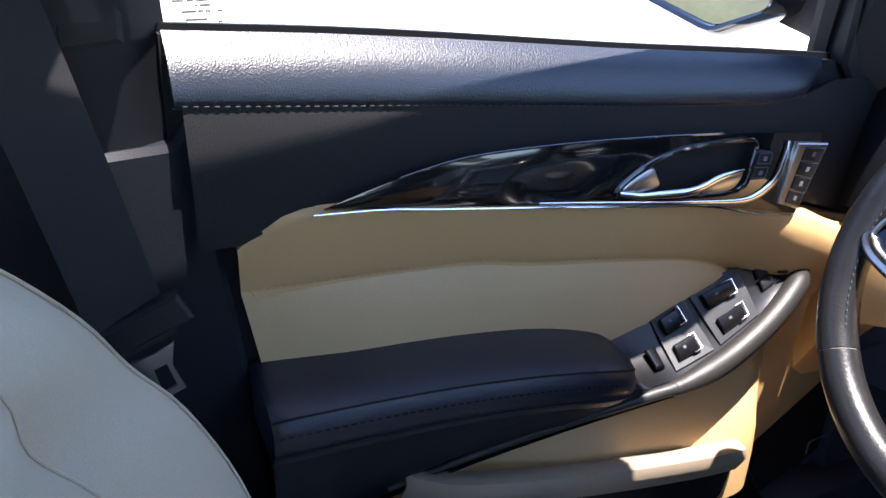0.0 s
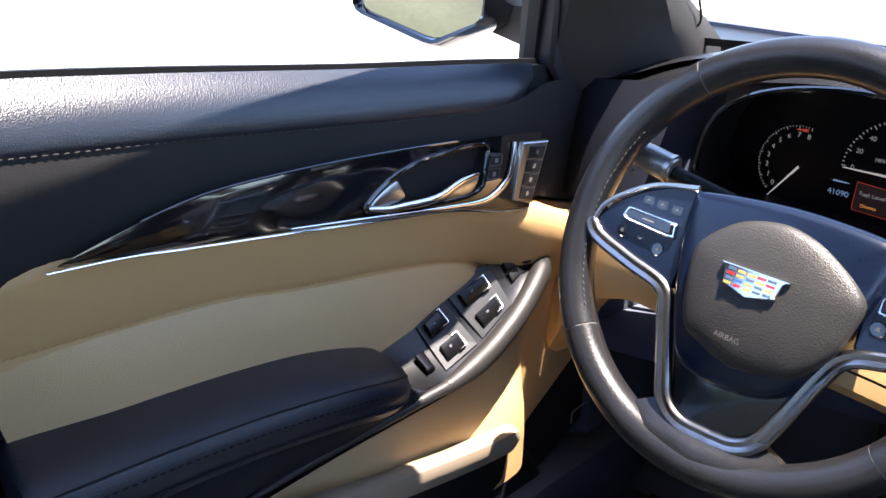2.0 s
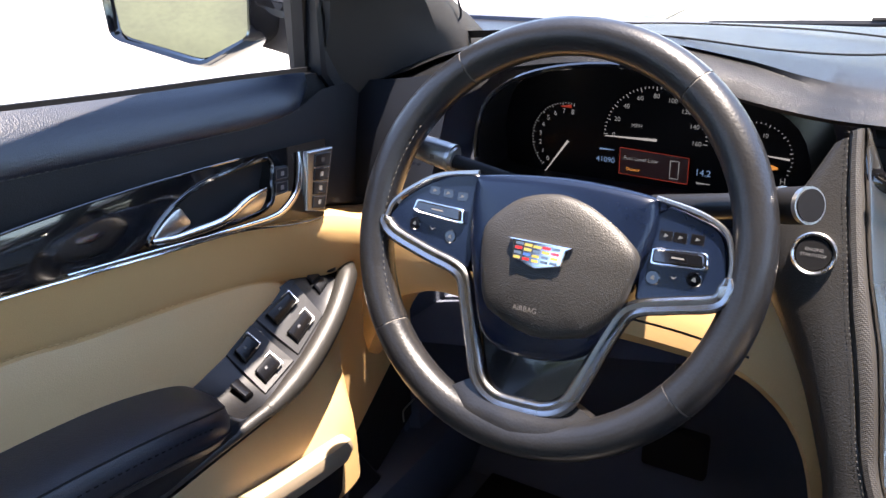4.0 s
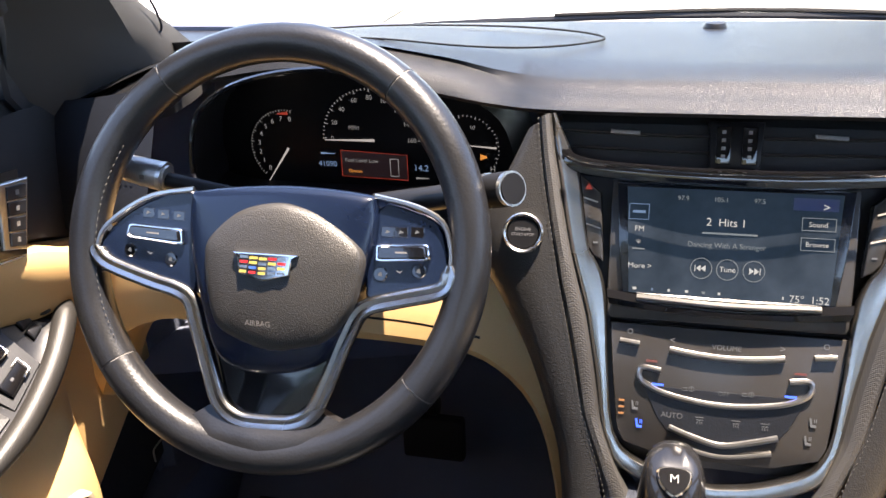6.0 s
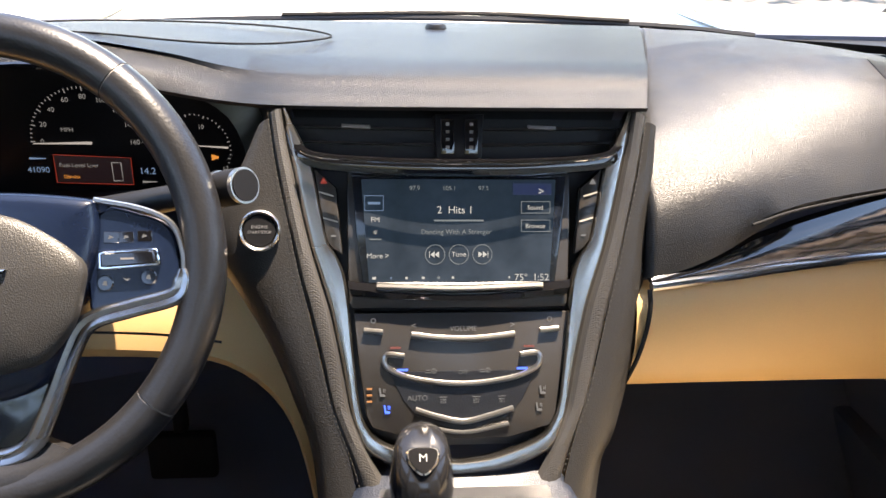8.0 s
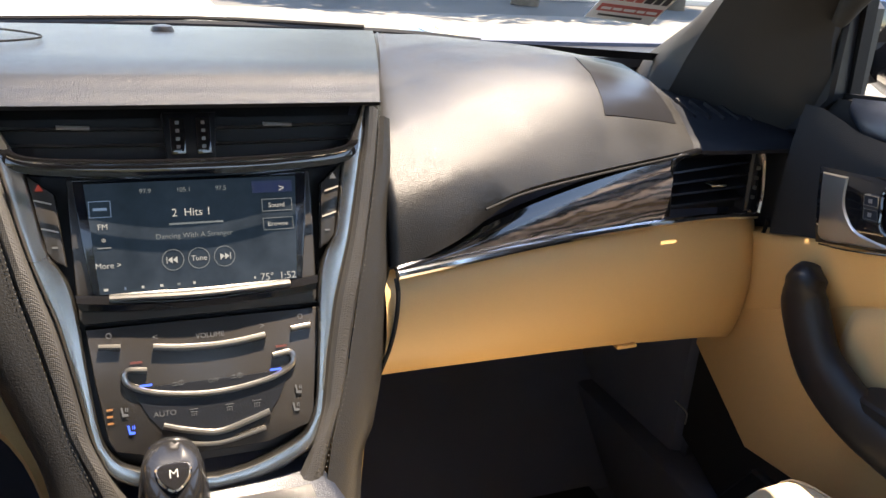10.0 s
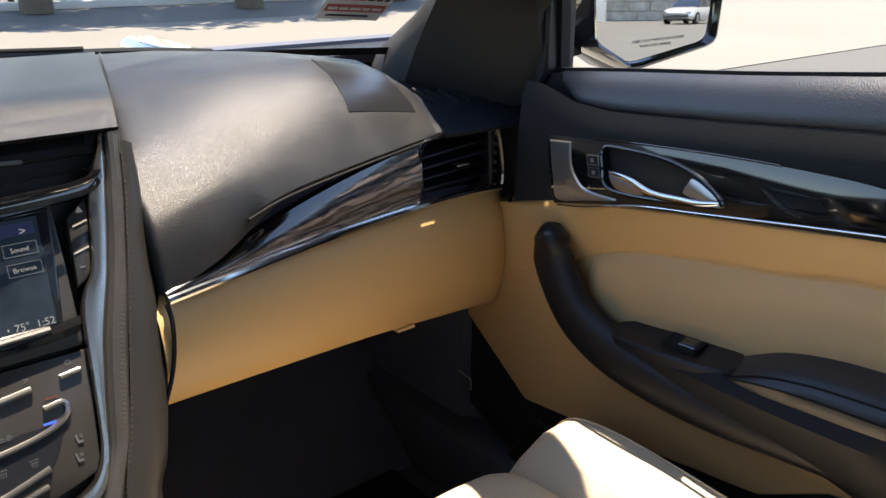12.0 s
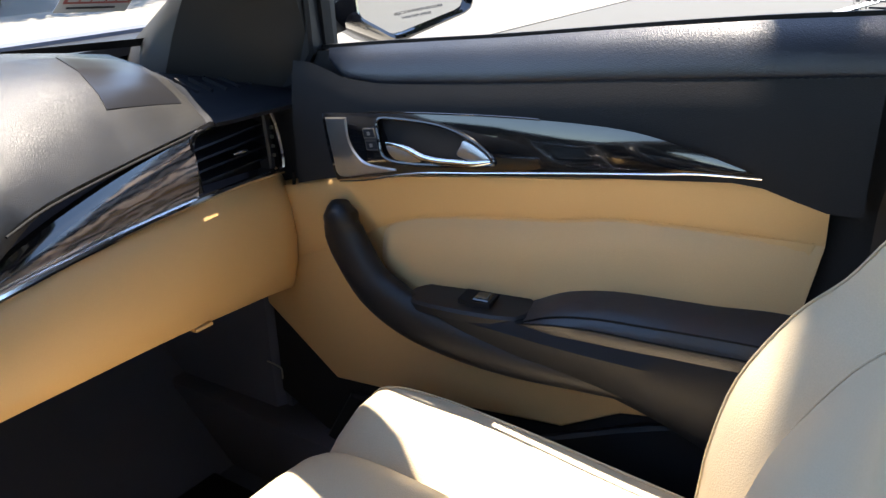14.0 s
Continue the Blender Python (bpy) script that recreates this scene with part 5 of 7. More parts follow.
# glovebox and beige lower half, passenger side
def beige_front(x):
    k = (x - 0.14) / 0.53
    return 0.486 + 0.125 * k
rows = []
for x, zt, zb in ((0.150, 0.838, 0.738), (0.22, 0.840, 0.728), (0.30, 0.841, 0.716), (0.38, 0.839, 0.704), (0.46, 0.836, 0.691), (0.54, 0.831, 0.676), (0.61, 0.824, 0.663), (0.655, 0.818, 0.653), (0.685, 0.813, 0.640), (0.700, 0.810, 0.630)):
    y = beige_front(x) + (0.012 if x == 0.685 else 0.035 if x == 0.700 else 0.0)
    h = zt - zb
    rows.append([Vector((x, y + dy, zt - u * h)) for dy, u in ((0.016, -0.02), (0.007, 0.04), (-0.001, 0.16), (-0.006, 0.32), (-0.008, 0.52), (-0.004, 0.75), (0.004, 0.92), (0.012, 1.0), (0.035, 1.04), (0.09, 1.06))])
part("glovebox_door", grid(smooth_rows(rows, 4)), BEIGE, dash, "beige glovebox lid")
part("glovebox_tab", box((0.463, 0.572, 0.684), (0.490, 0.590, 0.689), 0.002), BEIGE, dash)
seam = [(0.159, 0.497, 0.840), (0.160, 0.492, 0.825), (0.158, 0.4895, 0.80), (0.152, 0.487, 0.775), (0.142, 0.4885, 0.745)]
part("glovebox_gap", sweep(spl([Vector(p) + Vector((0, -0.0085, 0)) for p in seam], 5), circle(0.0022, 6), (0, -1, 0)), RUBBER, dash, "dark shut line")
seam = [(0.672, 0.60, 0.822), (0.682, 0.612, 0.80), (0.682, 0.625, 0.76), (0.668, 0.63, 0.70)]
part("door_gap", sweep(spl(seam, 5), circle(0.0025, 6), (0, -1, 0)), RUBBER, dash)
part("under_cover", grid([[(0.14, 0.54, 0.725), (0.14, 0.98, 0.66)], [(0.70, 0.69, 0.625), (0.70, 0.98, 0.60)]]), CARPET, dash, "black underside")

part("console_flank", grid([[(0.138, 0.495, 0.74), (0.128, 0.49, 0.60), (0.122, 0.485, 0.40)], [(0.160, 0.545, 0.74), (0.150, 0.54, 0.60), (0.146, 0.54, 0.40)], [(0.20, 0.90, 0.70), (0.19, 0.90, 0.55), (0.18, 0.90, 0.40)]]), BEIGE, dash, "beige console flank")
# driver's knee panel
rows = []
for x, zt, zb, y in ((-0.68, 0.825, 0.60, 0.60), (-0.62, 0.845, 0.70, 0.575), (-0.54, 0.862, 0.752, 0.545), (-0.46, 0.862, 0.764, 0.525), (-0.36, 0.860, 0.770, 0.515), (-0.26, 0.855, 0.772, 0.508), (-0.20, 0.845, 0.768, 0.500), (-0.155, 0.83, 0.725, 0.495), (-0.134, 0.81, 0.64, 0.495), (-0.122, 0.79, 0.50, 0.50), (-0.112, 0.77, 0.35, 0.51)):
    h = zt - zb
    rows.append([Vector((x, y + dy, zt - u * h)) for dy, u in ((0.02, 0.0), (0.004, 0.12), (-0.008, 0.35), (-0.016, 0.60), (-0.020, 0.82), (-0.014, 0.94), (0.004, 1.0), (0.05, 1.02))])
for r in rows:
    for i, p in enumerate(r):
        r[i] = INSIDE + (p - INSIDE) * (1 + 0.085 * max(0.0, min(1.0, (p.x + 0.38) / 0.16)))
part("knee_panel", grid(smooth_rows(rows, 4)), BEIGE, dash, "beige knee panel under the column")
part("knee_seam", sweep(spl([(-0.47, 0.506, 0.800), (-0.36, 0.4945, 0.803), (-0.26, 0.4885, 0.803), (-0.20, 0.482, 0.798)], 5), circle(0.0012, 5), (0, -1, 0)), RUBBER, dash)
part("under_cover", grid([[(-0.70, 0.64, 0.60), (-0.70, 0.98, 0.58)], [(-0.12, 0.66, 0.70), (-0.12, 0.98, 0.62)]]), CARPET, dash)
part("column_shroud", sweep(spl([(-0.369, 0.475, 0.870), (-0.369, 0.53, 0.845), (-0.369, 0.60, 0.82)], 3), circle(0.055, 16, 0.75), (0, 0, 1), lambda u: 0.8 + 0.4 * u), PLASTIC, dash, "black steering column shroud")
# dark dash face left of the instruments, with the side vent
rows = [[Vector(p) for p in r] for r in (
    ((-0.70, 0.63, 0.955), (-0.70, 0.615, 0.90), (-0.69, 0.60, 0.820)),
    ((-0.62, 0.625, 0.965), (-0.62, 0.59, 0.90), (-0.62, 0.572, 0.840)),
    ((-0.555, 0.618, 0.978), (-0.553, 0.575, 0.90), (-0.55, 0.55, 0.865)))]
part("dash_face", grid(smooth_rows(rows, 3)), SOFT, dash, "black dash face with a stitched seam")
part("face_stitching", stitches(spl([(-0.61, 0.581, 0.893), (-0.59, 0.5765, 0.893), (-0.556, 0.5695, 0.893)], 6), up=(0, -1, 0)), THREAD, dash)

# instrument cluster
DISPLAY = material("display_black", (0.004, 0.004, 0.005), 0.3, spec=0.15, grain=60)
cluster = thing("instrument_cluster", "black instrument cluster with lit gauges", "instrument cluster")
rim = [(-0.518, 0.882), (-0.516, 0.930), (-0.498, 0.963), (-0.45, 0.988), (-0.375, 1.000), (-0.29, 0.993), (-0.235, 0.977), (-0.196, 0.945), (-0.190, 0.872), (-0.26, 0.858), (-0.49, 0.856)]
rimc = spl2(rim, 4, True)
front = [Vector((x, 0.605 - 0.02 * (0.99 - z), z)) for x, z in rimc]
back = [Vector((-0.36 + (x + 0.36) * 1.05, 0.685, 0.915 + (z - 0.915) * 0.95)) for x, z in rimc]
part("cowl", grid([front, [a.lerp(b, 0.5) for a, b in zip(front, back)], back], closed=True), PLASTIC, cluster, "black cowl")
part("display_glass", prism(back, (0, 0.004, 0)), DISPLAY, cluster, "dark display")
part("cowl_edge", sweep([f + Vector((0, -0.002, 0)) for f in front[1:22]], circle(0.003, 6), (0, -1, 0)), GLOSS, cluster)
FACE = 0.683
def on_face(x, z, dy=0.0):
    return Vector((x, FACE - dy, z))
READ = Matrix.Rotation(radians(90), 4, "X")
def gauge_text(text, x, z, size, mat=GAUGE):
    lettering(text, size, Matrix.Translation(on_face(x, z, 0.001)) @ READ, mat, cluster)
def arc_ticks(cx, cz, r, a0, a1, n, long=0.005, w=0.0007):
    bm = bmesh.new()
    for i in range(n):
        a = radians(a0 + (a1 - a0) * i / (n - 1))
        d, e = Vector((math.cos(a), 0, math.sin(a))), Vector((-math.sin(a), 0, math.cos(a)))
        ln = long if i % 4 == 0 else long * 0.5
        q = [on_face(cx, cz, 0.0008) + d * k + e * h for k, h in ((r, -w), (r, w), (r - ln, w), (r - ln, -w))]
        bm.faces.new([bm.verts.new(v) for v in q])
    return bm
part("tach_ticks", arc_ticks(-0.450, 0.897, 0.043, 225, 80, 33, 0.0035, 0.0004), GAUGE, cluster)
part("speed_ticks", arc_ticks(-0.353, 0.910, 0.055, 180, 0, 41, 0.0045, 0.0005), GAUGE, cluster)
part("fuel_ticks", arc_ticks(-0.252, 0.903, 0.036, 100, -30, 19, 0.003, 0.0005), GAUGE, cluster)
for i in range(9):
    a = radians(225 - 145 * i / 8)
    gauge_text(str(i), -0.450 + 0.033 * math.cos(a), 0.897 + 0.033 * math.sin(a), 0.0075)
for i, v in enumerate((0, 20, 40, 60, 80, 100, 120, 140, 160)):
    a = radians(180 - 22.5 * i)
    gauge_text(str(v), -0.353 + 0.044 * math.cos(a), 0.910 + 0.045 * math.sin(a), 0.0068)
gauge_text("MPH", -0.372, 0.922, 0.006)
def bar(x0, z0, x1, z1, w, mat, name):
    a, b = on_face(x0, z0, 0.0015), on_face(x1, z1, 0.0015)
    n = (b - a).cross(Vector((0, 1, 0))).normalized() * w
    part(name, prism([a + n, b + n * 0.3, b - n * 0.3, a - n], (0, 0.0006, 0)), mat, cluster)
bar(-0.449, 0.897, -0.476, 0.859, 0.0013, LEGEND, "tach_needle")
bar(-0.350, 0.909, -0.406, 0.908, 0.0014, LEGEND, "speed_needle")
bar(-0.219, 0.905, -0.252, 0.907, 0.0010, LEGEND, "fuel_needle")
bar(-0.446, 0.936, -0.458, 0.935, 0.0018, REDGLOW, "red_line")
info = [(-0.389, 0.897), (-0.315, 0.894), (-0.315, 0.866), (-0.389, 0.868)]
INFO = glow("info_red_brown", (0.10, 0.03, 0.025), 0.014)
part("message_box", prism([on_face(x, z, 0.0008) for x, z in info], (0, 0.0004, 0)), INFO, cluster, "dim red message box")
for i in range(4):
    (x0, z0), (x1, z1) = info[i - 1], info[i]
    bar(x0, z0, x1, z1, 0.0003, REDGLOW, "box_edge")
gauge_text("Fuel Level Low", -0.366, 0.886, 0.0062)
gauge_text("Dismiss", -0.374, 0.874, 0.005, AMBERGLOW)
for q in ((-0.334, 0.889, -0.334, 0.870), (-0.325, 0.889, -0.325, 0.870), (-0.334, 0.889, -0.325, 0.889), (-0.334, 0.870, -0.325, 0.870)):
    bar(*q, 0.0005, GAUGE, "pump_mark")
BLUETEXT = glow("blue_text", (0.25, 0.45, 0.8), 0.09)
gauge_text("14.2", -0.300, 0.880, 0.0095, BLUETEXT)
gauge_text("41090", -0.405, 0.881, 0.0085, BLUETEXT)
bar(-0.412, 0.893, -0.396, 0.893, 0.001, BLUETEXT, "trip_bar")
bar(-0.306, 0.869, -0.292, 0.869, 0.001, GAUGE, "trip_bar")
bar(-0.236, 0.895, -0.229, 0.895, 0.003, AMBERGLOW, "fuel_lamp")
gauge_text("H", -0.223, 0.882, 0.008)
gauge_text("10", -0.244, 0.926, 0.006)

# ---- centre stack ----
stack = thing("centre_stack", "V-shaped centre stack with screen and climate panel", "centre console", "structure")
def S(x, z, d=0.0):
    """A place on the sloping face of the stack; d lies towards the cabin."""
    return Vector((x - 0.002, 0.56 + 0.40 * (z - 0.974) - 0.928 * d, z + 0.371 * d))
BACK = Vector((0, 0.928, -0.371))
def face(loop, d, depth, mat, name, parent, label="", bev=0.0015, hole=None):
    return part(name, prism([S(x, z, d) for x, z in loop], BACK * depth, bev, 2, [S(x, z, d) for x, z in hole] if hole else None), mat, parent, label)
def sym(left):
    return left + [(-x, z) for x, z in reversed(left)]
face(sym([(-0.150, 0.970), (-0.118, 0.86), (-0.098, 0.75), (-0.080, 0.705), (-0.03, 0.69)]), -0.012, 0.02, PLASTIC, "stack_body", stack, "black stack body", 0)
# satin V bands, perforated strips and leather shoulders
V_OUT = [(-0.1475, 0.974), (-0.1425, 0.945), (-0.139, 0.93), (-0.1325, 0.90), (-0.1257, 0.872), (-0.1225, 0.861), (-0.1155, 0.84), (-0.109, 0.82), (-0.1045, 0.80), (-0.099, 0.775), (-0.0935, 0.745), (-0.0885, 0.726), (-0.077, 0.7065), (-0.04, 0.692), (0.0, 0.687)]
V_IN = [(-0.144, 0.974), (-0.130, 0.946), (-0.1228, 0.931), (-0.1172, 0.90), (-0.111, 0.873), (-0.1025, 0.860), (-0.0965, 0.843), (-0.093, 0.82), (-0.0915, 0.80), (-0.089, 0.775), (-0.0852, 0.745), (-0.0795, 0.728), (-0.066, 0.715), (-0.03, 0.7025), (0.0, 0.6985)]
BANDMETAL = material("dark_satin_band", (0.50, 0.48, 0.45), 0.27, metal=1.0, vary=0.08, grain=900, bump=0.1)
vo, vi = spl2(V_OUT, 5), spl2(V_IN, 5)
for s in (-1, 1):
    rows = []
    for a, b in zip(vo, vi):
        c = min(0.5, 0.0035 / max(0.004, math.hypot(b[0] - a[0], b[1] - a[1])))
        rows.append([S(-s * (a[0] * (1 - u) + b[0] * u), a[1] * (1 - u) + b[1] * u, h) for u, h in ((-0.02, 0.002), (0.0, 0.0090), (0.5 * c, 0.0108), (c, 0.0128), (c + 0.06, 0.0131), (0.7, 0.0128), (0.90, 0.0124), (0.96, 0.0112), (1.0, 0.006), (1.02, -0.004))])
    part("satin_band", grid(rows), BANDMETAL, stack, "satin metal band of the V")
    rows = []
    outer = spl2([(-0.157, 0.970), (-0.1545, 0.95), (-0.1505, 0.925), (-0.145, 0.90), (-0.139, 0.873), (-0.133, 0.845), (-0.126, 0.82), (-0.117, 0.785), (-0.1095, 0.752), (-0.104, 0.735), (-0.090, 0.70), (-0.080, 0.665)], 4)
    inner = spl2([(-0.147, 0.974), (-0.1425, 0.945), (-0.1375, 0.925), (-0.1325, 0.90), (-0.1257, 0.873), (-0.117, 0.845), (-0.109, 0.82), (-0.101, 0.785), (-0.0945, 0.752), (-0.090, 0.735), (-0.073, 0.70), (-0.058, 0.675)], 4)
    for a, b in zip(outer, inner):
        rows.append([S(-s * (a[0] * (1 - u) + b[0] * u), a[1] * (1 - u) + b[1] * u, h) for u, h in ((0, 0.012), (0.2, 0.016), (0.5, 0.017), (0.8, 0.015), (1.0, 0.009))])
    part("perforated_strip", grid(rows), WEAVE, stack, "fine perforated strip")
    part("stitching", stitches([S(-s * a[0] * 1.004, a[1], 0.0155) for a in outer], 0.0022, 0.0026, 0.00028, up=(0, -0.93, 0.37)), STITCH, stack, "dull stitching")
    if s < 0:
        sh = [[(-0.168, 0.961), (-0.186, 0.925), (-0.205, 0.895), (-0.205, 0.862), (-0.186, 0.832), (-0.160, 0.79), (-0.140, 0.745), (-0.125, 0.70), (-0.118, 0.62), (-0.116, 0.50)]]
        o2 = spl2(sh[0], 4)
        i2 = spl2([(-0.1575, 0.966), (-0.1555, 0.955), (-0.1505, 0.925), (-0.1445, 0.897), (-0.1365, 0.86), (-0.1265, 0.82), (-0.1125, 0.765), (-0.098, 0.72), (-0.084, 0.66), (-0.080, 0.60)], 4)
        rows = [[S(a[0] * (1 - u) + b[0] * u, a[1] * (1 - u) + b[1] * u, h) for u, h in ((0, -0.03), (0.0, -0.008), (0.12, 0.004), (0.35, 0.010), (0.7, 0.0135), (1.0, 0.0135))] for a, b in zip(o2, i2)]
        part("leather_shoulder", grid(rows), RIMSKIN, stack, "black leather shoulder holding the start button")
    else:
        i2 = spl2([(0.1575, 0.966), (0.1505, 0.925), (0.139, 0.873), (0.126, 0.82), (0.1125, 0.765), (0.098, 0.72), (0.084, 0.66), (0.080, 0.60)], 4)
        o2 = spl2([(0.172, 0.962), (0.170, 0.92), (0.166, 0.872), (0.162, 0.82), (0.150, 0.765), (0.136, 0.715), (0.122, 0.675), (0.108, 0.50)], 4)
        rows = [[S(a[0] * (1 - u) + b[0] * u, a[1] * (1 - u) + b[1] * u, h) for u, h in ((0, -0.05), (0.0, -0.004), (0.3, 0.010), (0.7, 0.0145), (1.0, 0.0135))] for a, b in zip(o2, i2)]
        part("leather_shoulder", grid(rows), RIMSKIN, stack, "black leather console flank")
# start button
def disc(x, z, r, d, h, n=28):
    ring = lambda k, hh: [S(x + k * math.cos(2 * math.pi * i / n), z + k * math.sin(2 * math.pi * i / n) * 0.93, d + hh) for i in range(n)]
    return ring
def button(x, z, r, d, mat, name, label, parent, h=0.004):
    ring = disc(x, z, r, d, h)
    return part(name, grid([ring(r, -0.004), ring(r, h * 0.6), ring(r * 0.93, h), ring(r * 0.5, h), ring(r * 0.02, h)], closed=True), mat, parent, label)
start = thing("start_button", "round black start button with a satin ring", "button")
ring = disc(-0.165, 0.881, 0.019, 0.013, 0)
part("ring", grid([ring(0.0172, -0.004), ring(0.0168, 0.004), ring(0.0157, 0.0052), ring(0.0142, 0.0042), ring(0.0135, 0.0)], closed=True), BANDMETAL, start, "satin metal ring")
button(-0.165, 0.881, 0.0136, 0.0135, SEAL, "cap", "black cap", start, 0.003)
FACE_TURN = Matrix.Rotation(radians(90 - 21.8), 4, "X")
def stack_text(text, x, z, size, d, mat, parent):
    lettering(text, size, Matrix.Translation(S(x, z, d)) @ FACE_TURN, mat, parent)
stack_text("ENGINE", -0.165, 0.8837, 0.0038, 0.0169, LEGEND, start)
stack_text("START/STOP", -0.165, 0.8797, 0.0034, 0.0169, LEGEND, start)

# vents over the screen
VENT = material("vent_black", (0.004, 0.004, 0.005), 0.35, spec=0.25, grain=200)
face(sym([(-0.146, 0.986), (-0.128, 0.938), (-0.06, 0.934)]), -0.030, 0.01, VENT, "vent_throat", stack, "dark vent opening", 0)
for z in (0.948, 0.960):
    rows = [[S(x, z + 0.002 - 0.002 * math.cos(x * 12), d) for d in (-0.028, -0.004)] for x in (-0.138, -0.10, -0.05, 0, 0.05, 0.10, 0.138)]
    part("vent_vane", grid(rows, thick=(0, 0, 0.002)), VENT, stack, "black vent vane")
for x in (-0.087, 0.072):
    part("vane_tab", prism([S(x - 0.012, 0.9615, -0.002), S(x + 0.012, 0.9605, -0.002), S(x + 0.012, 0.9635, -0.002), S(x - 0.012, 0.9645, -0.002)], BACK * 0.006, 0.0005), SATIN, stack)
face([(-0.021, 0.972), (-0.019, 0.938), (-0.012, 0.9355), (0.012, 0.9355), (0.019, 0.938), (0.021, 0.972)], 0.002, 0.02, VENT, "vent_divider", stack, "black divider with two thumbwheels")
for x in (-0.010, 0.010):
    face([(x - 0.006, 0.968), (x - 0.006, 0.940), (x + 0.006, 0.940), (x + 0.006, 0.968)], 0.005, 0.006, GLOSS, "thumbwheel", stack, "vent thumbwheel")
    for i in range(4):
        face([(x - 0.0015, 0.9445 + 0.006 * i), (x + 0.0015, 0.9445 + 0.006 * i), (x + 0.0015, 0.947 + 0.006 * i), (x - 0.0015, 0.947 + 0.006 * i)], 0.0058, 0.001, SATIN, "wheel_dot", stack, "", 0)
bar_path = spl([S(-0.146, 0.974, 0.006), S(-0.138, 0.950, 0.008), S(-0.122, 0.936, 0.010), S(-0.06, 0.931, 0.014), S(0, 0.930, 0.016), S(0.06, 0.931, 0.014), S(0.122, 0.936, 0.010), S(0.138, 0.950, 0.008), S(0.146, 0.974, 0.006)], 6)
part("vent_bar", sweep(bar_path, [(-0.006, -0.007), (0.004, -0.008), (0.008, -0.003), (0.007, 0.003), (0.001, 0.0055), (-0.006, 0.004)], BACK * -1, lambda u: 0.45 + 0.55 * min(1, min(u, 1 - u) * 5)), GLOSS, stack, "gloss black bar with bright edges")
part("vent_bar_edge", sweep([p + Vector((0, -0.009, 0.006)) for p in bar_path[10:-10]], circle(0.0014, 6), BACK * -1), CHROME, stack, "bright edge")

# touch screen
bez = [(-0.0945, 0.925), (-0.0945, 0.88), (-0.0932, 0.824), (-0.090, 0.8195)]
bezel = face(sym(bez), 0.004, 0.014, PEWTER, "screen_bezel", stack, "dark satin bezel", 0.002)
rows = []
for x in [(-0.096 + 0.192 * i / 24) for i in range(25)]:
    k = 1 - (x / 0.096) ** 2
    rows.append([S(x * 0.94, 0.829 - 0.004 * k, 0.004), S(x * 0.95, 0.831 - 0.005 * k, 0.010), S(x * 0.97, 0.836 - 0.006 * k, 0.0125), S(x * 0.98, 0.842 - 0.006 * k, 0.009)])
part("bezel_chin", grid(rows), GLOSS, stack, "gloss chin under the screen")
SCREEN = material("screen_glass", (0.006, 0.008, 0.012), 0.12, coat=0.6, grain=30, vary=0.4, broad=20)
screen = thing("touch_screen", "dim grey-blue touch screen showing a radio page", "screen")
face(sym([(-0.0905, 0.9235), (-0.087, 0.88), (-0.081, 0.838), (-0.078, 0.8365)]), 0.0075, 0.006, SCREEN, "glass", screen, "smudged dark glass", 0.001)
PAGE = material("page_grey_blue", (0.014, 0.019, 0.026), 0.32, vary=0.7, broad=24, grain=70, spec=0.2)
PAGE.node_tree.nodes["Principled BSDF"].inputs["Emission Color"].default_value = (0.05, 0.11, 0.19, 1)
PAGE.node_tree.nodes["Principled BSDF"].inputs["Emission Strength"].default_value = 0.030
face([(-0.0825, 0.9205), (0.0815, 0.9205), (0.0765, 0.8405), (-0.0765, 0.8405)], 0.0079, 0.0003, PAGE, "lit_page", screen, "lit page", 0)
PALE = glow("page_text", (0.80, 0.86, 0.88), 0.12)
DIMTEXT = glow("page_text_dim", (0.35, 0.44, 0.50), 0.09)
def stext(text, x, z, size, mat=PALE):
    stack_text(text, x, z, size, 0.0084, mat, screen)
stext("2  Hits 1", -0.004, 0.8965, 0.0088)
for x, v in ((-0.038, "97.9"), (-0.009, "105.1"), (0.020, "97.5")):
    stext(v, x, 0.9135, 0.0052, DIMTEXT)
stext("FM", -0.071, 0.889, 0.0062)
stext("More >", -0.069, 0.861, 0.0062)
stext("Tune", -0.001, 0.862, 0.006)
stext("75°", 0.052, 0.8435, 0.0082)
stext("1:52", 0.069, 0.8435, 0.0082)
stext(">", 0.069, 0.911, 0.009)
stext("Sound", 0.064, 0.8985, 0.0055)
stext("Browse", 0.064, 0.884, 0.0055)
def sbar(x0, z0, x1, z1, mat, name="screen_bar"):
    face([(x0, z0), (x1, z0), (x1, z1), (x0, z1)], 0.0083, 0.0002, mat, name, screen, "", 0)
sbar(-0.022, 0.8878, 0.020, 0.8892, DIMTEXT)
stext("Dancing With A Stranger", -0.003, 0.8795, 0.0058, DIMTEXT)
def ring_mark(x, z, r, mat, parent=screen, w=0.0006, d=0.0083):
    n = 24
    a = lambda k: [S(x + k * math.cos(2 * math.pi * i / n), z + 0.93 * k * math.sin(2 * math.pi * i / n), d) for i in range(n)]
    part("ring_mark", grid([a(r), a(r - w)], closed=True), mat, parent)
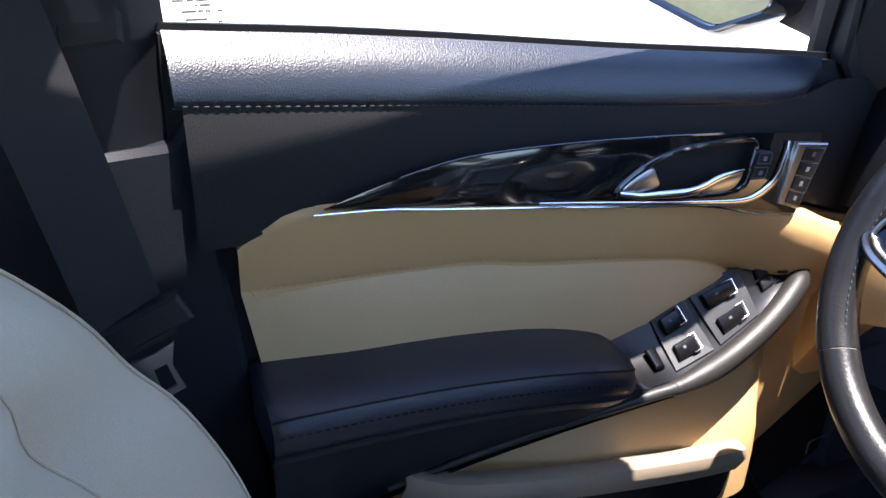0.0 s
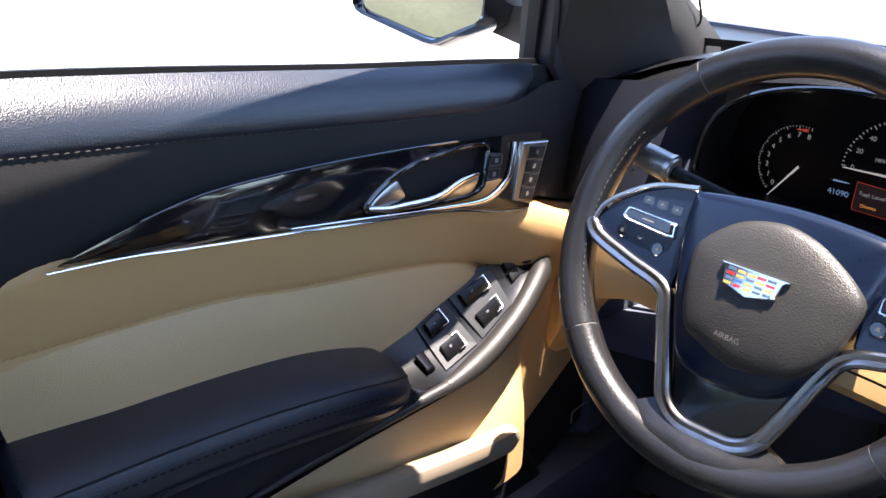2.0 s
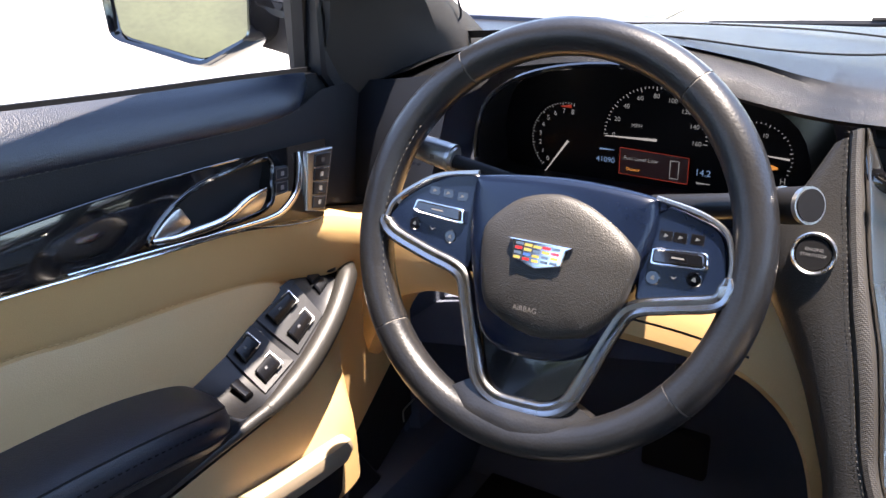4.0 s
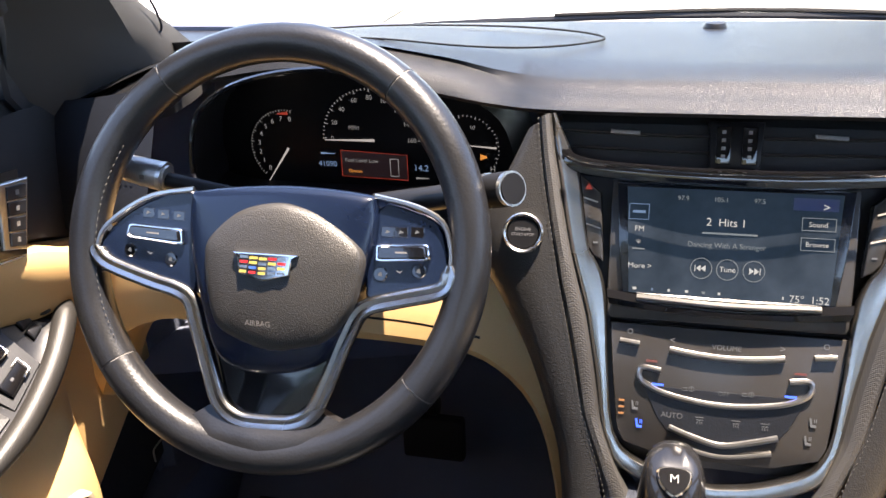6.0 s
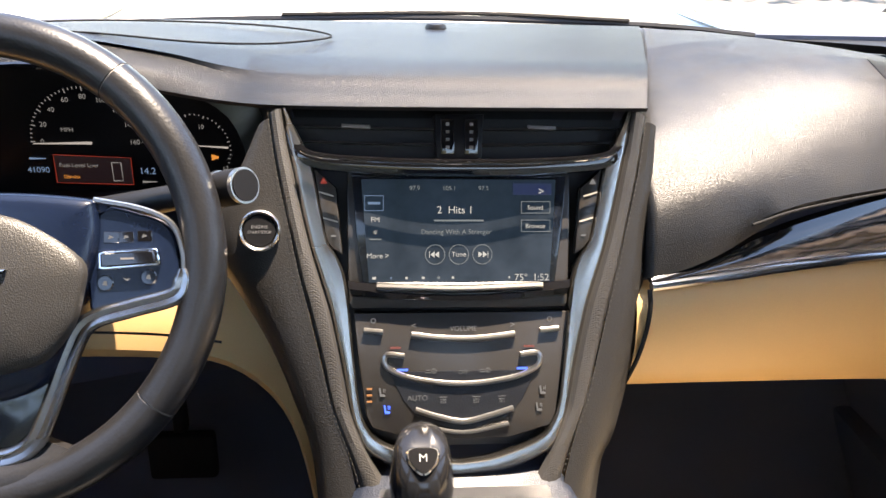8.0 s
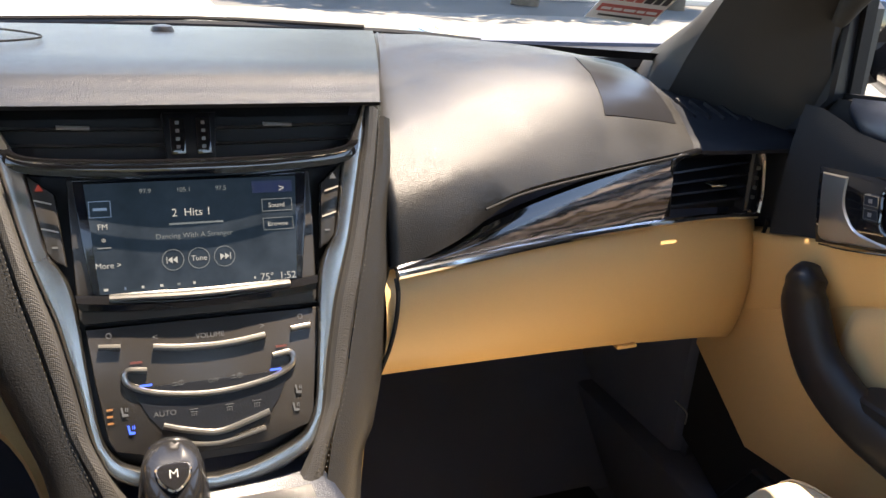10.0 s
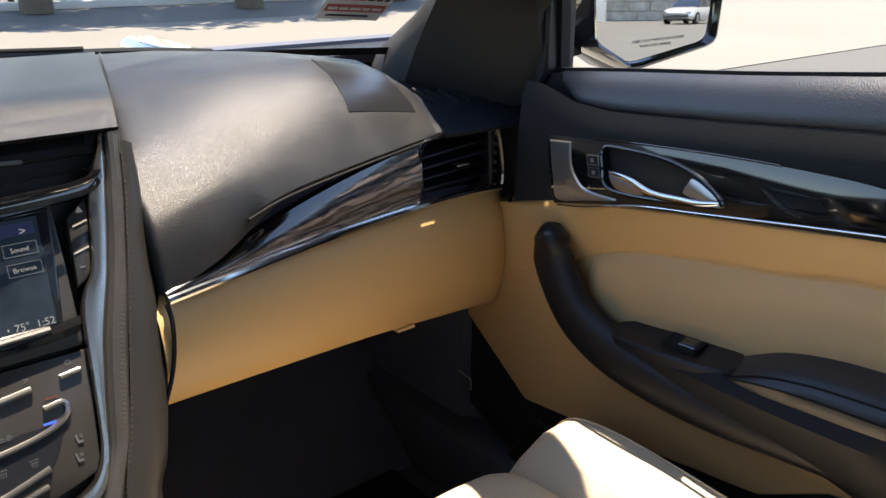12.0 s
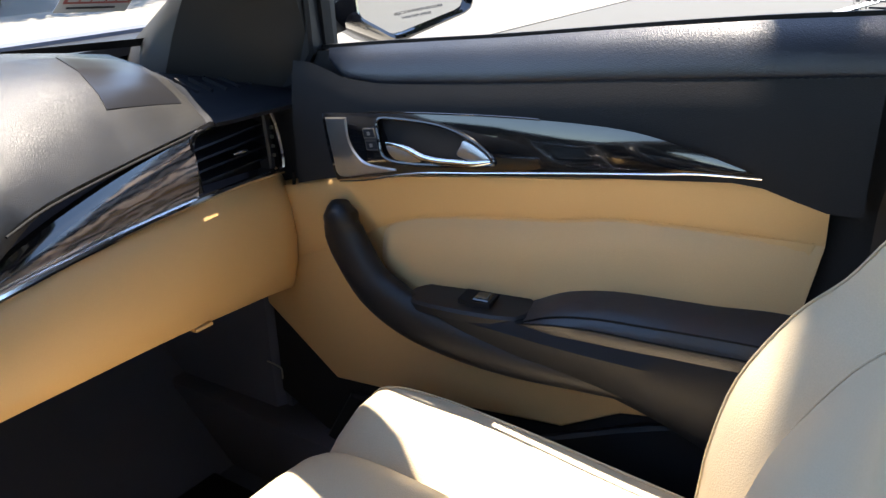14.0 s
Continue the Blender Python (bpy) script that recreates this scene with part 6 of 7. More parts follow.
for x, t in ((-0.021, -1), (-0.001, 0), (0.019, 1)):
    ring_mark(x, 0.862, 0.0085, DIMTEXT)
    if t:
        for k in (-0.0016, 0.0022):
            tri = [(x + t * (k - 0.0018), 0.8595), (x + t * (k + 0.0018), 0.862), (x + t * (k - 0.0018), 0.8645)]
            face(tri, 0.0083, 0.0002, PALE, "skip_mark", screen, "", 0)
        sbar(x + t * 0.0047 - 0.0003, 0.8595, x + t * 0.0047 + 0.0003, 0.8645, PALE, "skip_mark")
def frame_mark(x0, z0, x1, z1, mat):
    for q in ((x0, z0, x1, z0 + 0.0005), (x0, z1 - 0.0005, x1, z1), (x0, z0, x0 + 0.0005, z1), (x1 - 0.0005, z0, x1, z1)):
        sbar(*q, mat, "key_outline")
frame_mark(0.052, 0.894, 0.077, 0.9035, DIMTEXT)
frame_mark(0.052, 0.8795, 0.077, 0.889, DIMTEXT)
frame_mark(-0.080, 0.896, -0.064, 0.908, BLUETEXT)
sbar(-0.077, 0.901, -0.067, 0.903, BLUETEXT)
sbar(-0.076, 0.8735, -0.066, 0.8745, DIMTEXT)
stext("*", -0.071, 0.878, 0.008)
for x, w, m in ((-0.072, 0.0026, PALE), (-0.058, 0.0012, BLUETEXT), (-0.045, 0.0016, PALE), (-0.031, 0.002, PALE), (-0.018, 0.002, DIMTEXT), (-0.006, 0.0016, PALE), (0.042, 0.001, PALE)):
    sbar(x - w * 0.6, 0.8428, x + w * 0.6, 0.8448, m, "page_icon")
sbar(0.045, 0.9085, 0.078, 0.9175, glow("page_blue", (0.02, 0.05, 0.25), 0.05))
part("tap_bar", sweep(spl([S(-0.070, 0.8375, 0.011), S(0, 0.8355, 0.0125), S(0.070, 0.8375, 0.011)], 6), circle(0.0026, 8), BACK * -1), SATIN, stack, "long satin tap bar")
# side key strips
for s in (-1, 1):
    strip = [(s * 0.1222, 0.930), (s * 0.1030, 0.914), (s * 0.0985, 0.8625), (s * 0.1060, 0.8665), (s * 0.1115, 0.873), (s * 0.1168, 0.90)]
    keys = face(strip, 0.008, 0.012, PEWTER, "side_keys", stack, "strip of dark touch keys", 0.002)
    for z, x in ((0.9085, 0.1115), (0.8885, 0.1080)):
        part("key_line", prism([S(s * (x + 0.006), z + 0.0016, 0.0088), S(s * (x - 0.006), z - 0.0016, 0.0088), S(s * (x - 0.006), z - 0.0004, 0.0088), S(s * (x + 0.006), z + 0.0028, 0.0088)], BACK * 0.001), THREAD, keys)
    part("key_symbol", prism([S(s * 0.1135 - 0.003, 0.917, 0.0086), S(s * 0.1135 + 0.003, 0.917, 0.0086), S(s * 0.1135, 0.922, 0.0086)], BACK * 0.0004), REDGLOW if s < 0 else GAUGE, keys)
    part("key_symbol", prism([S(s * 0.1055 + a, 0.876 + b, 0.0086) for a, b in ((-0.002, 0), (0.002, 0), (0.002, 0.0014), (-0.002, 0.0014))], BACK * 0.0004), GAUGE, keys)

# climate panel
climate = thing("climate_panel", "dark satin climate panel with chrome touch bars", "control panel", "structure")
face([(x + 0.002, z) for x, z in sym([(-0.0915, 0.8165), (-0.087, 0.775), (-0.081, 0.735), (-0.076, 0.7255), (-0.04, 0.716)])], 0.005, 0.014, PEWTER, "plate", climate, "dark satin plate", 0.002)
face([(x + 0.003, z) for x, z in sym([(-0.0625, 0.770), (-0.051, 0.748), (-0.040, 0.735), (-0.004, 0.722)])], 0.0056, 0.002, PLASTIC, "gloss_field", climate, "", 0)
def touch_bar(pts, r=0.0028, mat=SATIN):
    part("touch_bar", sweep(spl([S(x, z, 0.0062) for x, z in pts], 5), circle(r, 8, 0.9), BACK * -1), mat, climate, "raised satin touch bar")
touch_bar([(-0.041, 0.799), (-0.02, 0.7965), (0.004, 0.7955), (0.026, 0.7965), (0.047, 0.799)])
touch_bar([(-0.081, 0.803), (-0.065, 0.8015)], 0.0024)
touch_bar([(0.069, 0.8015), (0.085, 0.803)], 0.0024)
touch_bar([(-0.047, 0.7825), (-0.062, 0.7835), (-0.062, 0.774), (-0.045, 0.766), (-0.02, 0.7615), (0.003, 0.760), (0.026, 0.7615), (0.051, 0.766), (0.067, 0.774), (0.067, 0.7835), (0.052, 0.7825)], 0.0024)
touch_bar([(-0.038, 0.740), (-0.02, 0.7345), (0.003, 0.730), (0.026, 0.7345), (0.046, 0.740)], 0.0026)
touch_bar([(-0.034, 0.7275), (0.003, 0.7215), (0.042, 0.7275)], 0.0018)
def ctext(text, x, z, size=0.0055, mat=GAUGE):
    stack_text(text, x, z, size, 0.0062, mat, climate)
ctext("VOLUME", 0.003, 0.8035, 0.0058)
ctext("<", -0.039, 0.806, 0.008)
ctext(">", 0.045, 0.806, 0.008)
ctext("AUTO", -0.036, 0.749, 0.0062)
ctext("OFF", 0.003, 0.769, 0.005)
def mark(x, z, w, h, mat, name="panel_mark"):
    face([(x - w, z - h), (x + w, z - h), (x + w, z + h), (x - w, z + h)], 0.0061, 0.0004, mat, name, climate, "", 0)
for s in (-1, 1):
    mark(0.0025 + s * 0.057, 0.789, 0.0045, 0.0008, REDGLOW, "warm_mark")
    mark(0.0025 + s * 0.051, 0.7715, 0.0045, 0.0008, BLUEGLOW, "cool_mark")
    ring_mark(0.002 + s * 0.075, 0.8105, 0.0022, GAUGE, climate, 0.0006, 0.0062)
for x in (-0.022, 0.024):
    ring_mark(x, 0.7705, 0.0022, GAUGE, climate, 0.0005, 0.0062)
    mark(x, 0.7705, 0.0003, 0.0016, GAUGE)
    mark(x - 0.005, 0.769, 0.0022, 0.0003, GAUGE)
    mark(x - 0.005, 0.771, 0.0015, 0.0003, GAUGE)
for x in (-0.014, 0.014, 0.036):
    mark(x, 0.7495, 0.0034, 0.0003, GAUGE)
    mark(x, 0.7475, 0.0026, 0.0003, GAUGE)
    for k in (-0.0018, 0, 0.0018):
        mark(x + k, 0.7455, 0.0003, 0.001, GAUGE)
for z in (0.757, 0.752, 0.747):
    mark(-0.0765, z, 0.0022, 0.0007, AMBERGLOW, "seat_level")
def seat_icon(x, z, mat):
    face([(x - 0.0026, z + 0.0038), (x - 0.0012, z + 0.0040), (x - 0.0004, z - 0.0008), (x + 0.0028, z - 0.0012), (x + 0.0028, z - 0.0028), (x - 0.0016, z - 0.0028)], 0.0061, 0.0004, mat, "seat_mark", climate, "", 0)
    mark(x + 0.0012, z + 0.002, 0.0003, 0.0014, mat, "seat_mark")
    mark(x + 0.0026, z + 0.002, 0.0003, 0.0014, mat, "seat_mark")
seat_icon(-0.066, 0.7535, GAUGE)
seat_icon(-0.062, 0.740, BLUEGLOW)
seat_icon(0.071, 0.7535, GAUGE)
seat_icon(0.068, 0.740, GAUGE)

# console below
console = thing("centre_console", "black centre console with a satin edge", "console", "structure")
rows = []
for y, z, w in ((0.47, 0.705, 0.075), (0.43, 0.690, 0.095), (0.36, 0.680, 0.11), (0.20, 0.675, 0.115), (-0.05, 0.68, 0.115), (-0.40, 0.69, 0.11)):
    rows.append([Vector((x * w, y, z + dz)) for x, dz in ((-1.04, -0.42), (-1.02, -0.03), (-0.96, -0.006), (-0.85, 0.0), (0, 0.0), (0.85, 0.0), (0.96, -0.006), (1.02, -0.03), (1.04, -0.42))])
part("console_body", grid(smooth_rows(rows, 3)), LEATHER, console, "black console body")
part("gloss_plate", grid([[(-0.07, 0.42, 0.693), (0.07, 0.42, 0.693)], [(-0.085, 0.20, 0.681), (0.085, 0.20, 0.681)]], thick=(0, 0, -0.004)), PLASTIC, console)
knob = thing("gear_selector", "black gear selector knob with a chrome-ringed emblem", "gear lever")
rows = []
for z, rx, ry, cy in ((0.682, 0.012, 0.012, 0.405), (0.697, 0.013, 0.013, 0.405), (0.704, 0.020, 0.022, 0.403), (0.720, 0.0245, 0.029, 0.402), (0.737, 0.0235, 0.029, 0.404), (0.749, 0.0215, 0.026, 0.407), (0.757, 0.0175, 0.020, 0.410), (0.760, 0.008, 0.010, 0.411)):
    rows.append([Vector((-0.037 + 1.04 * rx * math.copysign(abs(math.cos(a)) ** 0.8, math.cos(a)), cy + ry * math.sin(a), z - 0.009 + 0.004 * math.sin(a))) for a in [2 * math.pi * i / 36 for i in range(36)]])
part("knob", grid(smooth_rows(rows, 4), closed=True, caps=True), material("satin_black_knob", (0.012, 0.012, 0.013), 0.16, vary=0.1, spec=0.5), knob, "gloss black knob")
CAP = Matrix.Translation((-0.037, 0.3905, 0.7455)) @ Matrix.Rotation(radians(28), 4, "X")
shield = spl2([(-0.0155, 0.0105), (0.0, 0.0135), (0.0155, 0.0105), (0.0135, -0.005), (0.0, -0.0165), (-0.0135, -0.005)], 5, True)
cap_at = lambda k, d: [CAP @ Vector((x * k * 0.78, z * k * 0.78, d)) for x, z in shield]
cap_back = CAP.to_3x3() @ Vector((0, 0, -0.010))
part("emblem_ring", prism(cap_at(1.0, 0.0), cap_back, 0.001), CHROME, knob, "chrome shield outline")
part("emblem_face", prism(cap_at(0.88, 0.0008), cap_back * 0.2, 0.0004), GLOSS, knob, "black shield face")
lettering("M", 0.0095, CAP @ Matrix.Translation((0, 0.0005, 0.0012)), LEGEND, knob)


# ---- steering wheel ----
wheel = thing("steering_wheel", "black leather steering wheel with satin spokes and crest", "steering wheel")
WM = Matrix.Translation((-0.3689, 0.449, 0.8859)) @ Matrix.Rotation(radians(-0.7), 4, "Z") @ Matrix.Rotation(radians(-25), 4, "X")
# local axes: x right, z up along the wheel, -y towards the driver
def W(x, z, d=0.0):
    return WM @ Vector((x, -d, z))
RN = WM.to_3x3() @ Vector((0, 1, 0))
def ring_part(a0, a1, n, name, mat, label, fat=0.0165):
    rows = []
    for i in range(n + 1):
        a = radians(a0 + (a1 - a0) * i / n)
        rows.append([W((0.1697 + fat * math.cos(b)) * math.cos(a), (0.1697 + fat * math.cos(b)) * math.sin(a), fat * math.sin(b) * 1.02) for b in [2 * math.pi * j / 14 for j in range(14)]])
    return part(name, grid(rows, closed=True, caps=True), mat, wheel, label)
WORN = material("worn_black_leather", (0.0125, 0.0128, 0.0145), 0.33, grain=420, bump=0.16, voronoi=True, vary=0.3, broad=18)
cuts = [(-37, 52.5), (53, 126.5), (127, 219), (219.5, 322.5)]
for a0, a1 in cuts:
    ring_part(a0, a1, max(10, int((a1 - a0) / 4)), "rim_section", WORN, "worn smooth black leather")
for a in (52.75, 126.75, 219.25, 322.75):
    ring_part(a - 0.3, a + 0.3, 1, "rim_seam", GREYTHREAD, "", 0.0158)
# inner stitching of the rim
part("stitching", stitches([W(0.1555 * math.cos(radians(a)), 0.1555 * math.sin(radians(a)), 0.0105) for a in range(150, 216, 3)], 0.003, 0.003, 0.00035, up=tuple(-RN)), STITCH, wheel, "dull stitching")

# airbag cover: a soft shield
hub = spl2([(-0.066, 0.034), (-0.056, 0.0435), (0.017, 0.0508), (0.086, 0.0472), (0.0945, 0.039), (0.095, 0.011), (0.0855, -0.0268), (0.0765, -0.0555), (0.0645, -0.08), (0.046, -0.0945), (0.0176, -0.101), (-0.0134, -0.1005), (-0.035, -0.0874), (-0.051, -0.0467), (-0.062, -0.009)], 4, True)
cx, cz = 0.015, -0.02
rows = []
for k, d in ((1.0, -0.02), (1.0, 0.010), (0.985, 0.0145), (0.95, 0.0175), (0.88, 0.0195), (0.80, 0.0205), (0.6, 0.022), (0.25, 0.022), (0.02, 0.022)):
    rows.append([W(cx + (x - cx) * k, cz + (z - cz) * k, d) for x, z in hub])
part("airbag_cover", grid(rows, closed=True), COVER, wheel, "smooth black edge of the airbag cover")
PADSKIN = material("grained_pad_skin", (0.0275, 0.0252, 0.0222), 0.45, grain=950, bump=0.45, voronoi=True, vary=0.2, spec=0.5)
shield = spl2([(0.017, 0.0365), (-0.006, 0.0325), (-0.024, 0.0235), (-0.043, 0.004), (-0.0455, -0.012), (-0.0425, -0.032), (-0.034, -0.060), (-0.020, -0.072), (0.017, -0.082), (0.050, -0.0755), (0.066, -0.068), (0.083, -0.045), (0.089, -0.022), (0.0905, -0.002), (0.077, 0.013), (0.055, 0.0265), (0.037, 0.0335)], 3, True)
rows = []
for k, d in ((1.0, 0.018), (0.985, 0.0225), (0.95, 0.0250), (0.88, 0.0272), (0.7, 0.0300), (0.4, 0.0320), (0.15, 0.0328), (0.02, 0.0330)):
    rows.append([W(0.019 + (x - 0.019) * k, -0.02 + (z + 0.02) * k, d) for x, z in shield])
part("airbag_pad", grid(rows, closed=True), PADSKIN, wheel, "raised grained centre of the airbag cover")
# crest
def plate(loop, d, depth, mat, name, parent, label="", bev=0.0008):
    return part(name, prism([W(x, z, d) for x, z in loop], RN * depth, bev), mat, parent, label)
crest = plate([(-0.0135, -0.0052), (0.0415, -0.0048), (0.0370, -0.0085), (0.0350, -0.0205), (0.0135, -0.0265), (-0.0075, -0.0210), (-0.0095, -0.0088)], 0.0360, 0.005, CHROME, "crest", wheel, "chrome crest with coloured fields")
cols = {"r": material("crest_red", (0.5, 0.02, 0.02), 0.25, coat=1), "y": material("crest_gold", (0.7, 0.5, 0.12), 0.3, metal=0.5), "b": material("crest_blue", (0.05, 0.12, 0.4), 0.25, coat=1), "k": SATIN, "w": SATIN}
for r, line in enumerate(("wyyrw", "rywyr", "wbywy", "yrywk")):
    for c, q in enumerate(line):
        w = 0.0064 - 0.0003 * r
        x0, z0 = -0.0062 + 0.0080 * c, -0.0072 - 0.0038 * r - 0.0007 * (2 - abs(2 - c)) * 0.6
        plate([(x0, z0), (x0 + w, z0), (x0 + w, z0 - 0.0021), (x0, z0 - 0.0021)], 0.0368, 0.001, cols[q], "crest_field", crest, "", 0)
lettering("AIRBAG", 0.0062, Matrix.Translation(W(0.0105, -0.0600, 0.0325)) @ WM.to_3x3().to_4x4() @ Matrix.Rotation(radians(90 + 8), 4, "X"), GREYTHREAD, wheel)

# spokes
POD = {-1: [(-0.1505, -0.0166), (-0.1475, 0.002), (-0.130, 0.0195), (-0.103, 0.0345), (-0.066, 0.0405), (-0.058, -0.0353), (-0.0688, -0.039), (-0.11, -0.030)],
       1: [(0.0945, 0.036), (0.125, 0.036), (0.146, 0.0265), (0.1545, 0.0), (0.155, -0.016), (0.148, -0.022), (0.115, -0.030), (0.089, -0.033)]}
BAND = {-1: [(-0.1535, -0.008), (-0.1525, -0.0134), (-0.140, -0.0232), (-0.103, -0.0341), (-0.0667, -0.0442), (-0.0556, -0.0661), (-0.0414, -0.1036), (-0.0303, -0.130), (-0.012, -0.142), (0.016, -0.1425)],
        1: [(0.1565, -0.004), (0.1565, -0.0125), (0.150, -0.0242), (0.1192, -0.0329), (0.0893, -0.043), (0.0764, -0.0649), (0.0626, -0.1035), (0.0517, -0.1285), (0.036, -0.1395), (0.016, -0.1425)]}
ROCK = {-1: [(-0.123, 0.0123), (-0.073, 0.0103), (-0.0709, -0.0031), (-0.126, 0.0011)], 1: [(0.096, 0.0085), (0.138, 0.0112), (0.1405, -0.0012), (0.0965, -0.0053)]}
SMALL_KEYS = {-1: ((-0.1081, 0.0221), (-0.0941, 0.0215), (-0.0791, 0.0209)), 1: ((0.1039, 0.0188), (0.1149, 0.0190), (0.1279, 0.0198))}
ROUND = {-1: ((-0.1229, -0.0101), (-0.0839, -0.0157)), 1: ((0.1001, -0.0147), (0.1311, -0.0101))}
UPPER_BAND = {-1: ((-0.153, -0.008), (-0.1485, 0.006), (-0.131, 0.022), (-0.104, 0.037), (-0.066, 0.0440)), 1: ((0.157, -0.006), (0.1555, 0.010), (0.1475, 0.029), (0.126, 0.0395), (0.092, 0.0460))}
def shrink(loop, k):
    mx, mz = sum(p[0] for p in loop) / len(loop), sum(p[1] for p in loop) / len(loop)
    return [(mx + (x - mx) * k, mz + (z - mz) * (k - 0.12 if k < 1 else k)) for x, z in loop]
SPOKE = material("brushed_spoke_metal", (0.36, 0.36, 0.365), 0.27, metal=1.0, vary=0.06, grain=900, bump=0.1)
for s in (-1, 1):
    plate(spl2(POD[s], 3, True), 0.008, 0.020, COVER, "switch_pod", wheel, "dark switch pod", 0.002)
    path = [W(x, z, 0.013 - 0.006 * i / 9) for i, (x, z) in enumerate(BAND[s])]
    part("spoke_band", sweep(spl(path, 5), [(1.3 * a, b) for a, b in ((-0.0052, -0.005), (0.0052, -0.005), (0.0054, 0.0), (0.0046, 0.0016), (0.0030, 0.0026), (0.0012, 0.0020), (0.0, 0.0013), (-0.0012, 0.0020), (-0.0030, 0.0026), (-0.0046, 0.0016), (-0.0054, 0.0))], -RN, lambda u: 1.0 if u > 0.1 else 0.4 + 6 * u), SPOKE, wheel, "satin metal spoke edge")
    part("upper_band", sweep(spl([W(x, z, 0.010) for x, z in UPPER_BAND[s]], 4), circle(0.0022, 6), -RN), SATIN, wheel)
    fr = plate(rounded(ROCK[s]), 0.0125, 0.006, CHROME, "switch_frame", wheel, "chrome-framed rocker")
    plate(rounded(shrink(ROCK[s], 0.90)), 0.0150, 0.004, GLOSS, "rocker", fr, "", 0.0012)
    plate(shrink(ROCK[s], 0.22), 0.0154, 0.0003, GREYTHREAD, "rocker_mark", fr, "", 0)
    for x, z in SMALL_KEYS[s]:
        b = plate(rounded([(x + a * 0.0058, z + c * 0.0045) for a, c in ((-1, -1), (1, -1), (1, 1), (-1, 1))]), 0.0083, 0.003, GLOSS, "switch_key", wheel, "")
        plate([(x - 0.002, z - 0.0014), (x + 0.0022, z), (x - 0.001, z + 0.0016)], 0.0086, 0.0002, GAUGE, "key_mark", b, "", 0)
    for x, z in ROUND[s]:
        b = plate([(x + 0.0062 * math.cos(a), z + 0.0062 * math.sin(a)) for a in [2 * math.pi * i / 16 for i in range(16)]], 0.0088, 0.003, GLOSS, "round_key", wheel, "", 0.001)
        plate([(x + a * 0.0018, z + c * 0.0018) for a, c in ((-1, -0.6), (1, -1), (0.6, 1), (-0.4, 0.8))], 0.0091, 0.0002, GAUGE, "key_mark", b, "", 0)
    mx = sum(q[0] for q in ROUND[s]) / 2
    plate([(mx - 0.003, -0.0105), (mx, -0.013), (mx + 0.003, -0.0105), (mx, -0.0118)], 0.0084, 0.0002, LEGEND, "key_mark", wheel, "", 0)
# lower spoke
low = [(-0.046, -0.080), (0.070, -0.080), (0.0634, -0.0898), (0.0526, -0.1198), (0.0367, -0.1335), (0.015, -0.1385), (-0.0073, -0.139), (-0.0263, -0.133), (-0.0386, -0.093)]
plate(low, 0.004, 0.012, GLOSS, "lower_spoke", wheel, "gloss black lower spoke", 0.002)
bridge = [[W(x * k, z, d) for x, z, d in ((-0.036, -0.130, 0.004), (-0.018, -0.143, 0.008), (0.010, -0.146, 0.009), (0.036, -0.142, 0.008), (0.056, -0.128, 0.004))] for k in (1.0,)]
bridge.append([W(x, z, d) for x, z, d in ((-0.060, -0.146, 0.004), (-0.034, -0.154, 0.0135), (0.010, -0.157, 0.0155), (0.048, -0.152, 0.0135), (0.080, -0.138, 0.004))])
bridge.append([W(x, z, d) for x, z, d in ((-0.075, -0.156, 0.002), (-0.045, -0.170, 0.012), (0.010, -0.175, 0.0135), (0.055, -0.168, 0.012), (0.092, -0.146, 0.002))])
part("lower_bridge", grid(smooth_rows(bridge, 4), thick=RN * 0.012), WORN, wheel, "leather joining spoke and rim")
for s in (-1, 1):
    rows = [[W(s * 0.146, 0.004, 0.006), W(s * 0.150, -0.030, 0.006)], [W(s * 0.160, 0.014, 0.006), W(s * 0.160, -0.040, 0.006)]]
    part("rim_bridge", grid(rows, thick=RN * 0.014), WORN, wheel)
hubcap = [[W(0.05 * math.cos(a), 0.05 * math.sin(a) - 0.01, d) for a in [2 * math.pi * i / 20 for i in range(20)]] for d in (0.0, -0.05)]
part("boss", grid(hubcap, closed=True, caps=True), PLASTIC, wheel, "black boss behind the cover")

# column stalks
stalk = thing("indicator_stalk", "black light and turn-signal stalk", "stalk")
part("shaft", tube([(-0.40, 0.505, 0.905), (-0.495, 0.505, 0.921)], 0.007, 12), SEAL, stalk)
part("grip", tube([(-0.487, 0.505, 0.922), (-0.495, 0.505, 0.9235), (-0.51, 0.505, 0.9265), (-0.528, 0.505, 0.930)], 0.0125, 16, lambda u: 0.85 if u == 0 else 1.05 if u < 0.9 else 0.95), material("stalk_grip_grey", (0.34, 0.33, 0.32), 0.33, metal=0.8), stalk, "satin grey end")
part("collar", tube([(-0.489, 0.505, 0.9223), (-0.493, 0.505, 0.923)], 0.0138, 16), SATIN, stalk, "satin collar")
part("stalk_mark", box((-0.507, 0.4915, 0.924), (-0.503, 0.4925, 0.928)), GREYTHREAD, stalk)
stalk = thing("wiper_stalk", "black wiper stalk with a round knob", "stalk")
part("shaft", tube([(-0.30, 0.53, 0.895), (-0.225, 0.505, 0.918), (-0.195, 0.495, 0.927)], 0.010, 12, lambda u: 1.2 - 0.3 * u), PLASTIC, stalk)
part("knob", tube([(-0.199, 0.497, 0.925), (-0.190, 0.490, 0.929), (-0.174, 0.478, 0.936), (-0.170, 0.475, 0.9375)], 0.0140, 18, lambda u: 0.9 if u < 0.1 else 1.0 if u < 0.9 else 0.85), SEAL, stalk, "round knob")
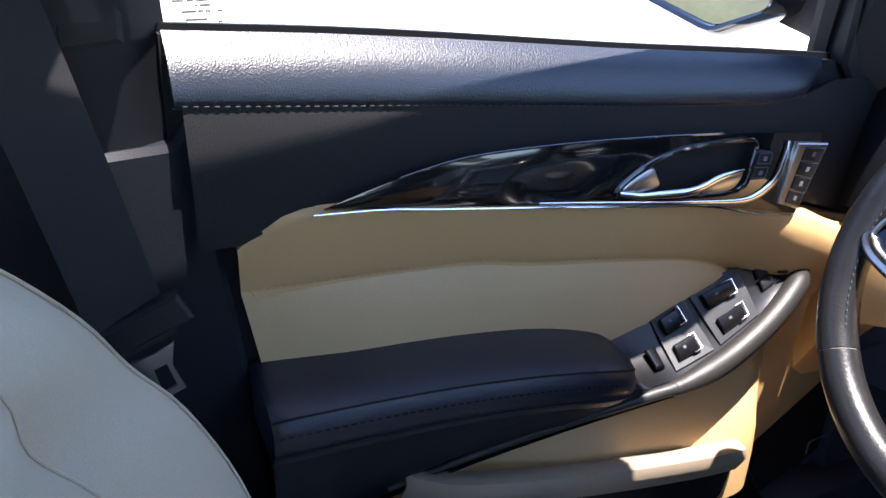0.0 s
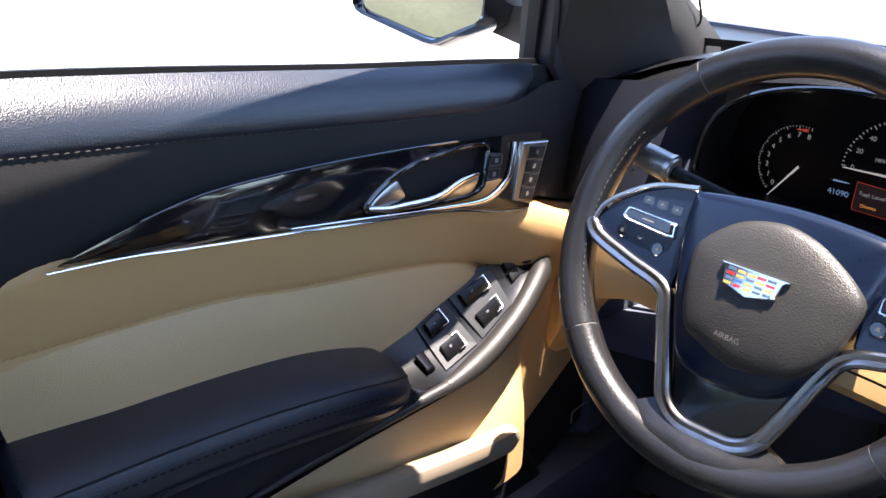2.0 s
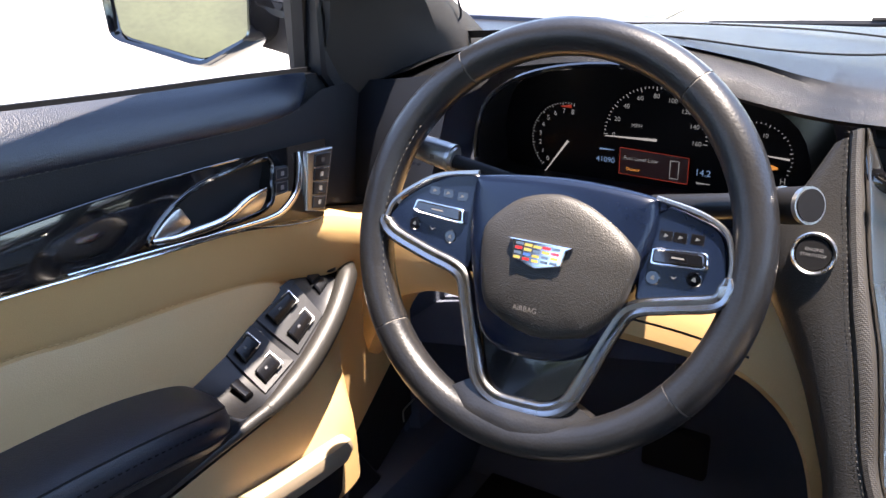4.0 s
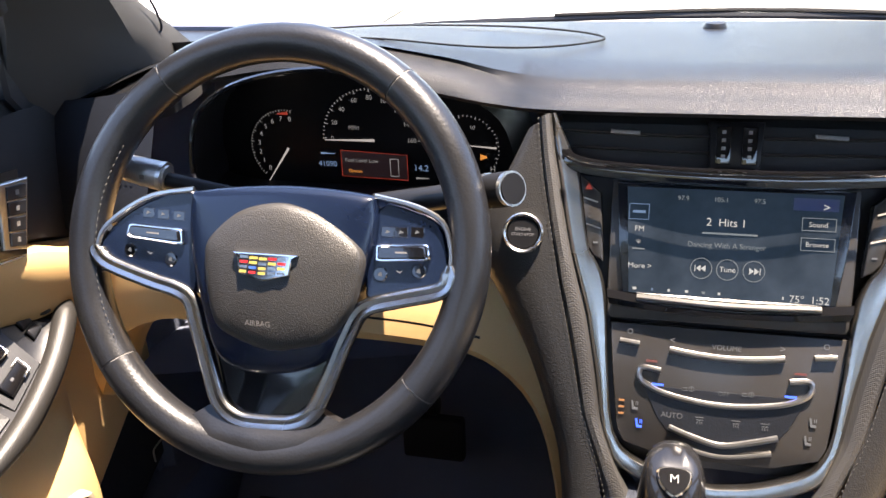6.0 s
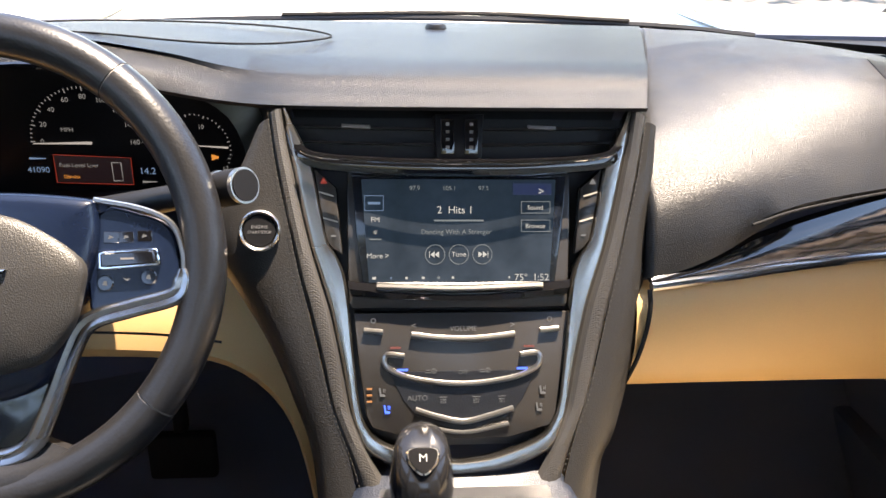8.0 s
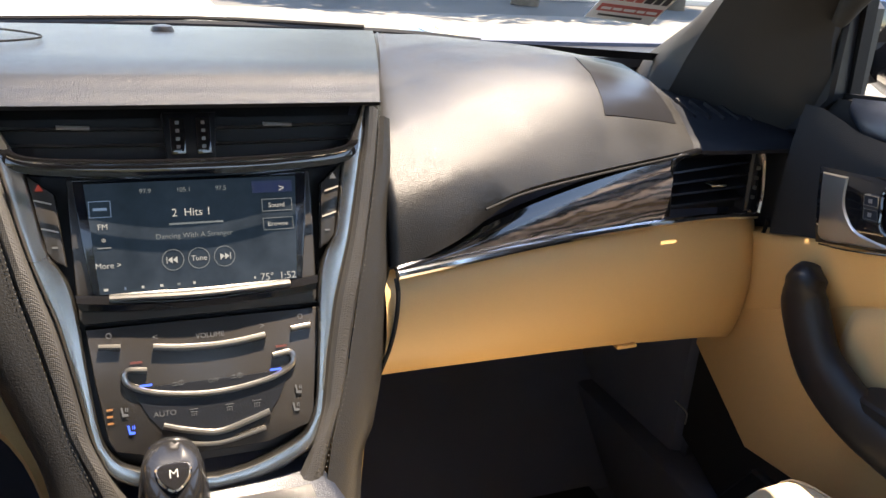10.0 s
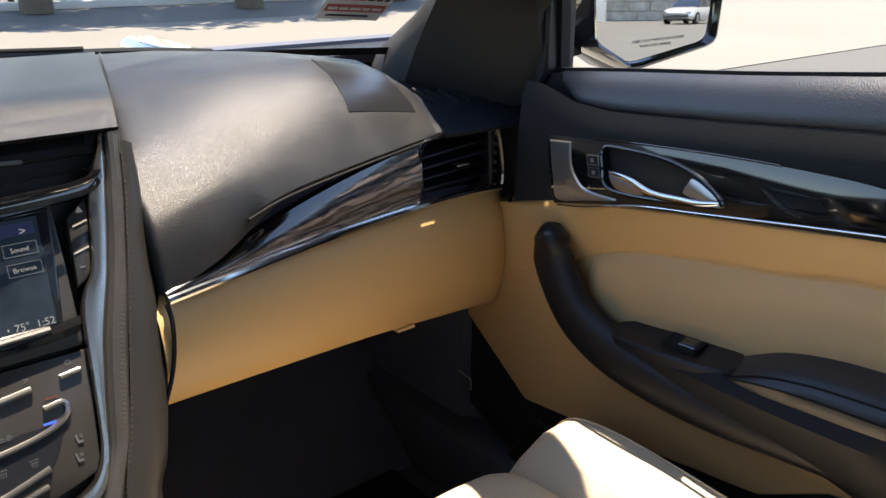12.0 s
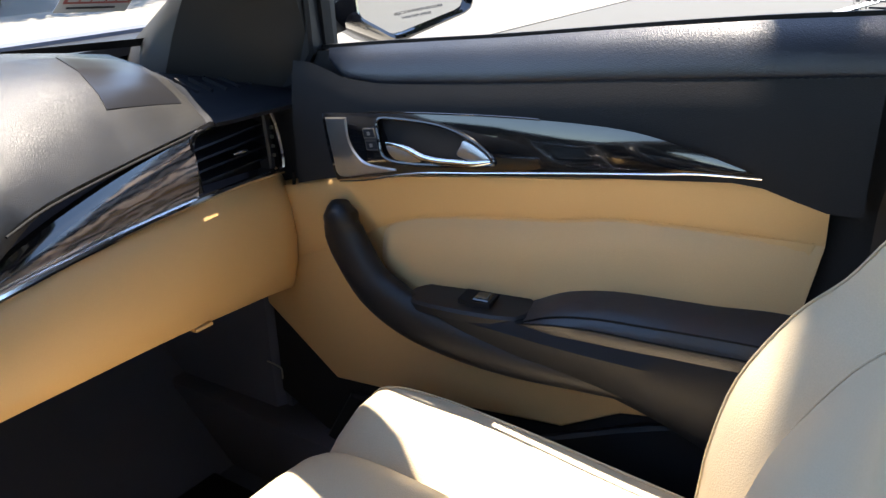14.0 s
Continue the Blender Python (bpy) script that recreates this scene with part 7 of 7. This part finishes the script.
part("collar", tube([(-0.194, 0.4935, 0.9275), (-0.191, 0.491, 0.929)], 0.0145, 18), SATIN, stalk, "satin collar")

part("end_ring", tube([(-0.1735, 0.4776, 0.9361), (-0.1705, 0.4753, 0.9373)], 0.0140, 20), SATIN, stalk, "satin ring round the knob's end")
part("end_cap", tube([(-0.1715, 0.4761, 0.9369), (-0.1697, 0.4747, 0.9376)], 0.0122, 20), SEAL, stalk)
# pedals in the dark footwell
pedal = thing("foot_pedal", "dark pedal hanging in the footwell", "pedal")
part("pad", box((-0.38, 0.80, 0.40), (-0.29, 0.82, 0.47), 0.006), RUBBER, pedal)
part("lever", box((-0.345, 0.81, 0.46), (-0.33, 0.84, 0.75), 0.003), PLASTIC, pedal)


for x, y, z in ((0.692, 0.690, 0.485), (-0.692, 0.668, 0.466)):
    clip = thing("mat_clip", "tiny pale clip on the dark carpet", "clip", group="carpet clips")
    part("wire", tube(spl([(x, y + 0.030, z + 0.004), (x, y + 0.006, z + 0.002), (x, y, z - 0.002), (x, y, z - 0.018)], 3), 0.0013, 6, up=(1, 0, 0)), SATIN, clip)


# ---- seats ----
PIPING = CREAM
def cushion_seat(name, label, cx, shift):
    seat = thing(name, label, "car seat", group="front seats")
    # cushion: raised bolsters and a pleat down the middle
    rows = []
    for y, zt, w in ((0.435, 0.49, 0.21), (0.43, 0.535, 0.24), (0.405, 0.566, 0.25), (0.34, 0.577, 0.258), (0.22, 0.572, 0.262), (0.08, 0.562, 0.262), (-0.10, 0.555, 0.255)):
        row = []
        for u, dz in ((-1.0, -0.20), (-1.02, -0.05), (-0.97, 0.004), (-0.88, 0.030), (-0.76, 0.028), (-0.64, 0.010), (-0.55, -0.022), (-0.48, 0.0), (-0.38, 0.010), (-0.2, 0.014), (0.0, 0.014), (0.2, 0.014), (0.38, 0.010), (0.48, 0.0), (0.55, -0.022), (0.64, 0.010), (0.76, 0.028), (0.88, 0.030), (0.97, 0.004), (1.02, -0.05), (1.0, -0.20)):
            k = 1.0 if y < 0.41 else 0.5
            row.append(Vector((cx + u * w, y + shift * 2.6 - (0.02 if dz < -0.1 else 0), zt + dz * (k if dz > -0.03 else 1))))
        rows.append(row)
    part("cushion", grid(smooth_rows(rows, 4), thick=(0, 0, -0.02)), CREAM, seat, "cream leather cushion")
    for j in (3, 6, 14, 17):
        part("cushion_piping", sweep(spl([r[j] + Vector((0, 0, 0.0015)) for r in rows[1:]], 4), circle(0.0013, 6)), PIPING, seat, "fine sewn piping")
    part("seat_base", box((cx - 0.22, -0.12, 0.28), (cx + 0.22, 0.36, 0.47), 0.02), PLASTIC, seat, "dark seat base")
    rows = []
    edge = [(0.55, 0.225, 0.018), (0.615, 0.245, 0.014), (0.667, 0.252, 0.010), (0.739, 0.260, -0.006), (0.811, 0.262, -0.044), (0.855, 0.258, -0.08), (0.90, 0.250, -0.107), (0.95, 0.235, -0.145), (1.00, 0.20, -0.19), (1.03, 0.15, -0.225)]
    for z, w, y in edge:
        b = 1.0 if z < 0.9 else 0.7
        row = []
        for u, dy in ((-0.94, -0.20), (-1.0, -0.12), (-1.01, -0.05), (-0.97, -0.012), (-0.88, 0.0), (-0.76, -0.014 * b), (-0.66, -0.045 * b), (-0.62, -0.058 * b), (-0.5, -0.052 * b), (0.0, -0.048 * b), (0.5, -0.052 * b), (0.62, -0.058 * b), (0.66, -0.045 * b), (0.76, -0.014 * b), (0.88, 0.0), (0.97, -0.012), (1.01, -0.05), (1.0, -0.12), (0.94, -0.20)):
            row.append(Vector((cx + u * w, y + dy + shift + (0.017 * min(1.0, max(0.0, (z - 0.76) / 0.12)) if cx < 0 else 0.0), z)))
        rows.append(row)
    for j in (4, 7, 11, 14):
        part("back_piping", sweep(spl([r[j] + Vector((0, 0.0012, 0)) for r in rows], 4), circle(0.0013, 6), (0, -1, 0)), PIPING, seat, "fine sewn piping")
    part("backrest", grid(smooth_rows(rows, 4), closed=True, caps=True), CREAM, seat, "cream leather backrest")
    return seat
cushion_seat("passenger_seat", "cream leather passenger seat, sunlit cushion", 0.37, 0.0)
cushion_seat("driver_seat", "cream leather driver seat with raised bolsters", -0.37, -0.07)

# ---- driver's belt ----
belt = thing("seat_belt", "black seat belt hanging at the centre pillar", "seat belt")
strap = spl([(-0.66, -0.185, 1.12), (-0.655, -0.165, 1.03), (-0.648, -0.148, 0.95), (-0.642, -0.132, 0.87), (-0.64, -0.125, 0.84)], 5)
part("webbing", sweep(strap, [(-0.026, -0.0008), (0.026, -0.0008), (0.026, 0.0008), (-0.026, 0.0008)], (1, 0.2, 0)), WEBBING, belt, "black woven webbing")
part("tongue_cover", prism([(-0.636, -0.162, 0.857), (-0.632, -0.098, 0.882), (-0.630, -0.088, 0.862), (-0.634, -0.155, 0.834)], (-0.012, 0, 0), 0.003), PLASTIC, belt, "black tongue cover")
tongue = [(-0.134, 0.834), (-0.118, 0.838), (-0.104, 0.846), (-0.107, 0.826), (-0.100, 0.805), (-0.121, 0.797), (-0.127, 0.815)]
part("tongue", prism([(-0.634, y, z) for y, z in tongue], (-0.003, 0, 0), 0.0008, 2, hole=[(-0.634, y, z) for y, z in ((-0.120, 0.825), (-0.111, 0.828), (-0.106, 0.809), (-0.116, 0.804))]), material("steel_tongue", (0.30, 0.30, 0.31), 0.4, metal=1.0), belt, "steel belt tongue")
slot = thing("belt_slot_cover", "dark grey belt slot cover on the centre pillar", "pillar cover")
part("cover", prism([(-0.690, y, z) for y, z in ((-0.145, 1.12), (-0.10, 1.12), (-0.104, 1.04), (-0.146, 1.036))], (-0.015, 0, 0), 0.004), FABRIC, slot)
part("lower_cover", prism([(-0.688, y, z) for y, z in ((-0.068, 0.99), (-0.083, 0.969), (-0.128, 0.967), (-0.16, 0.96), (-0.14, 0.60), (-0.06, 0.55), (-0.030, 0.62), (-0.048, 0.80))], (-0.02, 0, 0), 0.005), SOFT, slot, "lower pillar cover")

# paper in the corner of the glass
sticker = thing("windscreen_sticker", "white sticker with red band inside the windscreen", "sticker")
def slip(u0, v0, u1, v1, mat, name, lift=0.0):
    """A patch of the sticker: u across it, v up it."""
    low, side, rise = Vector((0.5066, 0.8105, 1.0326)), Vector((0.0809, -0.0275, -0.0047)), Vector((0.002, -0.076, 0.058))
    n = side.cross(rise).normalized()
    loop = [low + side * u + rise * v + n * lift for u, v in ((u0, v0), (u1, v0), (u1, v1), (u0, v1))]
    part(name, prism(loop, n * -0.0006), mat, sticker)
slip(0.0, 0.0, 1.0, 1.0, WHITE, "paper")
slip(0.06, 0.20, 0.97, 0.36, REDINK, "red_band", 0.001)
for u0, u1 in ((0.10, 0.24), (0.27, 0.40), (0.43, 0.60), (0.63, 0.74), (0.77, 0.92)):
    slip(u0, 0.255, u1, 0.305, WHITE, "print_bar", 0.002)
slip(0.14, 0.09, 0.80, 0.125, DARKINK, "print_bar", 0.001)
for i, (u0, u1) in enumerate(((0.10, 0.20), (0.23, 0.31), (0.34, 0.45), (0.48, 0.58), (0.61, 0.72), (0.75, 0.84), (0.87, 0.95))):
    slip(u0, 0.46, u1, 0.66 + 0.05 * (i % 3 == 1), REDINK if i < 4 else DARKINK, "print_bar", 0.001)
